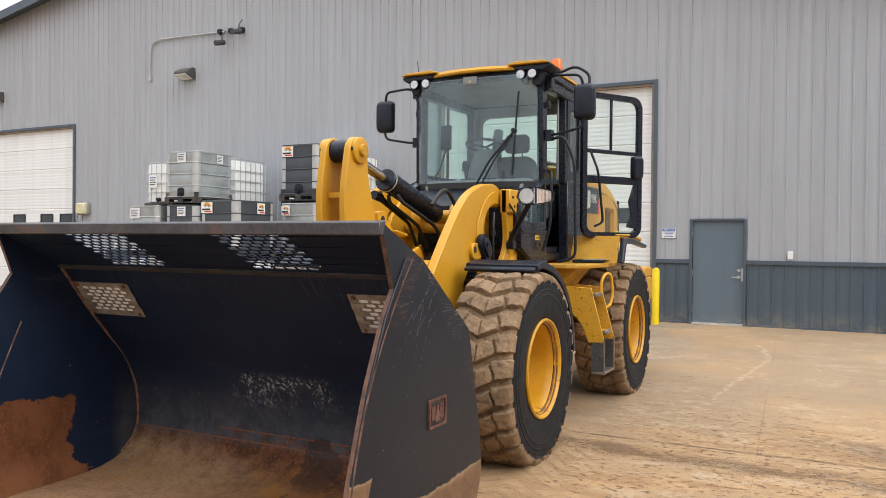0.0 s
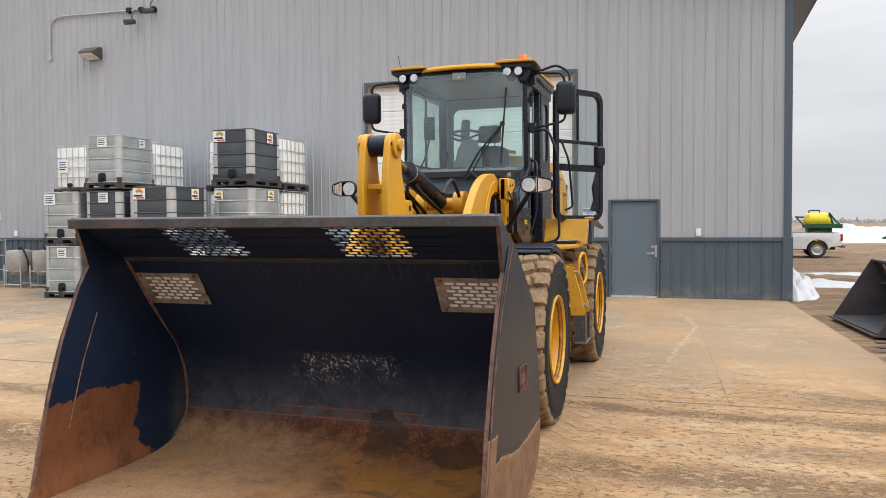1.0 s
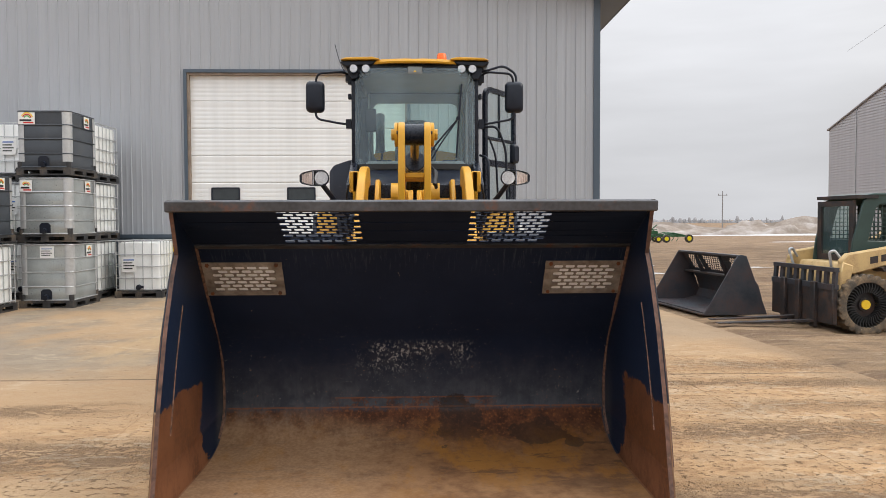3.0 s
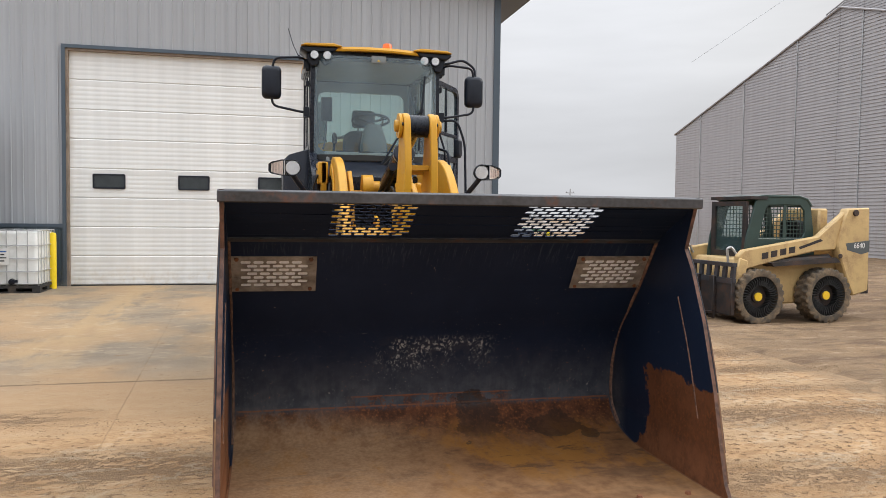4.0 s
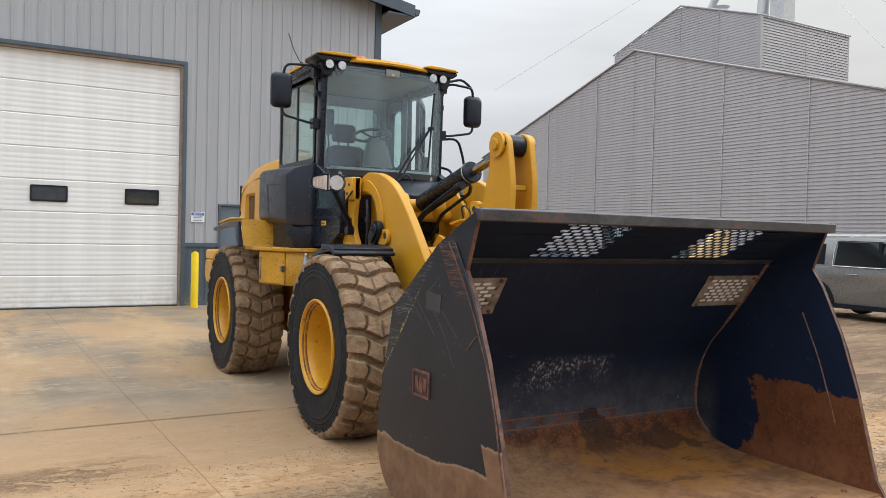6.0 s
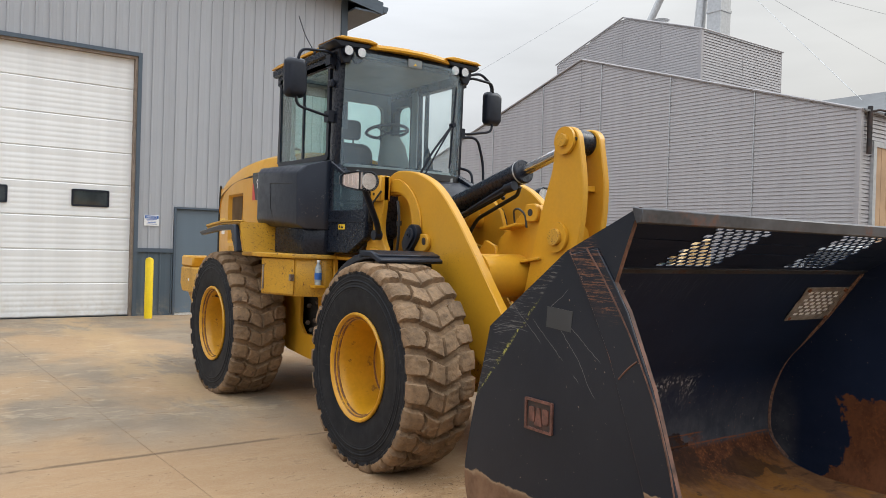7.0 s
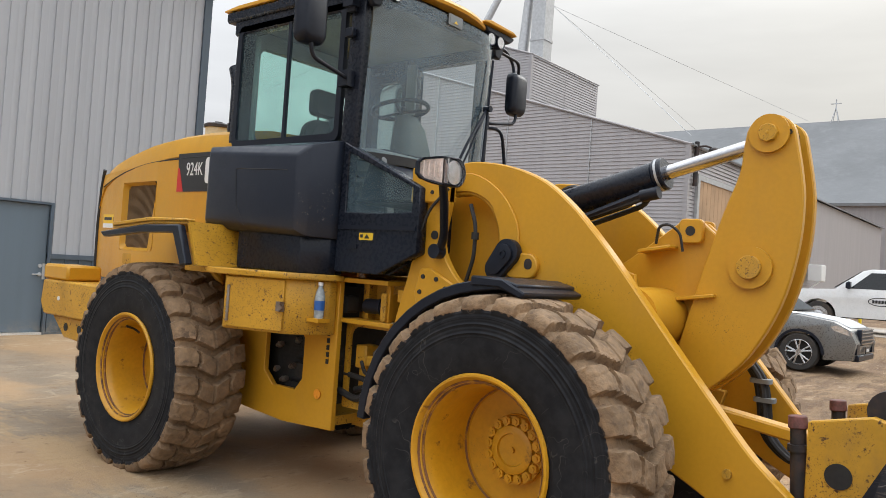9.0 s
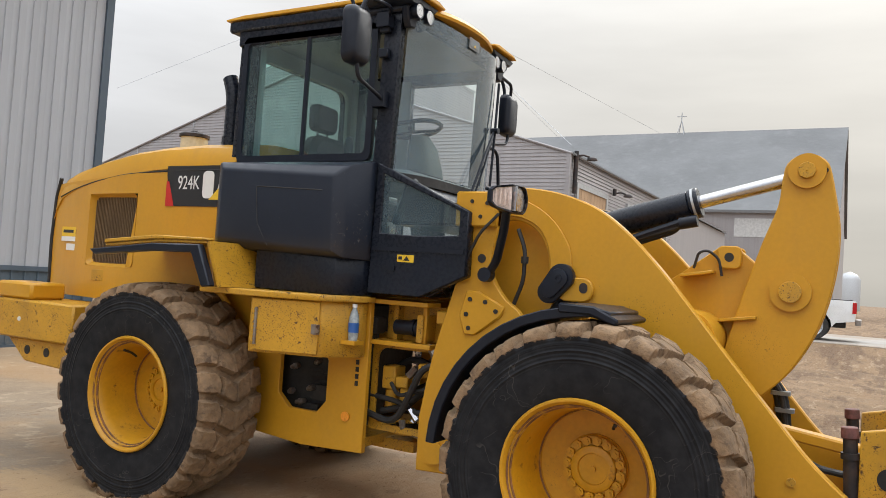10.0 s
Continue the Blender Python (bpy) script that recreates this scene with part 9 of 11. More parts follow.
def cage_tank(m):
    t = thing("caged_tank", "white plastic bulk tank in a galvanised tube cage on a pallet", "bulk tank", m, group="stacked bulk tanks")
    tank_pallet(t)
    bm = B()
    b_loft(bm, [[(x, y, z) for x, y in rrect(-0.455 * k, -0.555 * k, 0.455 * k, 0.555 * k, 0.09)] for z, k in ((0.14, 0.94), (0.17, 1), (1.08, 1), (1.12, 0.96), (1.13, 0.8))])
    part("bottle", bm, POLY, t)
    bm = B()
    for x in (-0.47, -0.28, -0.09, 0.09, 0.28, 0.47):
        for y in (-0.575, 0.575):
            b_tube(bm, [(x, y, 0.135), (x, y, 1.155)], 0.0095, 6)
    for y in (-0.38, -0.19, 0.0, 0.19, 0.38):
        for x in (-0.475, 0.475):
            b_tube(bm, [(x, y, 0.135), (x, y, 1.155)], 0.0095, 6)
    for z in (0.17, 0.40, 0.64, 0.88, 1.155):
        loop = [(x, y, z) for x, y in rrect(-0.485, -0.585, 0.485, 0.585, 0.08)]
        b_tube(bm, loop + loop[:1], 0.0105, 6, 0.001)
    part("cage", bm, GALV, t)
    bm = B()
    b_cyl(bm, (0, -0.52, 0.22), (0, -0.62, 0.21), 0.055)
    b_box(bm, (-0.02, -0.66, 0.20), (0.12, -0.62, 0.25))
    part("valve", bm, PLASTIC, t)
    label_sheet(t, -0.34, 0.52, 0.30, 0.32, "y", "text")
    return t


def sheet_tank(m, dark):
    nm = "navy" if dark else "galvanised"
    t = thing("sheet_clad_tank", ("dark navy" if dark else "grey galvanised") + " sheet-clad bulk tank with steel bands and paper labels", "bulk tank", m, group="stacked bulk tanks")
    tank_pallet(t)
    bm = B()
    # jacket with faint vertical creases between bands
    prof = rrect(-0.475, -0.575, 0.475, 0.575, 0.10, 3)
    b_loft(bm, [[(x * k, y * k, z) for x, y in prof] for z, k in ((0.138, 0.985), (0.15, 1), (0.36, 1), (0.375, 0.99), (0.40, 1), (0.62, 1), (0.635, 0.99), (0.66, 1), (0.87, 1), (0.885, 0.99), (0.91, 1), (1.12, 1), (1.13, 0.97))])
    part("jacket", bm, SHEET_DARK if dark else SHEET_LIGHT, t)
    bm = B()
    for z in (0.145, 0.385, 0.645, 0.895, 1.135):
        loop = [(x, y, z) for x, y in rrect(-0.487, -0.587, 0.487, 0.587, 0.10, 3)]
        b_tube(bm, loop + loop[:1], 0.012, 6, 0.001)
    part("band", bm, SHEET_DARK if dark else GALV, t)
    for sx in (-1, 1):
        for sy in (-1, 1):
            c = (sx * 0.385, sy * 0.485)
            arc = [(c[0] + sx * 0.104 * math.cos(radians(a)), c[1] + sy * 0.104 * math.sin(radians(a))) for a in range(-20, 111, 13)]
            arc2 = [(c[0] + sx * 0.096 * math.cos(radians(a)), c[1] + sy * 0.096 * math.sin(radians(a))) for a in range(-20, 111, 13)]
            bm = B()
            b_prism(bm, arc + arc2[::-1], "z", 0.24, 1.125)
            part("corner_post", bm, GALV, t)
    for sx in (-1, 1):
        for sy in (-1, 1):
            bm = B()
            b_prism(bm, rrect(min(sx * 0.40, sx * 0.492), min(sy * 0.50, sy * 0.592), max(sx * 0.40, sx * 0.492), max(sy * 0.50, sy * 0.592), 0.04), "z", 0.136, 0.24)
            part("corner_foot", bm, PALLET, t)
    bm = B()
    b_prism(bm, [(-0.10, 0.10), (0.10, 0.10), (0.10, 0.30), (0.06, 0.34), (-0.06, 0.34), (-0.10, 0.30)], "y", -0.592, -0.577)
    b_cyl(bm, (0, -0.58, 0.2), (0, -0.65, 0.19), 0.05)
    part("valve", bm, PLASTIC, t)
    return t


def build_tanks():
    L1, L2, L3 = 0.0, 1.245, 2.49
    def put(kind, x, y, z, labels=()):
        m = pose(x, y, z) @ Matrix.Scale(1.046, 4, (0, 0, 1))
        t = cage_tank(m) if kind == "w" else sheet_tank(m, kind == "d")
        for args in labels:
            label_sheet(t, *args)
        return t
    arc_f, arc_s = (-0.44, 0.90, 0.30, 0.21, "y", "arc"), (0.02, 0.90, 0.24, 0.21, "x", "arc")
    txt_f, txt_s = (-0.10, 0.90, 0.26, 0.21, "y", "text"), (0.05, 0.92, 0.2, 0.18, "x", "text")
    B0 = (-9.53, 14.16)
    put("g", *B0, L1, [txt_f, arc_s])
    put("g", *B0, L2, [(-0.44, 0.90, 0.22, 0.2, "y", "arc"), arc_s])
    put("d", *B0, L3, [arc_f, arc_s])
    C0 = (-10.45, 12.75)
    put("w", *C0, L1)
    put("d", *C0, L2, [arc_f, arc_s])
    E0 = (-12.86, 14.10)
    put("g", *E0, L1, [txt_f])
    put("d", *E0, L2, [txt_f])
    put("g", *E0, L3, [txt_f, txt_s])
    D0 = (-14.06, 14.10)
    put("g", *D0, L1, [txt_f])
    put("g", *D0, L2, [(-0.44, 0.86, 0.32, 0.24, "y", "text")])
    for x, y, top in ((-15.3, 15.7, 3), (-13.2, 15.75, 3), (-10.85, 15.85, 3), (-9.75, 15.85, 3), (-8.5, 16.05, 1)):
        for k in range(top):
            put("w", x, y, 1.235 * k)
    put("d", -11.75, 14.2, L1)
    put("g", -11.75, 14.2, L2)


def build_drums():
    for k, x in enumerate((-17.75, -16.85, -15.95)):
        t = thing("conical_tank", "pale grey plastic tank in a steel stand against the wall", "tank", pose(x, 15.85, 0), group="small tanks by the wall")
        bm = B()
        b_lathe(bm, [(0.30, 0.0), (0.34, 0.22), (0.50, 0.34), (0.95, 0.35), (1.0, 0.33), (1.02, 0.15), (1.02, 0.0)], 28, "z")
        part("drum", bm, mat("dusty_grey_plastic", (0.34, 0.33, 0.31), 0.5) if k == 0 else bpy.data.materials["dusty_grey_plastic"], t)
        bm = B()
        for a in range(4):
            q = radians(45 + 90 * a)
            b_tube(bm, [(0.40 * math.cos(q), 0.40 * math.sin(q), 0.0), (0.40 * math.cos(q), 0.40 * math.sin(q), 0.62)], 0.02, 6)
        for z in (0.08, 0.45):
            loop = [(0.40 * math.cos(radians(45 + 90 * a)), 0.40 * math.sin(radians(45 + 90 * a)), z) for a in range(5)]
            for p, q in zip(loop, loop[1:]):
                b_tube(bm, [p, q], 0.016, 6)
        part("stand", bm, GALV, t)
        bm = B()
        b_cyl(bm, (0.0, 0, 1.0), (0.0, 0, 1.12), 0.07)
        b_tube(bm, [(0.05, -0.1, 1.1), (0.3, -0.25, 1.15), (0.44, -0.2, 0.8), (0.42, -0.1, 0.3)], 0.025, 8, 0.12)
        part("hose", bm, RUBBER, t)
    r = thing("wire_cage_rack", "galvanised wire rack standing by the wall", "rack", pose(-18.95, 15.75, 0))
    bm = B()
    for x in (-0.4, 0.4):
        for y in (-0.35, 0.35):
            b_tube(bm, [(x, y, 0.0), (x, y, 1.3)], 0.022, 6)
    for z in (0.1, 0.45, 0.85, 1.27):
        for x in (-0.4, -0.2, 0.0, 0.2, 0.4):
            b_tube(bm, [(x, -0.35, z), (x, 0.35, z)], 0.012, 6)
        for y in (-0.35, 0.0, 0.35):
            b_tube(bm, [(-0.4, y, z), (0.4, y, z)], 0.014, 6)
    part("frame", bm, GALV, r)


# ---------- second bucket, skid steer ----------
def build_spare_bucket():
    t = thing("spare_bucket", "dark blue-black attachment bucket with a slotted back lying on the dirt", "bucket", pose(2.155, 12.93, 0.0, 0, 0, 5))
    HW = 1.17
    prof = [(0.0, 0.03), (0.70, 0.03), (0.96, 0.09), (1.04, 0.26), (0.97, 0.50), (0.86, 0.64)]
    bm = B()
    for (x0, z0), (x1, z1) in zip(prof, prof[1:]):
        bm.faces.new([bm.verts.new(p) for p in ((x0, -HW, z0), (x0, HW, z0), (x1, HW, z1), (x1, -HW, z1))])
    thick(bm, 0.02)
    part("shell", bm, IRON_BLUE, t)
    bm = B()
    a, b = Vector((0.86, 0.64)), Vector((0.66, 0.985))
    def pl(u, v):
        p = a.lerp(b, v)
        return (p.x, u, p.y)
    rows = [(0, 0.12, -1)] + [(0.12 + 0.11 * k, 0.12 + 0.11 * (k + 1), k) for k in range(7)] + [(0.89, 1, -1)]
    slot_rows(bm, pl, -HW, HW, rows, [(-1.05, 5, 0.085, -0.012), (-0.40, 8, 0.085, 0.012), (0.52, 5, 0.085, 0.0)])
    thick(bm, 0.005)
    part("slotted_back", bm, IRON_BLUE, t)
    for s in (-1, 1):
        bm = B()
        b_prism(bm, [(-0.02, 0.0), (1.12, 0.0), (1.10, 0.06), (0.74, 1.0), (0.64, 1.02), (0.58, 1.0)], "y", s * HW, s * (HW + 0.025))
        bevel(bm, 0.004)
        part("side_plate", bm, IRON_BLUE, t)
        bm = B()
        b_prism(bm, [(0.82, 0.62), (0.63, 0.97), (0.58, 0.97), (0.72, 0.62)], "y", s * 0.48 - 0.012, s * 0.48 + 0.012)
        part("gusset", bm, IRON_BLUE, t)
    bm = B()
    b_box(bm, (-0.06, -HW - 0.02, 0.005), (0.22, HW + 0.02, 0.03))
    bevel(bm, 0.004)
    part("cutting_edge", bm, IRON, t)
    bm = B()
    b_box(bm, (0.58, -HW, 0.985), (0.68, HW, 1.015))
    part("top_lip", bm, BUCKET_LIP, t)
    bm = B()
    b_box(bm, (0.70, -HW, 0.60), (0.85, HW, 0.63))
    part("shelf_bar", bm, IRON, t)
    # timbers and fork beside it
    for k, (x, y, a, ln) in enumerate(((2.95, 11.25, 8, 1.7), (3.0, 10.75, 4, 1.9))):
        f = thing("fork_tine", "dark steel fork tine lying on the dirt", "fork", pose(x, y, 0.012, 0, 0, a), group="loose fork tines")
        bm = B()
        b_prism(bm, [(-ln / 2, 0.0), (ln / 2, 0.0), (ln / 2, 0.05), (-ln / 2, 0.015)], "y", -0.06, 0.06)
        bevel(bm, 0.006)
        part("tine", bm, IRON, f)


def build_skid_steer():
    # x points forward
    t = thing("skid_steer_loader", "muddy tan skid steer loader with dark green mesh cab", "skid steer", pose(4.935, 11.30, -0.085, 0, 0, 183) @ Matrix.Scale(1.05, 4))
    for sy in (-1, 1):
        for x in (0.73, -0.57):
            bm = B()
            b_lathe(bm, [(-0.10, 0.0), (-0.10, 0.17), (0.02, 0.17), (0.03, 0.09), (0.06, 0.085), (0.06, 0.0)], 24, "y")
            w = part("wheel", bm, IRON, t)
            w.matrix_basis = pose(x, sy * 0.76, 0.385, 0, 0, 0 if sy > 0 else 180) @ Matrix.Scale(1.09, 4)
            bm = B()
            b_cyl(bm, (0, 0.06, 0), (0, 0.085, 0), 0.062, seg=20)
            part("hub_cap", bm, DECAL_Y, w)
            bm = B()
            b_lathe(bm, [(-0.13, 0.30), (-0.142, 0.365), (-0.13, 0.386)] + [(-0.12 + 0.03 * k, 0.388) for k in range(9)] + [(0.13, 0.386), (0.142, 0.365), (0.13, 0.30)], 120, "y", closed=True)
            for v in bm.verts:
                r = math.hypot(v.co.x, v.co.z)
                if r > 0.38:
                    ph = (math.atan2(v.co.z, v.co.x) * 24 / math.tau + (0.5 if v.co.y > 0 else 0.0) + abs(v.co.y) * 3.2) % 1.0
                    k = (1.048 if ph < 0.55 and abs(v.co.y) > 0.01 else 0.99)
                    v.co.x, v.co.z = v.co.x * k, v.co.z * k
            part("tyre", bm, SKID_TYRE, w)
            bm = B()
            for k in range(40):
                a0 = k * math.tau / 40
                a1 = a0 + 0.10
                p = [(0.165 * math.cos(a0), 0.165 * math.sin(a0)), (0.24 * math.cos(a1), 0.24 * math.sin(a1)), (0.305 * math.cos(a0 + 0.02), 0.305 * math.sin(a0 + 0.02))]
                for q0, q1 in zip(p, p[1:]):
                    dx, dz = q1[0] - q0[0], q1[1] - q0[1]
                    ln = math.hypot(dx, dz)
                    nx, nz = -dz / ln * 0.005, dx / ln * 0.005
                    b_prism(bm, [(q0[0] - nx, q0[1] - nz), (q1[0] - nx, q1[1] - nz), (q1[0] + nx, q1[1] + nz), (q0[0] + nx, q0[1] + nz)], "y", -0.12, 0.12)
            part("spoke_web", bm, RUBBER, w)
    # chassis sides
    bm = B()
    b_prism(bm, [(0.98, 0.32), (1.02, 0.62), (0.92, 0.98), (-1.22, 0.98), (-1.22, 0.32), (-0.9, 0.24), (0.8, 0.22)], "y", -0.58, 0.58)
    bevel(bm, 0.03)
    part("chassis", bm, TAN_PAINT, t)
    for sy in (-1, 1):
        # rear upright, lift arm and front drop
        bm = B()
        b_prism(bm, [(-0.90, 0.92), (-0.80, 1.2), (-0.92, 1.62), (-1.0, 1.80), (-1.44, 1.82), (-1.46, 0.45), (-1.15, 0.36), (-1.02, 0.62)], "y", sy * 0.62, sy * 0.80)
        bevel(bm, 0.02)
        up = part("rear_upright", bm, TAN_PAINT, t)
        bm = B()
        b_prism(bm, [(-0.97, 1.23), (-1.445, 1.28), (-1.445, 1.09), (-1.28, 1.05), (-1.0, 1.12)], "y", sy * 0.80, sy * 0.803)
        part("number_decal", bm, COLUMN_GREY, up)
        text_part("model_number", "6640", 0.13, Matrix.Translation((-1.24, sy * 0.804, 1.19)) @ Matrix(((sy * -1 if sy > 0 else 1, 0, 0, 0), (0, 0, sy, 0), (0, 1, 0, 0), (0, 0, 0, 1))), DECAL_W, up, 0.85, 0.001)
        bm = B()
        b_cyl(bm, (-1.14, sy * 0.80, 1.73), (-1.14, sy * 0.83, 1.73), 0.05)
        b_cyl(bm, (-0.86, sy * 0.80, 1.02), (-0.86, sy * 0.82, 1.02), 0.035)
        part("pin", bm, IRON, up)
        bm = B()
        b_prism(bm, [(-1.05, 1.80), (-0.45, 1.34), (0.95, 1.12), (1.06, 1.02), (1.02, 0.84), (0.86, 0.82), (0.2, 0.98), (-0.42, 1.10), (-0.80, 1.12), (-1.05, 1.5)], "y", sy * 0.64, sy * 0.76)
        bevel(bm, 0.02)
        arm = part("lift_arm", bm, TAN_PAINT, t)
        bm = B()
        for k in range(4):
            b_prism(bm, [(0.62 - 0.17 * k, 0.97 + 0.030 * k), (0.50 - 0.17 * k, 0.99 + 0.030 * k), (0.50 - 0.17 * k, 1.09 + 0.030 * k), (0.62 - 0.17 * k, 1.07 + 0.030 * k)], "y", sy * 0.76, sy * 0.763)
        part("maker_letters_block", bm, IRON, arm, "plain dark maker marks")
        bm = B()
        b_prism(bm, [(-0.10, 1.13), (-0.55, 1.27), (-0.50, 1.30), (-0.08, 1.17)], "y", sy * 0.76, sy * 0.763)
        part("stripe", bm, IRON, arm)
        bm = B()
        b_prism(bm, [(0.88, 0.95), (1.04, 1.0), (1.10, 0.72), (1.12, 0.18), (0.98, 0.16), (0.94, 0.6)], "y", sy * 0.64, sy * 0.78)
        bevel(bm, 0.015)
        part("arm_drop", bm, TAN_PAINT, t)
        bm = B()
        b_cyl(bm, (-0.75, sy * 0.66, 0.98), (0.45, sy * 0.66, 0.92), 0.07, seg=16)
        part("lift_cylinder", bm, IRON, t)
        bm = B()
        b_prism(bm, [(-0.85, 0.92), (0.45, 0.86), (0.5, 0.92), (-0.75, 1.0)], "y", sy * 0.58, sy * 0.84)
        part("fender_shelf", bm, IRON, t)
        bm = B()
        b_tube(bm, [(0.95, sy * 0.60, 1.02), (1.05, sy * 0.58, 1.16), (1.12, sy * 0.56, 1.14), (1.06, sy * 0.52, 0.9)], 0.02, 8)
        part("hose_guard", bm, GALV, t)
    bm = B()
    b_box(bm, (-1.42, -0.62, 0.45), (-1.15, 0.62, 1.55))
    bevel(bm, 0.03)
    part("engine_door", bm, TAN_PAINT, t)
    bm = B()
    b_box(bm, (-1.60, -0.65, 0.38), (-1.46, 0.65, 0.60))
    part("rear_bumper", bm, IRON, t)
    bm = B()
    b_box(bm, (-0.92, -0.46, 1.15), (-0.72, 0.46, 1.80))
    bevel(bm, 0.03)
    part("rear_riser", bm, TAN_PAINT, t)
    # cab
    bm = B()
    for sy in (-1, 1):
        outer = [(1.12, 0.98), (1.08, 1.30), (0.92, 1.90), (0.80, 1.985), (0.08, 1.985), (-0.08, 1.94), (-0.17, 1.82), (-0.26, 1.2), (-0.26, 0.98)]
        inner = [(0.84, 1.30), (0.72, 1.78), (0.66, 1.84), (0.30, 1.85), (0.05, 1.84), (-0.03, 1.76), (-0.06, 1.40), (0.00, 1.30), (0.4, 1.295)]
        b_ring(bm, outer, inner, "y", sy * 0.46, sy * 0.50)
    b_prism(bm, [(0.94, 1.92), (0.94, 1.97), (0.75, 2.01), (0.08, 2.01), (-0.10, 1.96), (-0.20, 1.83), (-0.16, 1.82), (-0.07, 1.93), (0.08, 1.97), (0.75, 1.96)], "y", -0.51, 0.51)
    b_box(bm, (-0.26, -0.46, 0.98), (-0.22, 0.46, 1.2))
    bevel(bm, 0.01)
    cab = part("cab", bm, GREEN_PAINT, t, "dark green cab with mesh side windows")
    cab.location.x = -0.36
    for sy in (-1, 1):
        bm = B()
        for k in range(14):
            x = -0.05 + 0.066 * k
            b_box(bm, (x - 0.006, sy * 0.472 - 0.004, 1.28), (x + 0.006, sy * 0.472 + 0.004, 1.86 if x < 0.7 else 1.6))
        for k in range(9):
            z = 1.31 + 0.066 * k
            b_box(bm, (-0.08, sy * 0.479 - 0.003, z - 0.006), (0.86 if z < 1.7 else 0.76, sy * 0.479 + 0.003, z + 0.006))
        b_box(bm, (0.31, sy * 0.484 - 0.004, 1.28), (0.37, sy * 0.484 + 0.004, 1.86))
        part("side_mesh", bm, GREEN_PAINT, cab)
    bm = B()
    b_ring(bm, [(-0.46, 0.99), (0.46, 0.99), (0.46, 1.90), (-0.46, 1.90)], [(-0.36, 1.08), (0.36, 1.08), (0.36, 1.82), (-0.36, 1.82)], "x", 1.02, 1.06)
    b_box(bm, (0.70, -0.52, 1.93), (1.04, 0.52, 1.98))
    part("front_frame", bm, IRON, cab)
    bm = B()
    b_box(bm, (1.035, -0.37, 1.07), (1.04, 0.37, 1.83))
    part("front_pane", bm, CAB_GLASS, cab)
    bm = B()
    b_loft(bm, [[(x, y, z) for x, y in rrect(-0.25, -0.22, 0.22, 0.22, 0.08)] for z in (0.98, 1.12)])
    b_loft(bm, [[(-0.22 + o, y, z) for y, z in rrect(-0.21, 1.12, 0.21, 1.6, 0.08)] for o in (-0.06, 0.06)])
    part("seat", bm, FABRIC, cab)
    # fork carriage
    bm = B()
    b_box(bm, (1.16, -0.85, 0.10), (1.24, 0.85, 0.62))
    bevel(bm, 0.01)
    fc = part("fork_carriage", bm, IRON, t)
    bm = B()
    for k in range(9):
        y = -0.82 + 0.205 * k
        b_prism(bm, [(1.18, 0.62), (1.22, 0.62), (1.20, 0.88), (1.16, 0.88)], "y", y - 0.042, y + 0.042)
    b_box(bm, (1.14, -0.85, 0.86), (1.22, 0.85, 0.92))
    b_box(bm, (1.15, -0.85, 0.60), (1.25, 0.85, 0.68))
    part("load_guard", bm, IRON_BLUE, fc)
    for y in (-0.42, 0.42, 0.0):
        bm = B()
        b_box(bm, (1.24, y - 0.06, 0.02), (1.30, y + 0.06, 0.70))
        bevel(bm, 0.008)
        part("fork_shank", bm, IRON, fc)


# ---------- vehicles ----------
def b_body(bm, pts, width):
    """Side outline pts (x, z), with half width width(z) at each corner."""
    lo = [bm.verts.new((x, -width(z), z)) for x, z in pts]
    hi = [bm.verts.new((x, width(z), z)) for x, z in pts]
    n = len(pts)
    bm.faces.new(lo)
    bm.faces.new(hi[::-1])
    for i in range(n):
        bm.faces.new((lo[i], hi[i], hi[(i + 1) % n], lo[(i + 1) % n]))


def arch(cx, cz, r, n=9):
    return [(cx + r * math.cos(radians(a)), cz + r * math.sin(radians(a))) for a in [180 * k / (n - 1) for k in range(n)]]


def car_wheel(parent, x, y, r, side, style):
    bm = B()
    if style == "spoke":
        b_lathe(bm, [(0.02, r * 0.64), (0.05, r * 0.69), (0.06, r * 0.66), (0.0, r * 0.62)], 36, "y", closed=True)
        for k in range(5):
            a = radians(72 * k + 12)
            for e in (-0.20, 0.20):
                p0 = (0.10 * r * math.cos(a), 0.045, 0.10 * r * math.sin(a))
                p1 = (0.66 * r * math.cos(a + e), 0.045, 0.66 * r * math.sin(a + e))
                b_tube(bm, [p0, p1], 0.018, 6)
        b_cyl(bm, (0, 0.02, 0), (0, 0.06, 0), 0.06, seg=16)
    else:
        b_lathe(bm, [(0.03, 0.0), (0.045, 0.09), (0.01, r * 0.40), (0.03, r * 0.55), (0.05, r * 0.66), (0.02, r * 0.68)], 32, "y")
        for k in range(8):
            a = radians(45 * k)
            b_cyl(bm, (0.42 * r * math.cos(a), 0.012, 0.42 * r * math.sin(a)), (0.42 * r * math.cos(a), 0.03, 0.42 * r * math.sin(a)), 0.03, seg=8)
    w = part("wheel", bm, ALLOY, parent)
    w.matrix_basis = pose(x, y, r, 0, 0, 0 if side > 0 else 180)
    bm = B()
    b_lathe(bm, [(-0.16, r * 0.66), (-0.17, r * 0.9), (-0.13, r * 0.99), (0.03, r * 0.99), (0.06, r * 0.93), (0.055, r * 0.68), (-0.05, r * 0.64)], 40, "y", closed=True)
    part("tyre", bm, TYRE_CAR, w)
    bm = B()
    b_cyl(bm, (0, -0.12, 0), (0, -0.02, 0), r * 0.62, seg=24)
    part("brake_disc", bm, DARK_IN, w)


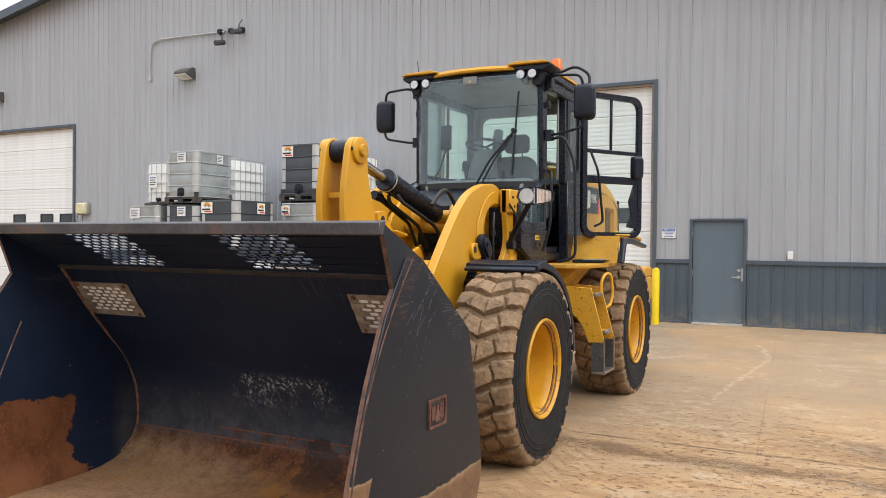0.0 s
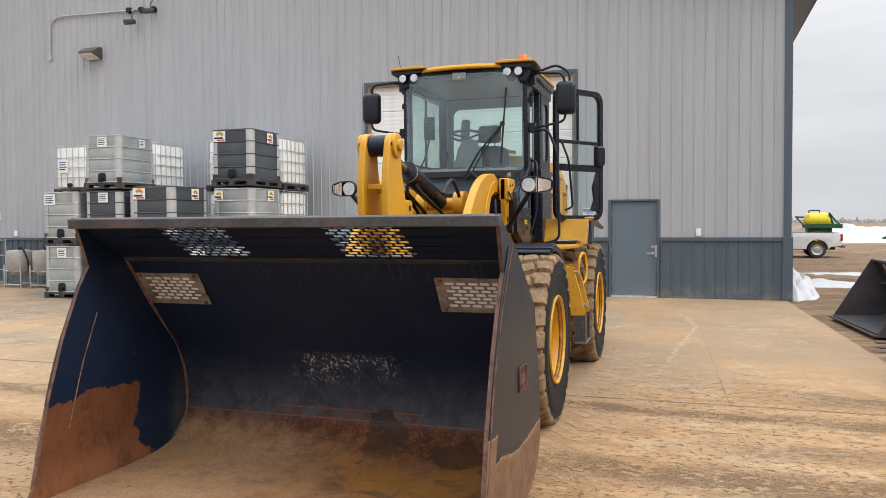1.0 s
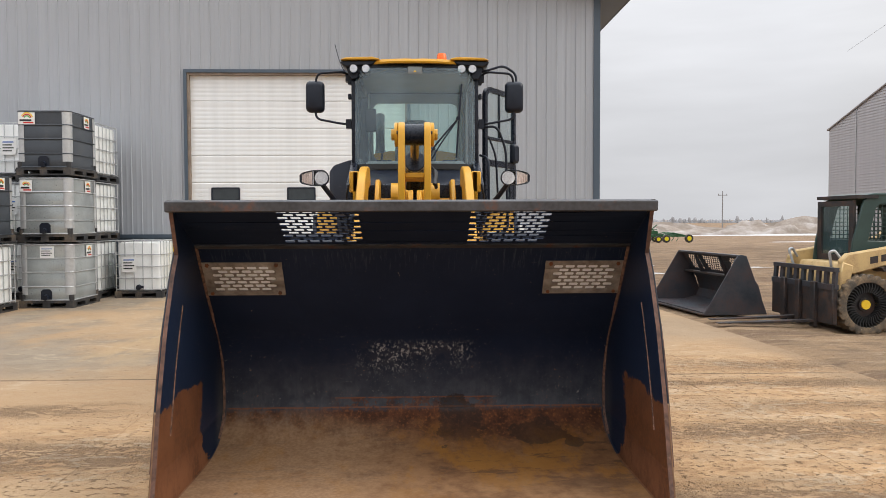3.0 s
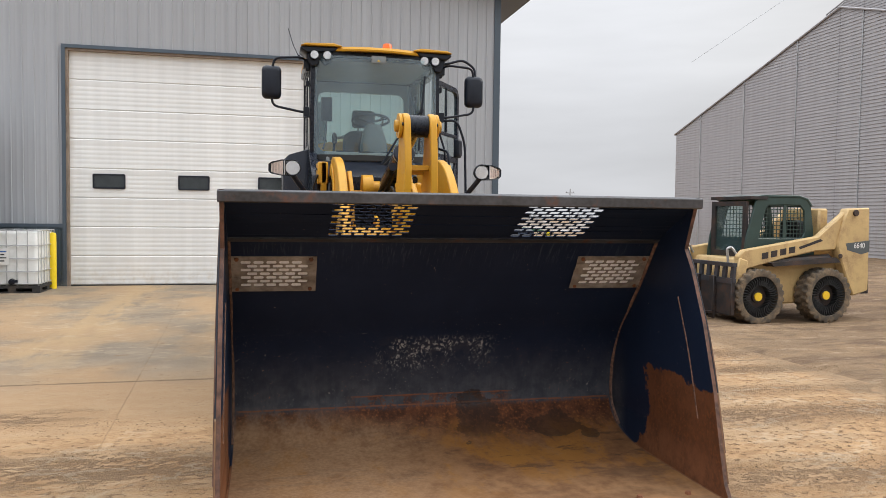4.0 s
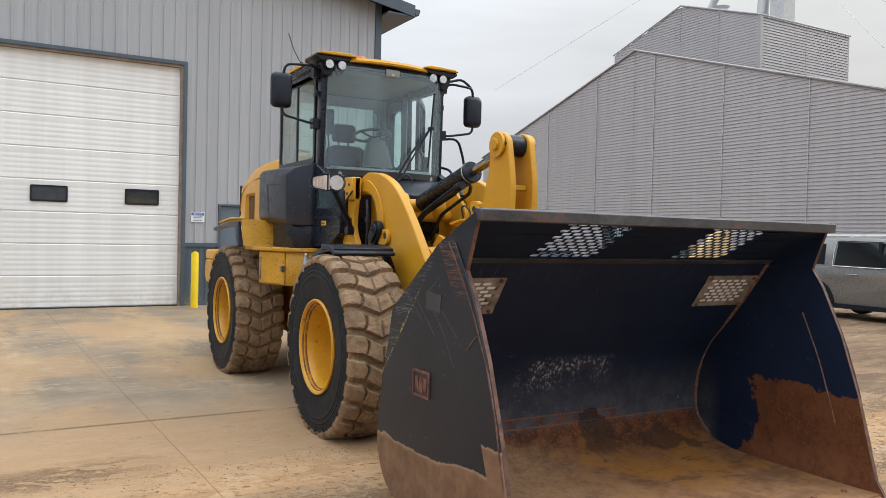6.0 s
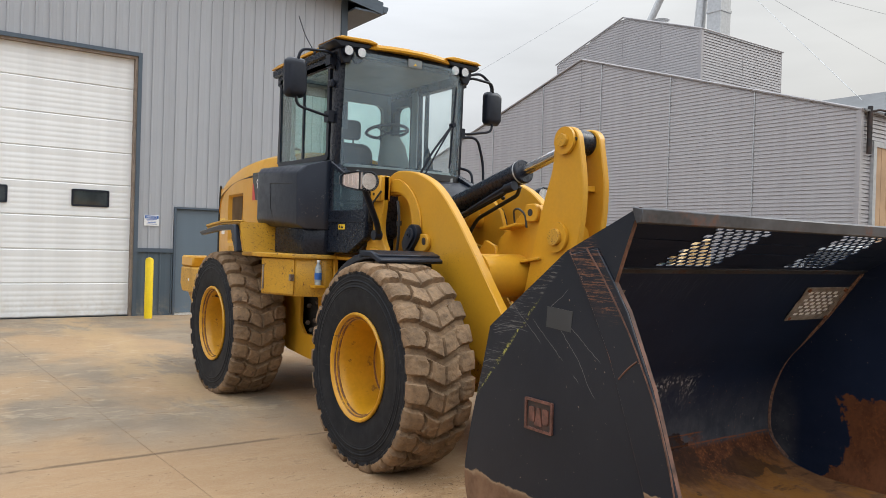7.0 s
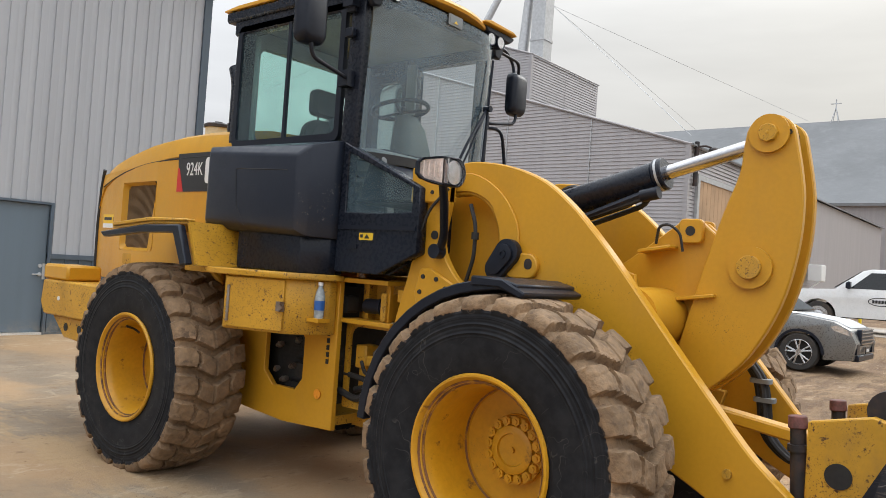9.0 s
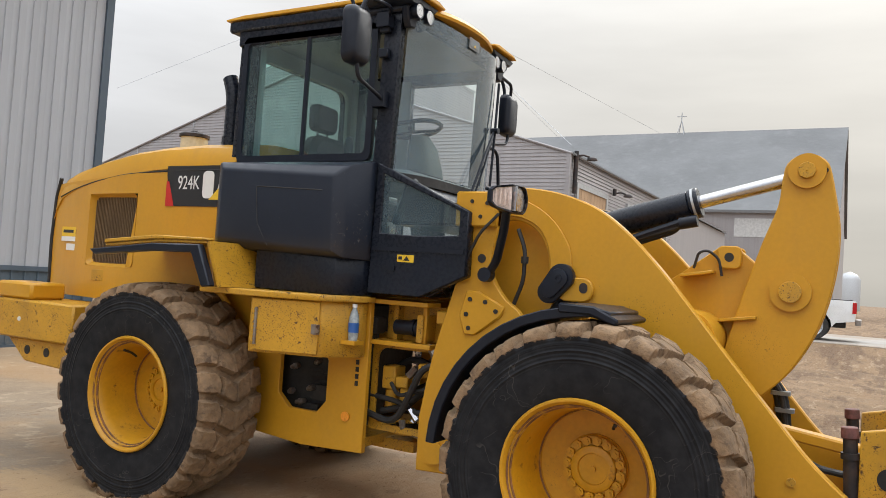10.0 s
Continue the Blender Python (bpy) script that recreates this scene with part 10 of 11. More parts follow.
def pane_part(parent, pts, width, lift=0.006, name="window", m=None):
    for s in (-1, 1):
        bm = B()
        a = [bm.verts.new((x, s * (width(z) + lift), z)) for x, z in pts]
        b = [bm.verts.new((x, s * (width(z) - 0.01), z)) for x, z in pts]
        bm.faces.new(a)
        for i in range(len(pts)):
            j = (i + 1) % len(pts)
            bm.faces.new((a[i], a[j], b[j], b[i]))
        part(name, bm, m or CAR_GLASS, parent)


def cross_pane(parent, x0, z0, x1, z1, width, name, m, lift=0.008):
    """A pane across the car between two heights (windscreen, tailgate glass)."""
    bm = B()
    d = Vector((x1 - x0, z1 - z0)).normalized()
    nx, nz = (-d.y, d.x) if (-d.y) * (x0 + x1) >= 0 else (d.y, -d.x)
    w0, w1 = width(z0) - 0.06, width(z1) - 0.06
    q = [(x0 + nx * lift, -w0, z0 + nz * lift), (x0 + nx * lift, w0, z0 + nz * lift), (x1 + nx * lift, w1, z1 + nz * lift), (x1 + nx * lift, -w1, z1 + nz * lift)]
    r = [(x - nx * 0.02, y, z - nz * 0.02) for x, y, z in q]
    b_loft(bm, [q, r])
    part(name, bm, m, parent)


def build_suv():
    # x forward
    t = thing("suv", "grey metallic SUV with snow on its hood and muddy sills", "car", pose(10.55, 9.46, -0.01, 0, 0, -90))
    hw = lambda z: 0.95 - max(0, z - 0.95) * 0.28 - max(0, 0.55 - z) * 0.12
    low = [(-2.40, 0.40), (-2.44, 0.75), (-2.36, 1.10), (-2.2, 1.14), (1.25, 1.12), (2.05, 1.02), (2.34, 0.88), (2.44, 0.62), (2.38, 0.30), (1.86, 0.26)] + arch(1.43, 0.37, 0.43)[::1] + [(0.98, 0.24), (-0.95, 0.24)] + arch(-1.43, 0.37, 0.43) + [(-1.9, 0.28)]
    bm = B()
    b_body(bm, low, hw)
    bevel(bm, 0.035, 2)
    part("body", bm, CAR_GREY, t, "grey metallic body")
    bm = B()
    top = [(-2.30, 1.10), (-2.12, 1.62), (-1.85, 1.735), (-0.5, 1.775), (0.25, 1.72), (0.55, 1.60), (1.30, 1.12)]
    b_body(bm, top, hw)
    bevel(bm, 0.05, 2)
    part("cabin", bm, CAR_GREY, t)
    pane_part(t, [(-1.02, 1.16), (0.98, 1.13), (0.40, 1.58), (-0.05, 1.655), (-1.02, 1.665)], hw)
    pane_part(t, [(-2.02, 1.20), (-1.25, 1.165), (-1.30, 1.62), (-1.85, 1.60)], hw)
    for s in (-1, 1):
        bm = B()
        b_tube(bm, [(x, s * (hw(z) + 0.012), z) for x, z in ((-1.05, 1.14), (1.02, 1.11), (0.41, 1.605), (-0.05, 1.68), (-1.05, 1.69), (-1.07, 1.4), (-1.05, 1.14))], 0.011, 6, 0.06)
        part("window_trim", bm, CHROME, t)
    for s in (-1, 1):
        bm = B()
        b_box(bm, (-0.08, s * (hw(1.4) + 0.004) - 0.012, 1.15), (-0.02, s * (hw(1.4) + 0.004) + 0.012, 1.67))
        part("door_post", bm, PLASTIC, t)
    cross_pane(t, 1.24, 1.16, 0.58, 1.57, hw, "windscreen", CAR_GLASS, 0.05)
    cross_pane(t, -2.29, 1.18, -2.14, 1.56, hw, "rear_glass", CAR_GLASS, 0.03)
    bm = B()
    for s in (-1, 1):
        b_tube(bm, [(-1.7, s * 0.66, 1.74), (-1.6, s * 0.66, 1.80), (0.0, s * 0.66, 1.815), (0.15, s * 0.66, 1.75)], 0.02, 8, 0.08)
    part("roof_rail", bm, CAR_WHITE, t)
    for s in (-1, 1):
        bm = B()
        b_loft(bm, [[(0.78 + o, s * 1.0 + y * k, 1.19 + z * k) for y, z in rrect(-0.10, -0.07, 0.10, 0.07, 0.03)] for o, k in ((-0.07, 0.9), (0.0, 1.0), (0.08, 0.6))])
        part("door_mirror", bm, CHROME, t)
        for x in (-0.55, 0.52):
            bm = B()
            b_tube(bm, [(x - 0.11, s * (hw(0.95) + 0.005), 0.97), (x, s * (hw(0.95) + 0.03), 0.975), (x + 0.11, s * (hw(0.95) + 0.005), 0.97)], 0.014, 6)
            part("door_handle", bm, CAR_GREY, t)
        bm = B()
        b_prism(bm, [(0.98, 0.24), (1.0, 0.34), (-1.0, 0.34), (-0.98, 0.24)], "y", s * 0.90, s * 0.955)
        part("sill", bm, PLASTIC, t)
        for cx in (1.43, -1.43):
            bm = B()
            o, i = arch(cx, 0.37, 0.46, 13), arch(cx, 0.37, 0.41, 13)
            b_prism(bm, o + i[::-1], "y", s * 0.925, s * 0.962)
            part("arch_trim", bm, PLASTIC, t)
        bm = B()
        b_prism(bm, [(2.36, 0.84), (2.10, 0.96), (1.98, 0.92), (2.05, 0.84), (2.37, 0.76)], "y", s * 0.72, s * 0.945)
        part("headlight", bm, LENS, t)
        bm = B()
        b_prism(bm, [(-2.43, 1.0), (-2.40, 1.14), (-2.12, 1.16), (-2.2, 1.05)], "y", s * 0.74, s * 0.94)
        part("tail_lamp", bm, TAIL_RED, t)
        bm = B()
        b_box(bm, (2.32, min(s * 0.60, s * 0.82), 0.42), (2.44, max(s * 0.60, s * 0.82), 0.62))
        part("fog_recess", bm, PLASTIC, t)
        for x in (1.43, -1.43):
            car_wheel(t, x, s * 0.90, 0.37, s, "spoke")
    bm = B()
    b_box(bm, (2.36, -0.55, 0.58), (2.45, 0.55, 0.90))
    bevel(bm, 0.02)
    g = part("grille", bm, PLASTIC, t)
    bm = B()
    for z in (0.62, 0.69, 0.76, 0.83, 0.89):
        b_box(bm, (2.452, -0.54, z - 0.012), (2.465, 0.54, z + 0.012))
    part("grille_bar", bm, CHROME, g)
    bm = B()
    b_box(bm, (2.455, -0.16, 0.42), (2.47, 0.16, 0.55))
    pp = part("plate", bm, DECAL_K, t)
    bm = B()
    for k in range(3):
        b_box(bm, (2.4705, -0.12 + 0.085 * k, 0.46), (2.4725, -0.05 + 0.085 * k, 0.52))
    part("plate_bar", bm, DECAL_W, pp)
    bm = B()
    b_box(bm, (2.30, -0.72, 0.28), (2.455, 0.72, 0.40))
    bevel(bm, 0.02)
    part("lower_bumper", bm, PLASTIC, t)
    bm = B()
    b_body(bm, [(1.30, 1.135), (2.02, 1.045), (2.30, 0.92), (2.30, 0.90), (2.0, 1.02), (1.3, 1.11)], lambda z: 0.70)
    bevel(bm, 0.01)
    part("snow_cover", bm, SNOW, t, "thin snow on the hood")


def build_sedan():
    t = thing("old_sedan", "dull grey boxy sedan, dusty, parked along the shed", "car", pose(18.75, 17.75, 0, 0, 0, -90))
    hw = lambda z: 0.90 - max(0, z - 0.85) * 0.35
    low = [(-2.55, 0.42), (-2.56, 0.80), (-2.50, 0.94), (-1.5, 0.98), (1.0, 0.96), (2.4, 0.88), (2.5, 0.7), (2.5, 0.38), (1.85, 0.28)] + arch(1.40, 0.34, 0.40) + [(0.95, 0.25), (-0.95, 0.25)] + arch(-1.42, 0.34, 0.40) + [(-1.9, 0.30)]
    bm = B()
    b_body(bm, low, hw)
    bevel(bm, 0.03, 2)
    part("body", bm, CAR_DULL, t)
    bm = B()
    b_body(bm, [(-1.65, 0.96), (-1.12, 1.36), (-0.9, 1.40), (0.2, 1.41), (0.4, 1.37), (1.0, 0.95)], hw)
    bevel(bm, 0.03, 2)
    part("cabin", bm, CAR_DULL, t)
    pane_part(t, [(-0.28, 1.0), (0.80, 0.99), (0.33, 1.33), (-0.28, 1.34)], hw)
    pane_part(t, [(-1.38, 1.0), (-0.36, 1.0), (-0.36, 1.34), (-1.0, 1.33)], hw)
    cross_pane(t, 0.98, 0.99, 0.42, 1.33, hw, "windscreen", CAR_GLASS, 0.03)
    cross_pane(t, -1.62, 1.0, -1.15, 1.33, hw, "rear_glass", CAR_GLASS, 0.03)
    for s in (-1, 1):
        for x in (1.40, -1.42):
            car_wheel(t, x, s * 0.84, 0.34, s, "steel")
    bm = B()
    b_box(bm, (-2.62, -0.88, 0.45), (-2.50, 0.88, 0.62))
    b_box(bm, (2.46, -0.88, 0.42), (2.60, 0.88, 0.60))
    bevel(bm, 0.02)
    part("bumper", bm, CAR_DULL, t)
    bm = B()
    b_box(bm, (-2.0, -0.7, 0.965), (-1.7, 0.7, 0.985))
    part("snow_cover", bm, SNOW, t)


def build_pickup(m, label, mark):
    t = thing("pickup_truck", label, "pickup truck", m, group="white pickups")
    hw = lambda z: 0.98 - max(0, z - 1.2) * 0.26
    low = [(-2.85, 0.62), (-2.86, 1.22), (-0.62, 1.24), (-0.60, 1.26), (1.25, 1.24), (2.75, 1.16), (2.95, 0.95), (2.95, 0.55), (2.35, 0.45)] + arch(1.85, 0.42, 0.50) + [(1.28, 0.42), (-1.15, 0.45)] + arch(-1.75, 0.42, 0.50) + [(-2.35, 0.55)]
    bm = B()
    b_body(bm, low, hw)
    bevel(bm, 0.03, 2)
    part("body", bm, CAR_WHITE, t)
    # dark sheet on the closed body stands for the shaded open bed
    bm = B()
    b_box(bm, (-2.76, -0.80, 1.235), (-0.75, 0.80, 1.25))
    part("bed_floor", bm, DARK_IN, t)
    bm = B()
    b_body(bm, [(-0.60, 1.22), (-0.52, 1.80), (-0.3, 1.86), (0.5, 1.86), (0.72, 1.80), (1.45, 1.22)], hw)
    bevel(bm, 0.04, 2)
    part("cabin", bm, CAR_WHITE, t)
    if mark:
        pane_part(t, [(-0.36, 1.29), (1.02, 1.27), (0.50, 1.75), (-0.30, 1.77)], hw)
    else:
        pane_part(t, [(0.18, 1.28), (1.22, 1.27), (0.62, 1.76), (0.18, 1.77)], hw)
        pane_part(t, [(-0.46, 1.29), (0.08, 1.28), (0.08, 1.77), (-0.42, 1.77)], hw)
    cross_pane(t, 1.43, 1.26, 0.74, 1.77, hw, "windscreen", CAR_GLASS, 0.03)
    for s in (-1, 1):
        bm = B()
        b_loft(bm, [[(1.02 + o, s * 1.12 + y * k, 1.36 + z * k) for y, z in rrect(-0.10, -0.11, 0.10, 0.11, 0.03)] for o, k in ((-0.05, 0.95), (0.0, 1.0), (0.07, 0.7))])
        part("door_mirror", bm, PLASTIC, t)
        bm = B()
        b_box(bm, (-0.34, s * 0.985 - 0.012, 1.10), (-0.14, s * 0.985 + 0.012, 1.14)) if mark else b_box(bm, (0.20, s * 0.985 - 0.012, 1.08), (0.40, s * 0.985 + 0.012, 1.12))
        part("door_handle", bm, PLASTIC, t)
        bm = B()
        b_box(bm, (-2.88, min(s * 0.84, s * 0.99), 0.85), (-2.78, max(s * 0.84, s * 0.99), 1.18))
        part("tail_lamp", bm, TAIL_RED, t)
        bm = B()
        for x in (-0.62, -0.42 if mark else 0.12):
            b_box(bm, (x - 0.006, s * 0.981 - 0.003, 0.5), (x + 0.006, s * 0.981 + 0.003, 1.24))
        part("door_gap", bm, DARK_IN, t)
        for x in (1.85, -1.75):
            car_wheel(t, x, s * 0.90, 0.42, s, "steel")
        if mark:
            bm = B()
            el = [(0.20 + 0.33 * math.cos(radians(a)), 0.93 + 0.125 * math.sin(radians(a))) for a in range(0, 360, 15)]
            ei = [(0.20 + 0.305 * math.cos(radians(a)), 0.93 + 0.105 * math.sin(radians(a))) for a in range(0, 360, 15)]
            b_ring(bm, el, ei, "y", s * 0.981, s * 0.986)
            for k in range(6):
                b_box(bm, (-0.03 + 0.078 * k, s * 0.984 - 0.003, 0.885), (0.03 + 0.078 * k, s * 0.984 + 0.003, 0.975))
            part("door_mark", bm, DECAL_K, t, "oval maker mark as plain shapes")
    bm = B()
    b_box(bm, (-3.02, -0.9, 0.50), (-2.86, 0.9, 0.68))
    b_box(bm, (2.90, -0.95, 0.45), (3.05, 0.95, 0.66))
    bevel(bm, 0.02)
    part("bumper", bm, STEEL, t)
    bm = B()
    b_box(bm, (-2.6, -0.6, 0.40), (2.3, 0.6, 0.62))
    part("chassis", bm, DARK_IN, t)
    return t


build_tanks()
build_drums()
build_spare_bucket()
build_skid_steer()
build_suv()
build_sedan()
build_pickup(pose(19.25, 7.9, 0.475, 0, 0, 90), "white pickup truck parked on the far road", True)
build_pickup(pose(3.42, 37.75, -0.01, 0, 0, 180) @ Matrix.Scale(0.89, 4), "white pickup truck parked behind the workshop corner", False)


# ---------- far buildings and land ----------
def corrugated(bm, place, length, ztop, zlo=0.0, pitch=0.16, depth=0.022, step=None):
    """Horizontal corrugations on a wall: place(u, z, out). ztop(u) is its upper edge; runs are cut at the joints in step."""
    cuts = step
    for u0, u1 in zip(cuts, cuts[1:]):
        zs = []
        z = zlo
        top = min(ztop(u0), ztop(u1))
        while z < max(ztop(u0), ztop(u1)):
            zs.append(z)
            z += pitch
        prev = None
        for z in zs:
            for dz, o in ((0.0, depth), (pitch * 0.86, 0.0), (pitch * 0.97, 0.0)):
                zz = z + dz
                # clip the run to the sloping top
                a, b = u0, u1
                if zz > top:
                    s0, s1 = ztop(u0), ztop(u1)
                    q = (zz - s0) / (s1 - s0) if abs(s1 - s0) > 1e-6 else 2
                    if q < 0 or q > 1:
                        prev = None
                        continue
                    if s1 > s0:
                        a = u0 + (u1 - u0) * q
                    else:
                        b = u0 + (u1 - u0) * q
                row = [bm.verts.new(place(a + 0.015, zz, o)), bm.verts.new(place(b - 0.015, zz, o))]
                if prev:
                    bm.faces.new((prev[0], prev[1], row[1], row[0]))
                prev = row


def build_shed():
    X0, Y0, Y1, EZ, AZ = 21.5, 15.3, 43.3, 6.85, 11.15
    ym = (Y0 + Y1) / 2
    t = thing("metal_shed", "large grey corrugated-metal shed with a raised ridge section", "shed")
    tz = lambda y: AZ - (AZ - EZ) * abs(y - ym) / (ym - Y0)
    bm = B()
    b_prism(bm, [(Y0, -0.1), (Y1, -0.1), (Y1, EZ - 0.05), (ym, AZ - 0.05), (Y0, EZ - 0.05)], "x", X0 + 0.05, 60)
    part("core", bm, SHED_SHEET, t)
    cuts = [Y0, 19.5, 23.7, 27.9, ym, 32.1, 36.3, 40.5, Y1]
    for y0, y1 in zip(cuts, cuts[1:]):
        bm = B()
        corrugated(bm, lambda u, z, o: (X0 - o, u, z), 0, tz, 0.0, 0.150, 0.024, [y0, y1])
        part("gable_sheet", bm, SHED_SHEET, t)
    for x0 in range(0, 4):
        bm = B()
        a, b = X0 + 0.2 + 4.6 * x0, X0 + 0.2 + 4.6 * (x0 + 1)
        corrugated(bm, lambda u, z, o: (u, Y0 - o, z), 0, lambda u: EZ, 0.0, 0.150, 0.024, [a, b])
        part("side_sheet", bm, SHED_SHEET, t)
    bm = B()
    for c in cuts[1:-1]:
        if c == ym:
            continue
        b_box(bm, (X0 - 0.05, c - 0.02, 0.0), (X0 - 0.015, c + 0.02, tz(c)))
    part("joint_strip", bm, GALV, t)
    bm = B()
    b_tube(bm, [(X0 - 0.06, Y0 - 0.1, EZ), (X0 - 0.06, ym, AZ + 0.02), (X0 - 0.06, Y1 + 0.1, EZ)], 0.05, 6, 0.01)
    b_tube(bm, [(X0 - 0.06, Y0 - 0.08, EZ), (X0 + 18.5, Y0 - 0.08, EZ)], 0.06, 6)
    b_box(bm, (X0 - 0.08, Y0 - 0.08, 0), (X0 + 0.12, Y0 + 0.1, EZ))
    part("edge_trim", bm, SHED_SHEET, t)
    # roof
    bm = B()
    b_prism(bm, [(Y0 - 0.2, EZ - 0.05), (ym, AZ), (Y1 + 0.2, EZ - 0.05), (Y1 + 0.2, EZ + 0.02), (ym, AZ + 0.07), (Y0 - 0.2, EZ + 0.02)], "x", X0 - 0.02, 60)
    part("roof", bm, ROOF_GREY, t)
    # raised ridge section
    UX, U0, U1, UM, UE, UA = 28.1, 27.1, 38.2, 32.6, 13.5, 15.3
    uz = lambda y: UA - (UA - UE) * abs(y - UM) / (UM - U0)
    bm = B()
    b_prism(bm, [(U0, 7.0), (U1, 7.0), (U1, UE - 0.05), (UM, UA - 0.05), (U0, UE - 0.05)], "x", UX + 0.05, 35.7)
    part("ridge_core", bm, SHED_SHEET, t)
    uc = [U0, 29.8, 32.6, 35.4, U1]
    for y0, y1 in zip(uc, uc[1:]):
        bm = B()
        corrugated(bm, lambda u, z, o: (UX - o, u, z), 0, uz, 8.0, 0.150, 0.024, [y0, y1])
        part("ridge_sheet", bm, SHED_SHEET, t)
    for a, b in ((UX + 0.1, 31.8), (31.8, 35.6)):
        bm = B()
        corrugated(bm, lambda u, z, o: (u, U0 - o, z), 0, lambda u: UE, 8.0, 0.150, 0.024, [a, b])
        part("ridge_sheet", bm, SHED_SHEET, t)
    bm = B()
    b_tube(bm, [(UX - 0.05, U0 - 0.06, UE), (UX - 0.05, UM, UA + 0.03), (UX - 0.05, U1 + 0.06, UE)], 0.05, 6, 0.01)
    b_tube(bm, [(UX - 0.05, U0 - 0.06, UE), (35.7, U0 - 0.06, UE)], 0.05, 6)
    b_box(bm, (UX - 0.07, U0 - 0.07, 8.5), (UX + 0.1, U0 + 0.1, UE))
    part("ridge_trim", bm, SHED_SHEET, t)
    # elevator leg, spouts
    bm = B()
    b_box(bm, (34.6, 30.6, 14.0), (35.6, 31.6, 25.0))
    b_box(bm, (34.55, 30.55, 16.6), (35.65, 31.65, 16.75))
    part("elevator_leg", bm, GALV, t, "galvanised elevator leg")
    bm = B()
    b_cyl(bm, (34.9, 32.4, 15.6), (35.3, 32.2, 22.0), 0.36, 0.30, seg=14)
    b_cyl(bm, (34.9, 32.45, 15.3), (34.9, 32.45, 15.9), 0.45, seg=14)
    part("spout", bm, GALV, t)
    bm = B()
    b_cyl(bm, (33.2, 36.2, 14.6), (35.0, 32.6, 23.5), 0.24, seg=12)
    part("spout", bm, GALV, t)
    bm = B()
    b_lathe(bm, [(14.9, 0.35), (15.35, 0.35), (15.45, 0.5), (15.6, 0.0)], 14, "z", (30.5, 31.8, 0))
    part("roof_vent", bm, GALV, t)
    # doors on the long side
    for x0, x1, zt in ((22.5, 26.3, 5.6), (30.0, 34.0, 5.6)):
        bm = B()
        for k in range(9):
            a = x0 + (x1 - x0) * k / 9
            b_box(bm, (a + 0.01, Y0 - 0.10, 0.05), (a + (x1 - x0) / 9 - 0.01, Y0 - 0.04, zt))
        d = part("plank_door", bm, WOOD_DOOR, t, "tan vertical-plank sliding door")
        bm = B()
        for lo, hi in (((x0 - 0.22, Y0 - 0.14, 0), (x0, Y0 - 0.02, zt + 0.2)), ((x1, Y0 - 0.14, 0), (x1 + 0.22, Y0 - 0.02, zt + 0.2)), ((x0, Y0 - 0.14, zt), (x1, Y0 - 0.02, zt + 0.2))):
            b_box(bm, lo, hi)
        part("door_casing", bm, GALV, d)
    bm = B()
    b_box(bm, (36.0, Y0 - 0.08, 0.1), (36.9, Y0 - 0.03, 2.2))
    part("walk_door", bm, WHITE, t)
    bm = B()
    b_box(bm, (37.7, Y0 - 0.08, 4.4), (38.5, Y0 - 0.03, 5.9))
    part("window", bm, WIN_DARK, t)
    bm = B()
    b_box(bm, (38.6, Y0 - 0.9, 2.2), (39.5, Y0 - 0.2, 3.1))
    b_tube(bm, [(38.7, Y0 - 0.8, 2.2), (38.7, Y0 - 0.1, 1.6)], 0.05, 6)
    bevel(bm, 0.03)
    part("air_unit", bm, WHITE, t)
    # gooseneck lamps
    for x, z in ((21.9, 6.7), (27.4, 5.9)):
        bm = B()
        b_cyl(bm, (x, Y0 - 0.15, z - 1.4 if x < 23 else z), (x, Y0 - 0.15, z + 0.3), 0.09, seg=10)
        b_tube(bm, [(x, Y0 - 0.15, z + 0.1), (x + 0.15, Y0 - 0.4, z + 0.16), (x + 0.3, Y0 - 0.6, z + 0.1)], 0.04, 6)
        b_lathe(bm, [(z - 0.02, 0.22), (z + 0.05, 0.20), (z + 0.12, 0.08)], 14, "z", (x + 0.38, Y0 - 0.68, 0))
        part("yard_lamp", bm, IRON, t)
    # stay cables from the leg
    bm = B()
    for q in ((21.4, 15.2, 7.15), (80, 38.2, 19.5), (96, 30.0, 23.0)):
        b_cyl(bm, (35.1, 30.4, 18.9), q, 0.012 if q[0] < 50 else 0.016, seg=5)
    b_cyl(bm, (35.1, 31.1, 22.0), (24, 46, 12), 0.012, seg=5)
    part("stay_cable", bm, GALV, t)


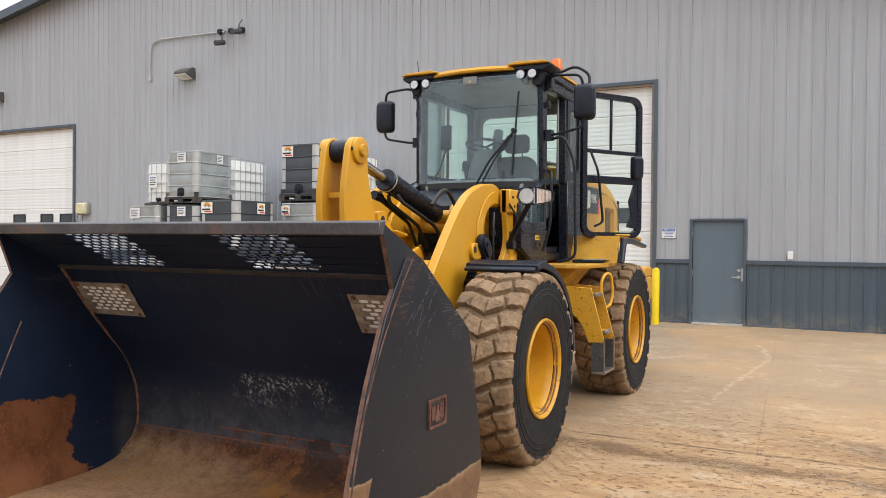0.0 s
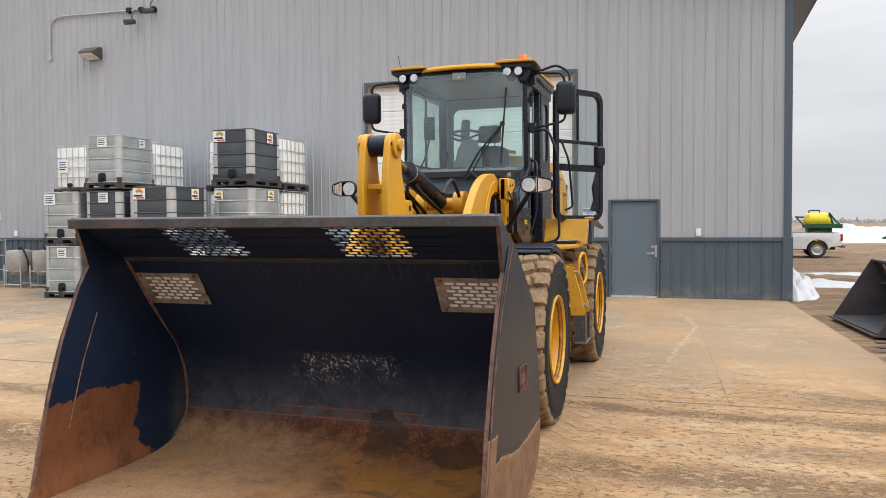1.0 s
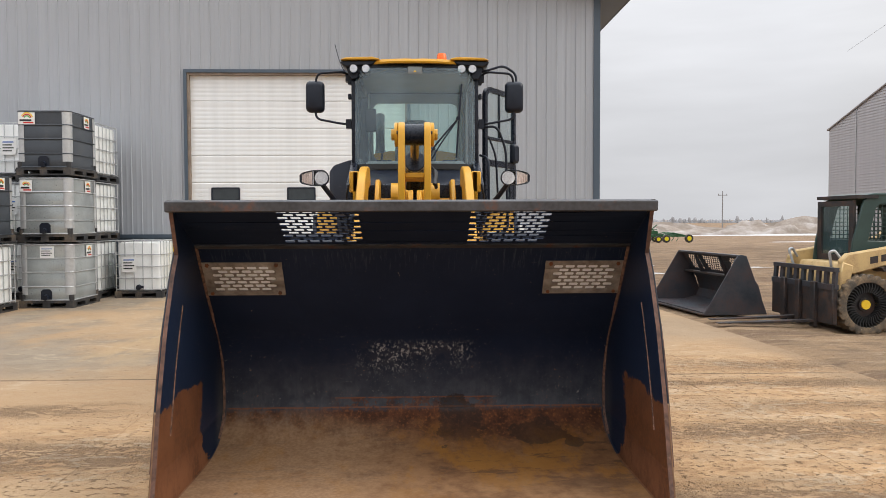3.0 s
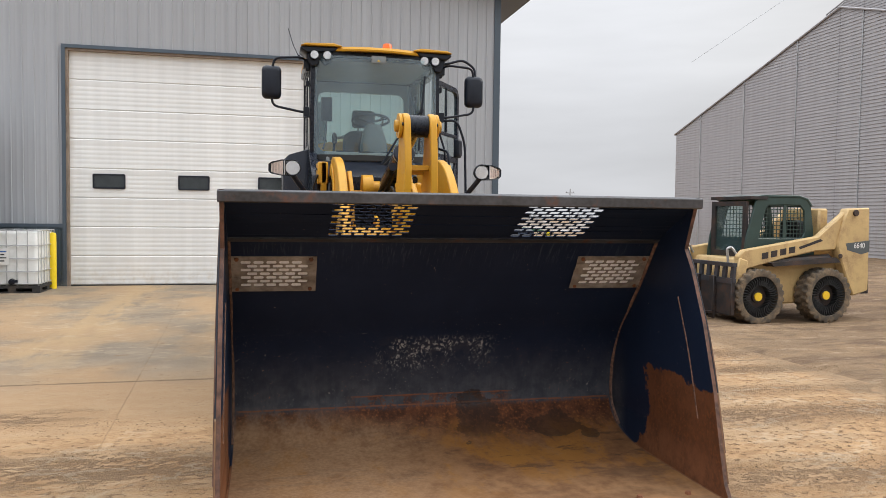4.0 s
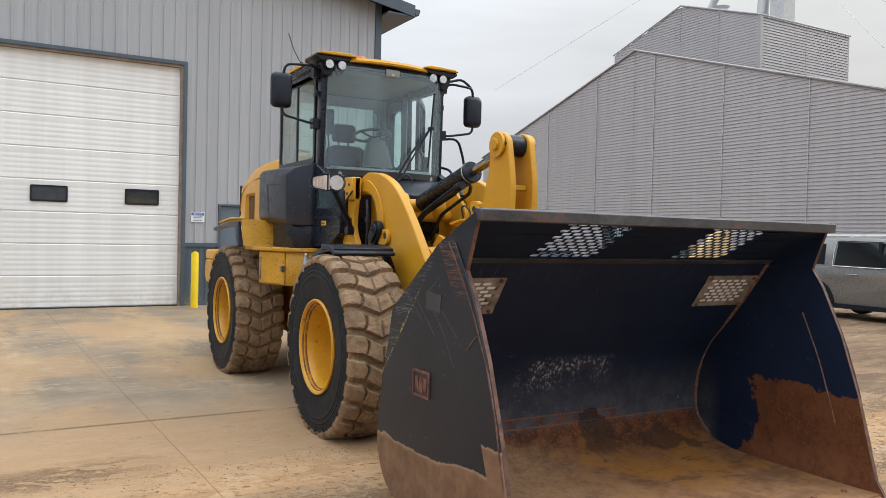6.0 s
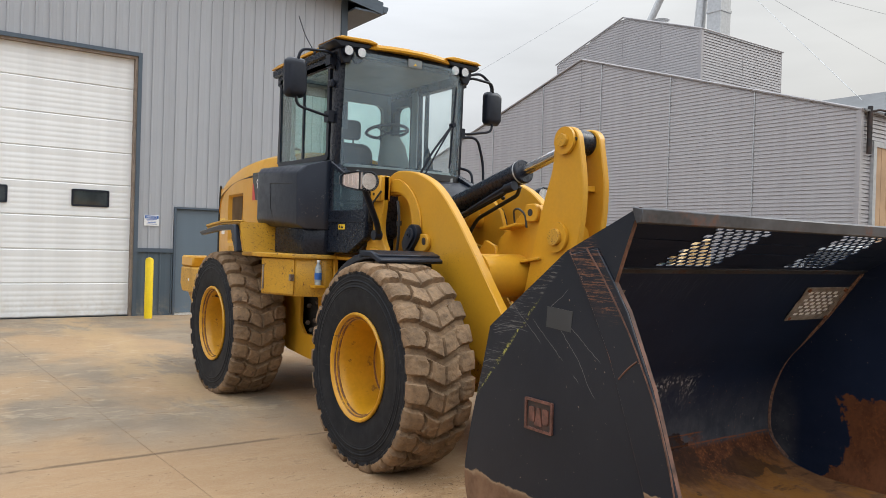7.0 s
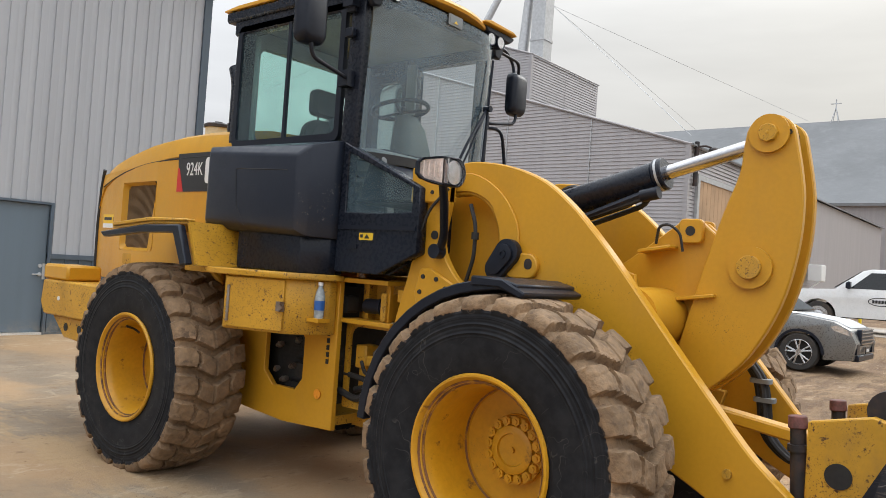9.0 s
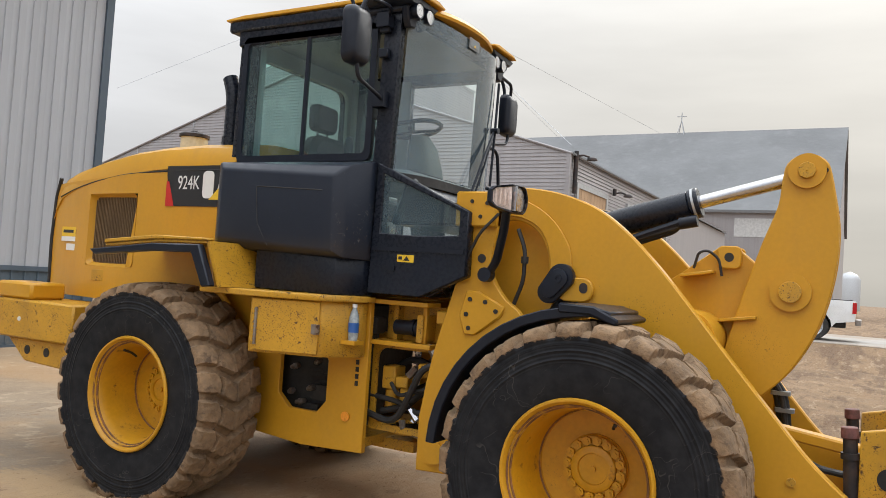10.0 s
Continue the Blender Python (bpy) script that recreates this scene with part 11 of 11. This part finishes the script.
def build_barn():
    t = thing("big_barn", "very large grey building with a broad shingled roof", "barn")
    x0, x1, y0, y1, ez, rz = 80.0, 112.0, 7.7, 90.0, 10.8, 22.6
    bm = B()
    b_box(bm, (x0, y0, -0.1), (x1, y1, ez))
    part("wall", bm, SHED_SHEET, t)
    bm = B()
    xm = (x0 + x1) / 2
    b_prism(bm, [(x0, ez), (x1, ez), (xm, rz - 0.3)], "y", y0 + 0.05, y1)
    part("gable", bm, SHED_SHEET, t)
    bm = B()
    b_prism(bm, [(x0 - 0.5, ez - 0.15), (xm, rz), (x1 + 0.5, ez - 0.15), (x1 + 0.5, ez + 0.15), (xm, rz + 0.3), (x0 - 0.5, ez + 0.15)], "y", y0 - 0.3, y1)
    part("roof", bm, ROOF_GREY, t)
    bm = B()
    k = y0 + 0.15
    while k < 48:
        b_box(bm, (x0 - 0.03, y0, 0.2 * (k - y0) / 0.5 + 0.2), (x0, 48, 0.2 * (k - y0) / 0.5 + 0.3))
        k += 0.5
        if 0.2 * (k - y0) / 0.5 > ez - 0.6:
            break
    part("wall_rib", bm, SHED_SHEET, t)
    bm = B()
    b_box(bm, (x0 - 0.05, 11.6, 8.1), (x0 - 0.01, 17.5, 10.1))
    part("light_panel", bm, mat("translucent_panel", (0.55, 0.55, 0.54), 0.5), t, "pale translucent wall panel")
    bm = B()
    for a in range(4):
        q = radians(45 + 90 * a)
        b_tube(bm, [(xm + 0.6 * math.cos(q), 27.1 + 0.6 * math.sin(q), rz), (xm, 27.1, rz + 2.0)], 0.05, 5)
    b_cyl(bm, (xm, 27.1, rz + 1.8), (xm, 27.1, rz + 3.0), 0.07, seg=6)
    b_box(bm, (xm - 0.05, 26.5, rz + 2.4), (xm + 0.05, 27.7, rz + 2.5))
    part("roof_mast", bm, GALV, t)


def mound(bm, cx, cy, rx, ry, h, seed, n=22, rough=0.35):
    rows = []
    for j in range(n + 1):
        row = []
        for i in range(n + 1):
            u, v = -1 + 2 * i / n, -1 + 2 * j / n
            r = math.hypot(u, v)
            e = max(0.0, 1 - r) ** 0.8
            z = h * e * (1 + rough * 1.6 * noise.noise((u * 3 + seed, v * 3, seed))) + h * rough * 0.4 * noise.noise((u * 7, v * 7, seed)) * min(1, e * 3)
            k = 1 + 0.25 * noise.noise((u * 2, v * 2, seed + 7))
            row.append(bm.verts.new((cx + rx * u * k, cy + ry * v * k, -0.06 + max(0, z + 0.03 * (e > 0)))))
        rows.append(row)
    for a, b in zip(rows, rows[1:]):
        for i in range(n):
            bm.faces.new((a[i], a[i + 1], b[i + 1], b[i]))


def build_land():
    bm = B()
    mound(bm, 1.98, 19.3, 0.55, 2.0, 0.66, 1)
    mound(bm, 3.0, 21.4, 1.1, 0.9, 0.16, 2)
    tagged(part("snow_bank", bm, SNOW), "old melting snow bank against the workshop corner", "snow", kind="stuff")
    bm = B()
    for cx, cy, rx, ry, h, sd in ((3.9, 22.0, 1.6, 0.55, 0.07, 3), (4.3, 26.0, 1.8, 0.8, 0.07, 4), (8.9, 24.6, 0.8, 0.3, 0.05, 5), (11.0, 63, 4.4, 2.6, 1.25, 17), (30, 54, 9, 0.9, 0.08, 6), (8, 70, 12, 3.5, 0.35, 7), (40, 78, 18, 1.6, 0.15, 8), (17, 86, 9, 3.0, 1.0, 9)):
        mound(bm, cx, cy, rx, ry, h, sd)
    tagged(part("snow_patch", bm, SNOW), "thin patches of old snow on the yard", "snow", kind="stuff")
    bm = B()
    for cx, cy, rx, ry, h, sd in ((13, 92, 10, 5, 1.2, 11), (27, 88, 12, 6, 1.1, 12), (44, 86, 12, 6, 1.9, 13), (58, 90, 12, 6, 1.6, 14), (78, 95, 16, 7, 1.5, 15), (35, 82, 7, 4, 1.3, 16)):
        mound(bm, cx, cy, rx, ry, h, sd, 26, 0.6)
    tagged(part("earth_heap", bm, DIRT_PILE), "long heaps of earth streaked with snow beyond the yard", "earth heap", kind="stuff")
    # treeline and roofs, with the haze of distance painted into their grey
    bm = B()
    rnd = random.Random(3)
    for k in range(1100):
        a = radians(10 + 85 * (k + rnd.uniform(-0.6, 0.6)) / 1100)
        d = 420
        h = rnd.uniform(1.0, 2.4) if rnd.random() < 0.9 else rnd.uniform(2.6, 4)
        c = (d * math.cos(a), d * math.sin(a))
        w = rnd.uniform(0.6, 1.8)
        b_lathe(bm, [(0, w), (h * 0.5, w * 0.9), (h, w * 0.4), (h + 0.4, 0.0)], 7, "z", (c[0], c[1], -0.5))
    tagged(part("far_treeline", bm, FILM_HAZE), "far bare treeline and roofs, painted in pale haze grey", "trees", kind="stuff")
    # power pole
    p = thing("power_pole", "wooden power pole with a crossarm", "pole", pose(45.5, 118.7, 0))
    # wooden pole and crossarm take the painted haze grey, not wood colour
    bm = B()
    b_cyl(bm, (0, 0, -0.1), (0, 0, 6.2), 0.10, 0.07, seg=10)
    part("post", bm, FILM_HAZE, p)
    bm = B()
    b_box(bm, (-0.75, -0.05, 5.45), (0.75, 0.05, 5.56))
    for x in (-0.65, 0.0, 0.65):
        b_cyl(bm, (x, 0, 5.55), (x, 0, 5.75), 0.05, seg=8)
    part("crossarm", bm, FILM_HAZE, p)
    # silo far right
    s = thing("far_silo", "small pale domed silo in the distance", "silo", pose(230, 8.9, 0) @ Matrix.Scale(1.3, 4))
    bm = B()
    b_lathe(bm, [(-0.1, 2.2), (6.5, 2.2), (7.6, 1.5), (8.2, 0.0)], 20, "z")
    part("drum", bm, GALV, s)
    for y, w in ((-6.5, 3.0), (-2.8, 2.4)):
        h = thing("far_outbuilding", "low grey outbuilding in the distance", "building", pose(120, y + 2, 0))
        bm = B()
        b_prism(bm, [(-w, 0), (w, 0), (w, 2.6), (0, 3.8), (-w, 2.6)], "x", -3, 3)
        part("wall", bm, SHED_SHEET, h)
    # far road
    bm = B()
    b_prism(bm, [(13.6, -0.06), (15.2, 0.16), (17.0, 0.455), (24.5, 0.455), (28.5, -0.06)], "y", -60, 14.6)
    tagged(part("ground_bank", bm, bpy.data.materials["yard_dirt"], None), "low bank of tan dirt under the road", "bank", kind="structure")
    bm = B()
    b_box(bm, (17.1, -60, 0.30), (24.3, 14.5, 0.472))
    r = part("road", bm, mat("pale_gravel_road", (0.36, 0.34, 0.315), 0.9, var=0.1, scale=0.3, dirt=(0.30, 0.215, 0.13), amount=0.46, dscale=0.35, bump=0.4, bscale=9, bdist=0.02), None)
    tagged(r, "pale gravel road across the yard", "road", kind="structure")


def build_implement():
    """Folded tillage implement and a towed tank, green and yellow."""
    def wheel(t, x, y, r):
        bm = B()
        b_lathe(bm, [(-0.14, r * 0.55), (-0.15, r * 0.9), (-0.1, r), (0.1, r), (0.15, r * 0.9), (0.14, r * 0.55)], 24, "y", closed=True)
        w = part("wheel", bm, TYRE_CAR, t)
        w.matrix_basis = pose(x, y, r)
        bm = B()
        b_lathe(bm, [(-0.16, 0.0), (-0.16, r * 0.5), (-0.12, r * 0.56), (0.12, r * 0.56), (0.16, r * 0.5), (0.16, 0.0)], 18, "y")
        part("rim", bm, IMPL_YELLOW, w)
    t = thing("tillage_implement", "green folded field cultivator with yellow wheels parked far off", "farm implement", pose(13.75, 54.4, 0) @ Matrix.Scale(0.82, 4))
    bm = B()
    for y in (-1.2, 0.0, 1.2):
        b_box(bm, (-2.9, y - 0.07, 0.50), (3.9, y + 0.07, 0.64))
        b_tube(bm, [(-2.8, y, 0.62), (-1.9, y + 0.2, 0.92), (-0.8, y, 0.70)], 0.05, 6)
        b_tube(bm, [(1.6, y, 0.62), (2.4, y + 0.2, 0.85), (3.3, y, 0.66)], 0.05, 6)
    for x in (-2.6, -1.3, 0.0, 1.3, 2.6):
        b_box(bm, (x - 0.06, -1.4, 0.60), (x + 0.06, 1.4, 0.74))
    part("frame", bm, IMPL_GREEN, t)
    bm = B()
    for x0 in (-0.6, 0.9):
        b_prism(bm, [(x0 - 0.45, 0.72), (x0 + 0.45, 0.72), (x0 + 0.35, 1.02), (x0 - 0.3, 1.02)], "y", -0.5, 0.5)
        b_tube(bm, [(x0 - 0.3, 0, 1.0), (x0 + 0.1, 0, 1.25), (x0 + 0.45, 0, 1.55)], 0.05, 6)
        b_tube(bm, [(x0 + 0.3, 0.3, 1.0), (x0 - 0.1, 0.3, 1.25), (x0 - 0.45, 0.3, 1.5)], 0.05, 6)
        b_box(bm, (x0 - 0.35, -0.05, 1.12), (x0 + 0.4, 0.05, 1.18))
    part("wing", bm, IMPL_GREEN, t)
    bm = B()
    for k in range(14):
        x = -2.8 + 0.42 * k
        b_tube(bm, [(x, -1.2, 0.66), (x + 0.2, -1.25, 0.4), (x, -1.25, 0.12)], 0.03, 5)
    part("shank", bm, IMPL_GREEN, t)
    for x, y, r in ((-2.6, -1.5, 0.25), (-2.0, -1.5, 0.27), (-0.95, -1.5, 0.30), (0.05, -1.5, 0.34), (1.0, -1.5, 0.30), (1.7, -1.5, 0.34), (3.7, -1.5, 0.36), (-1.6, 1.4, 0.3), (1.6, 1.4, 0.3)):
        wheel(t, x, y, r)
    s = thing("field_sprayer", "yellow tank field sprayer on a green frame behind the pickup", "farm implement", pose(5.86, 43.5, 0.1) @ Matrix.Scale(0.82, 4))
    bm = B()
    b_loft(bm, [[(x * k, y * k, z) for x, y in rrect(-0.78, -0.7, 0.78, 0.7, 0.25)] for z, k in ((1.68, 0.92), (1.76, 1.0), (1.98, 1.0), (2.26, 0.84), (2.38, 0.55))])
    part("tank", bm, IMPL_YELLOW, s)
    bm = B()
    b_box(bm, (-0.75, -0.8, 1.40), (1.35, 0.8, 1.66))
    b_tube(bm, [(-1.35, -0.6, 2.12), (-0.80, -0.6, 2.10), (-1.25, -0.6, 2.06), (-0.75, -0.6, 1.5)], 0.05, 6)
    b_tube(bm, [(0.85, -0.6, 1.6), (0.62, -0.6, 2.36), (0.95, -0.6, 1.9), (1.2, -0.6, 1.66)], 0.06, 6)
    b_box(bm, (-0.6, -0.5, 0.5), (0.8, 0.5, 1.42))
    part("frame", bm, IMPL_GREEN, s)
    for y in (-0.8, 0.8):
        wheel(s, 0.0, y, 0.62)
    bm = B()
    b_tube(bm, [(-0.45, 0, 2.35), (-0.45, 0, 2.52), (0.15, 0, 2.52), (0.15, 0, 2.35)], 0.04, 6)
    part("tank_rail", bm, IRON, s)


build_shed()
build_barn()
build_land()
build_implement()
build_clods()
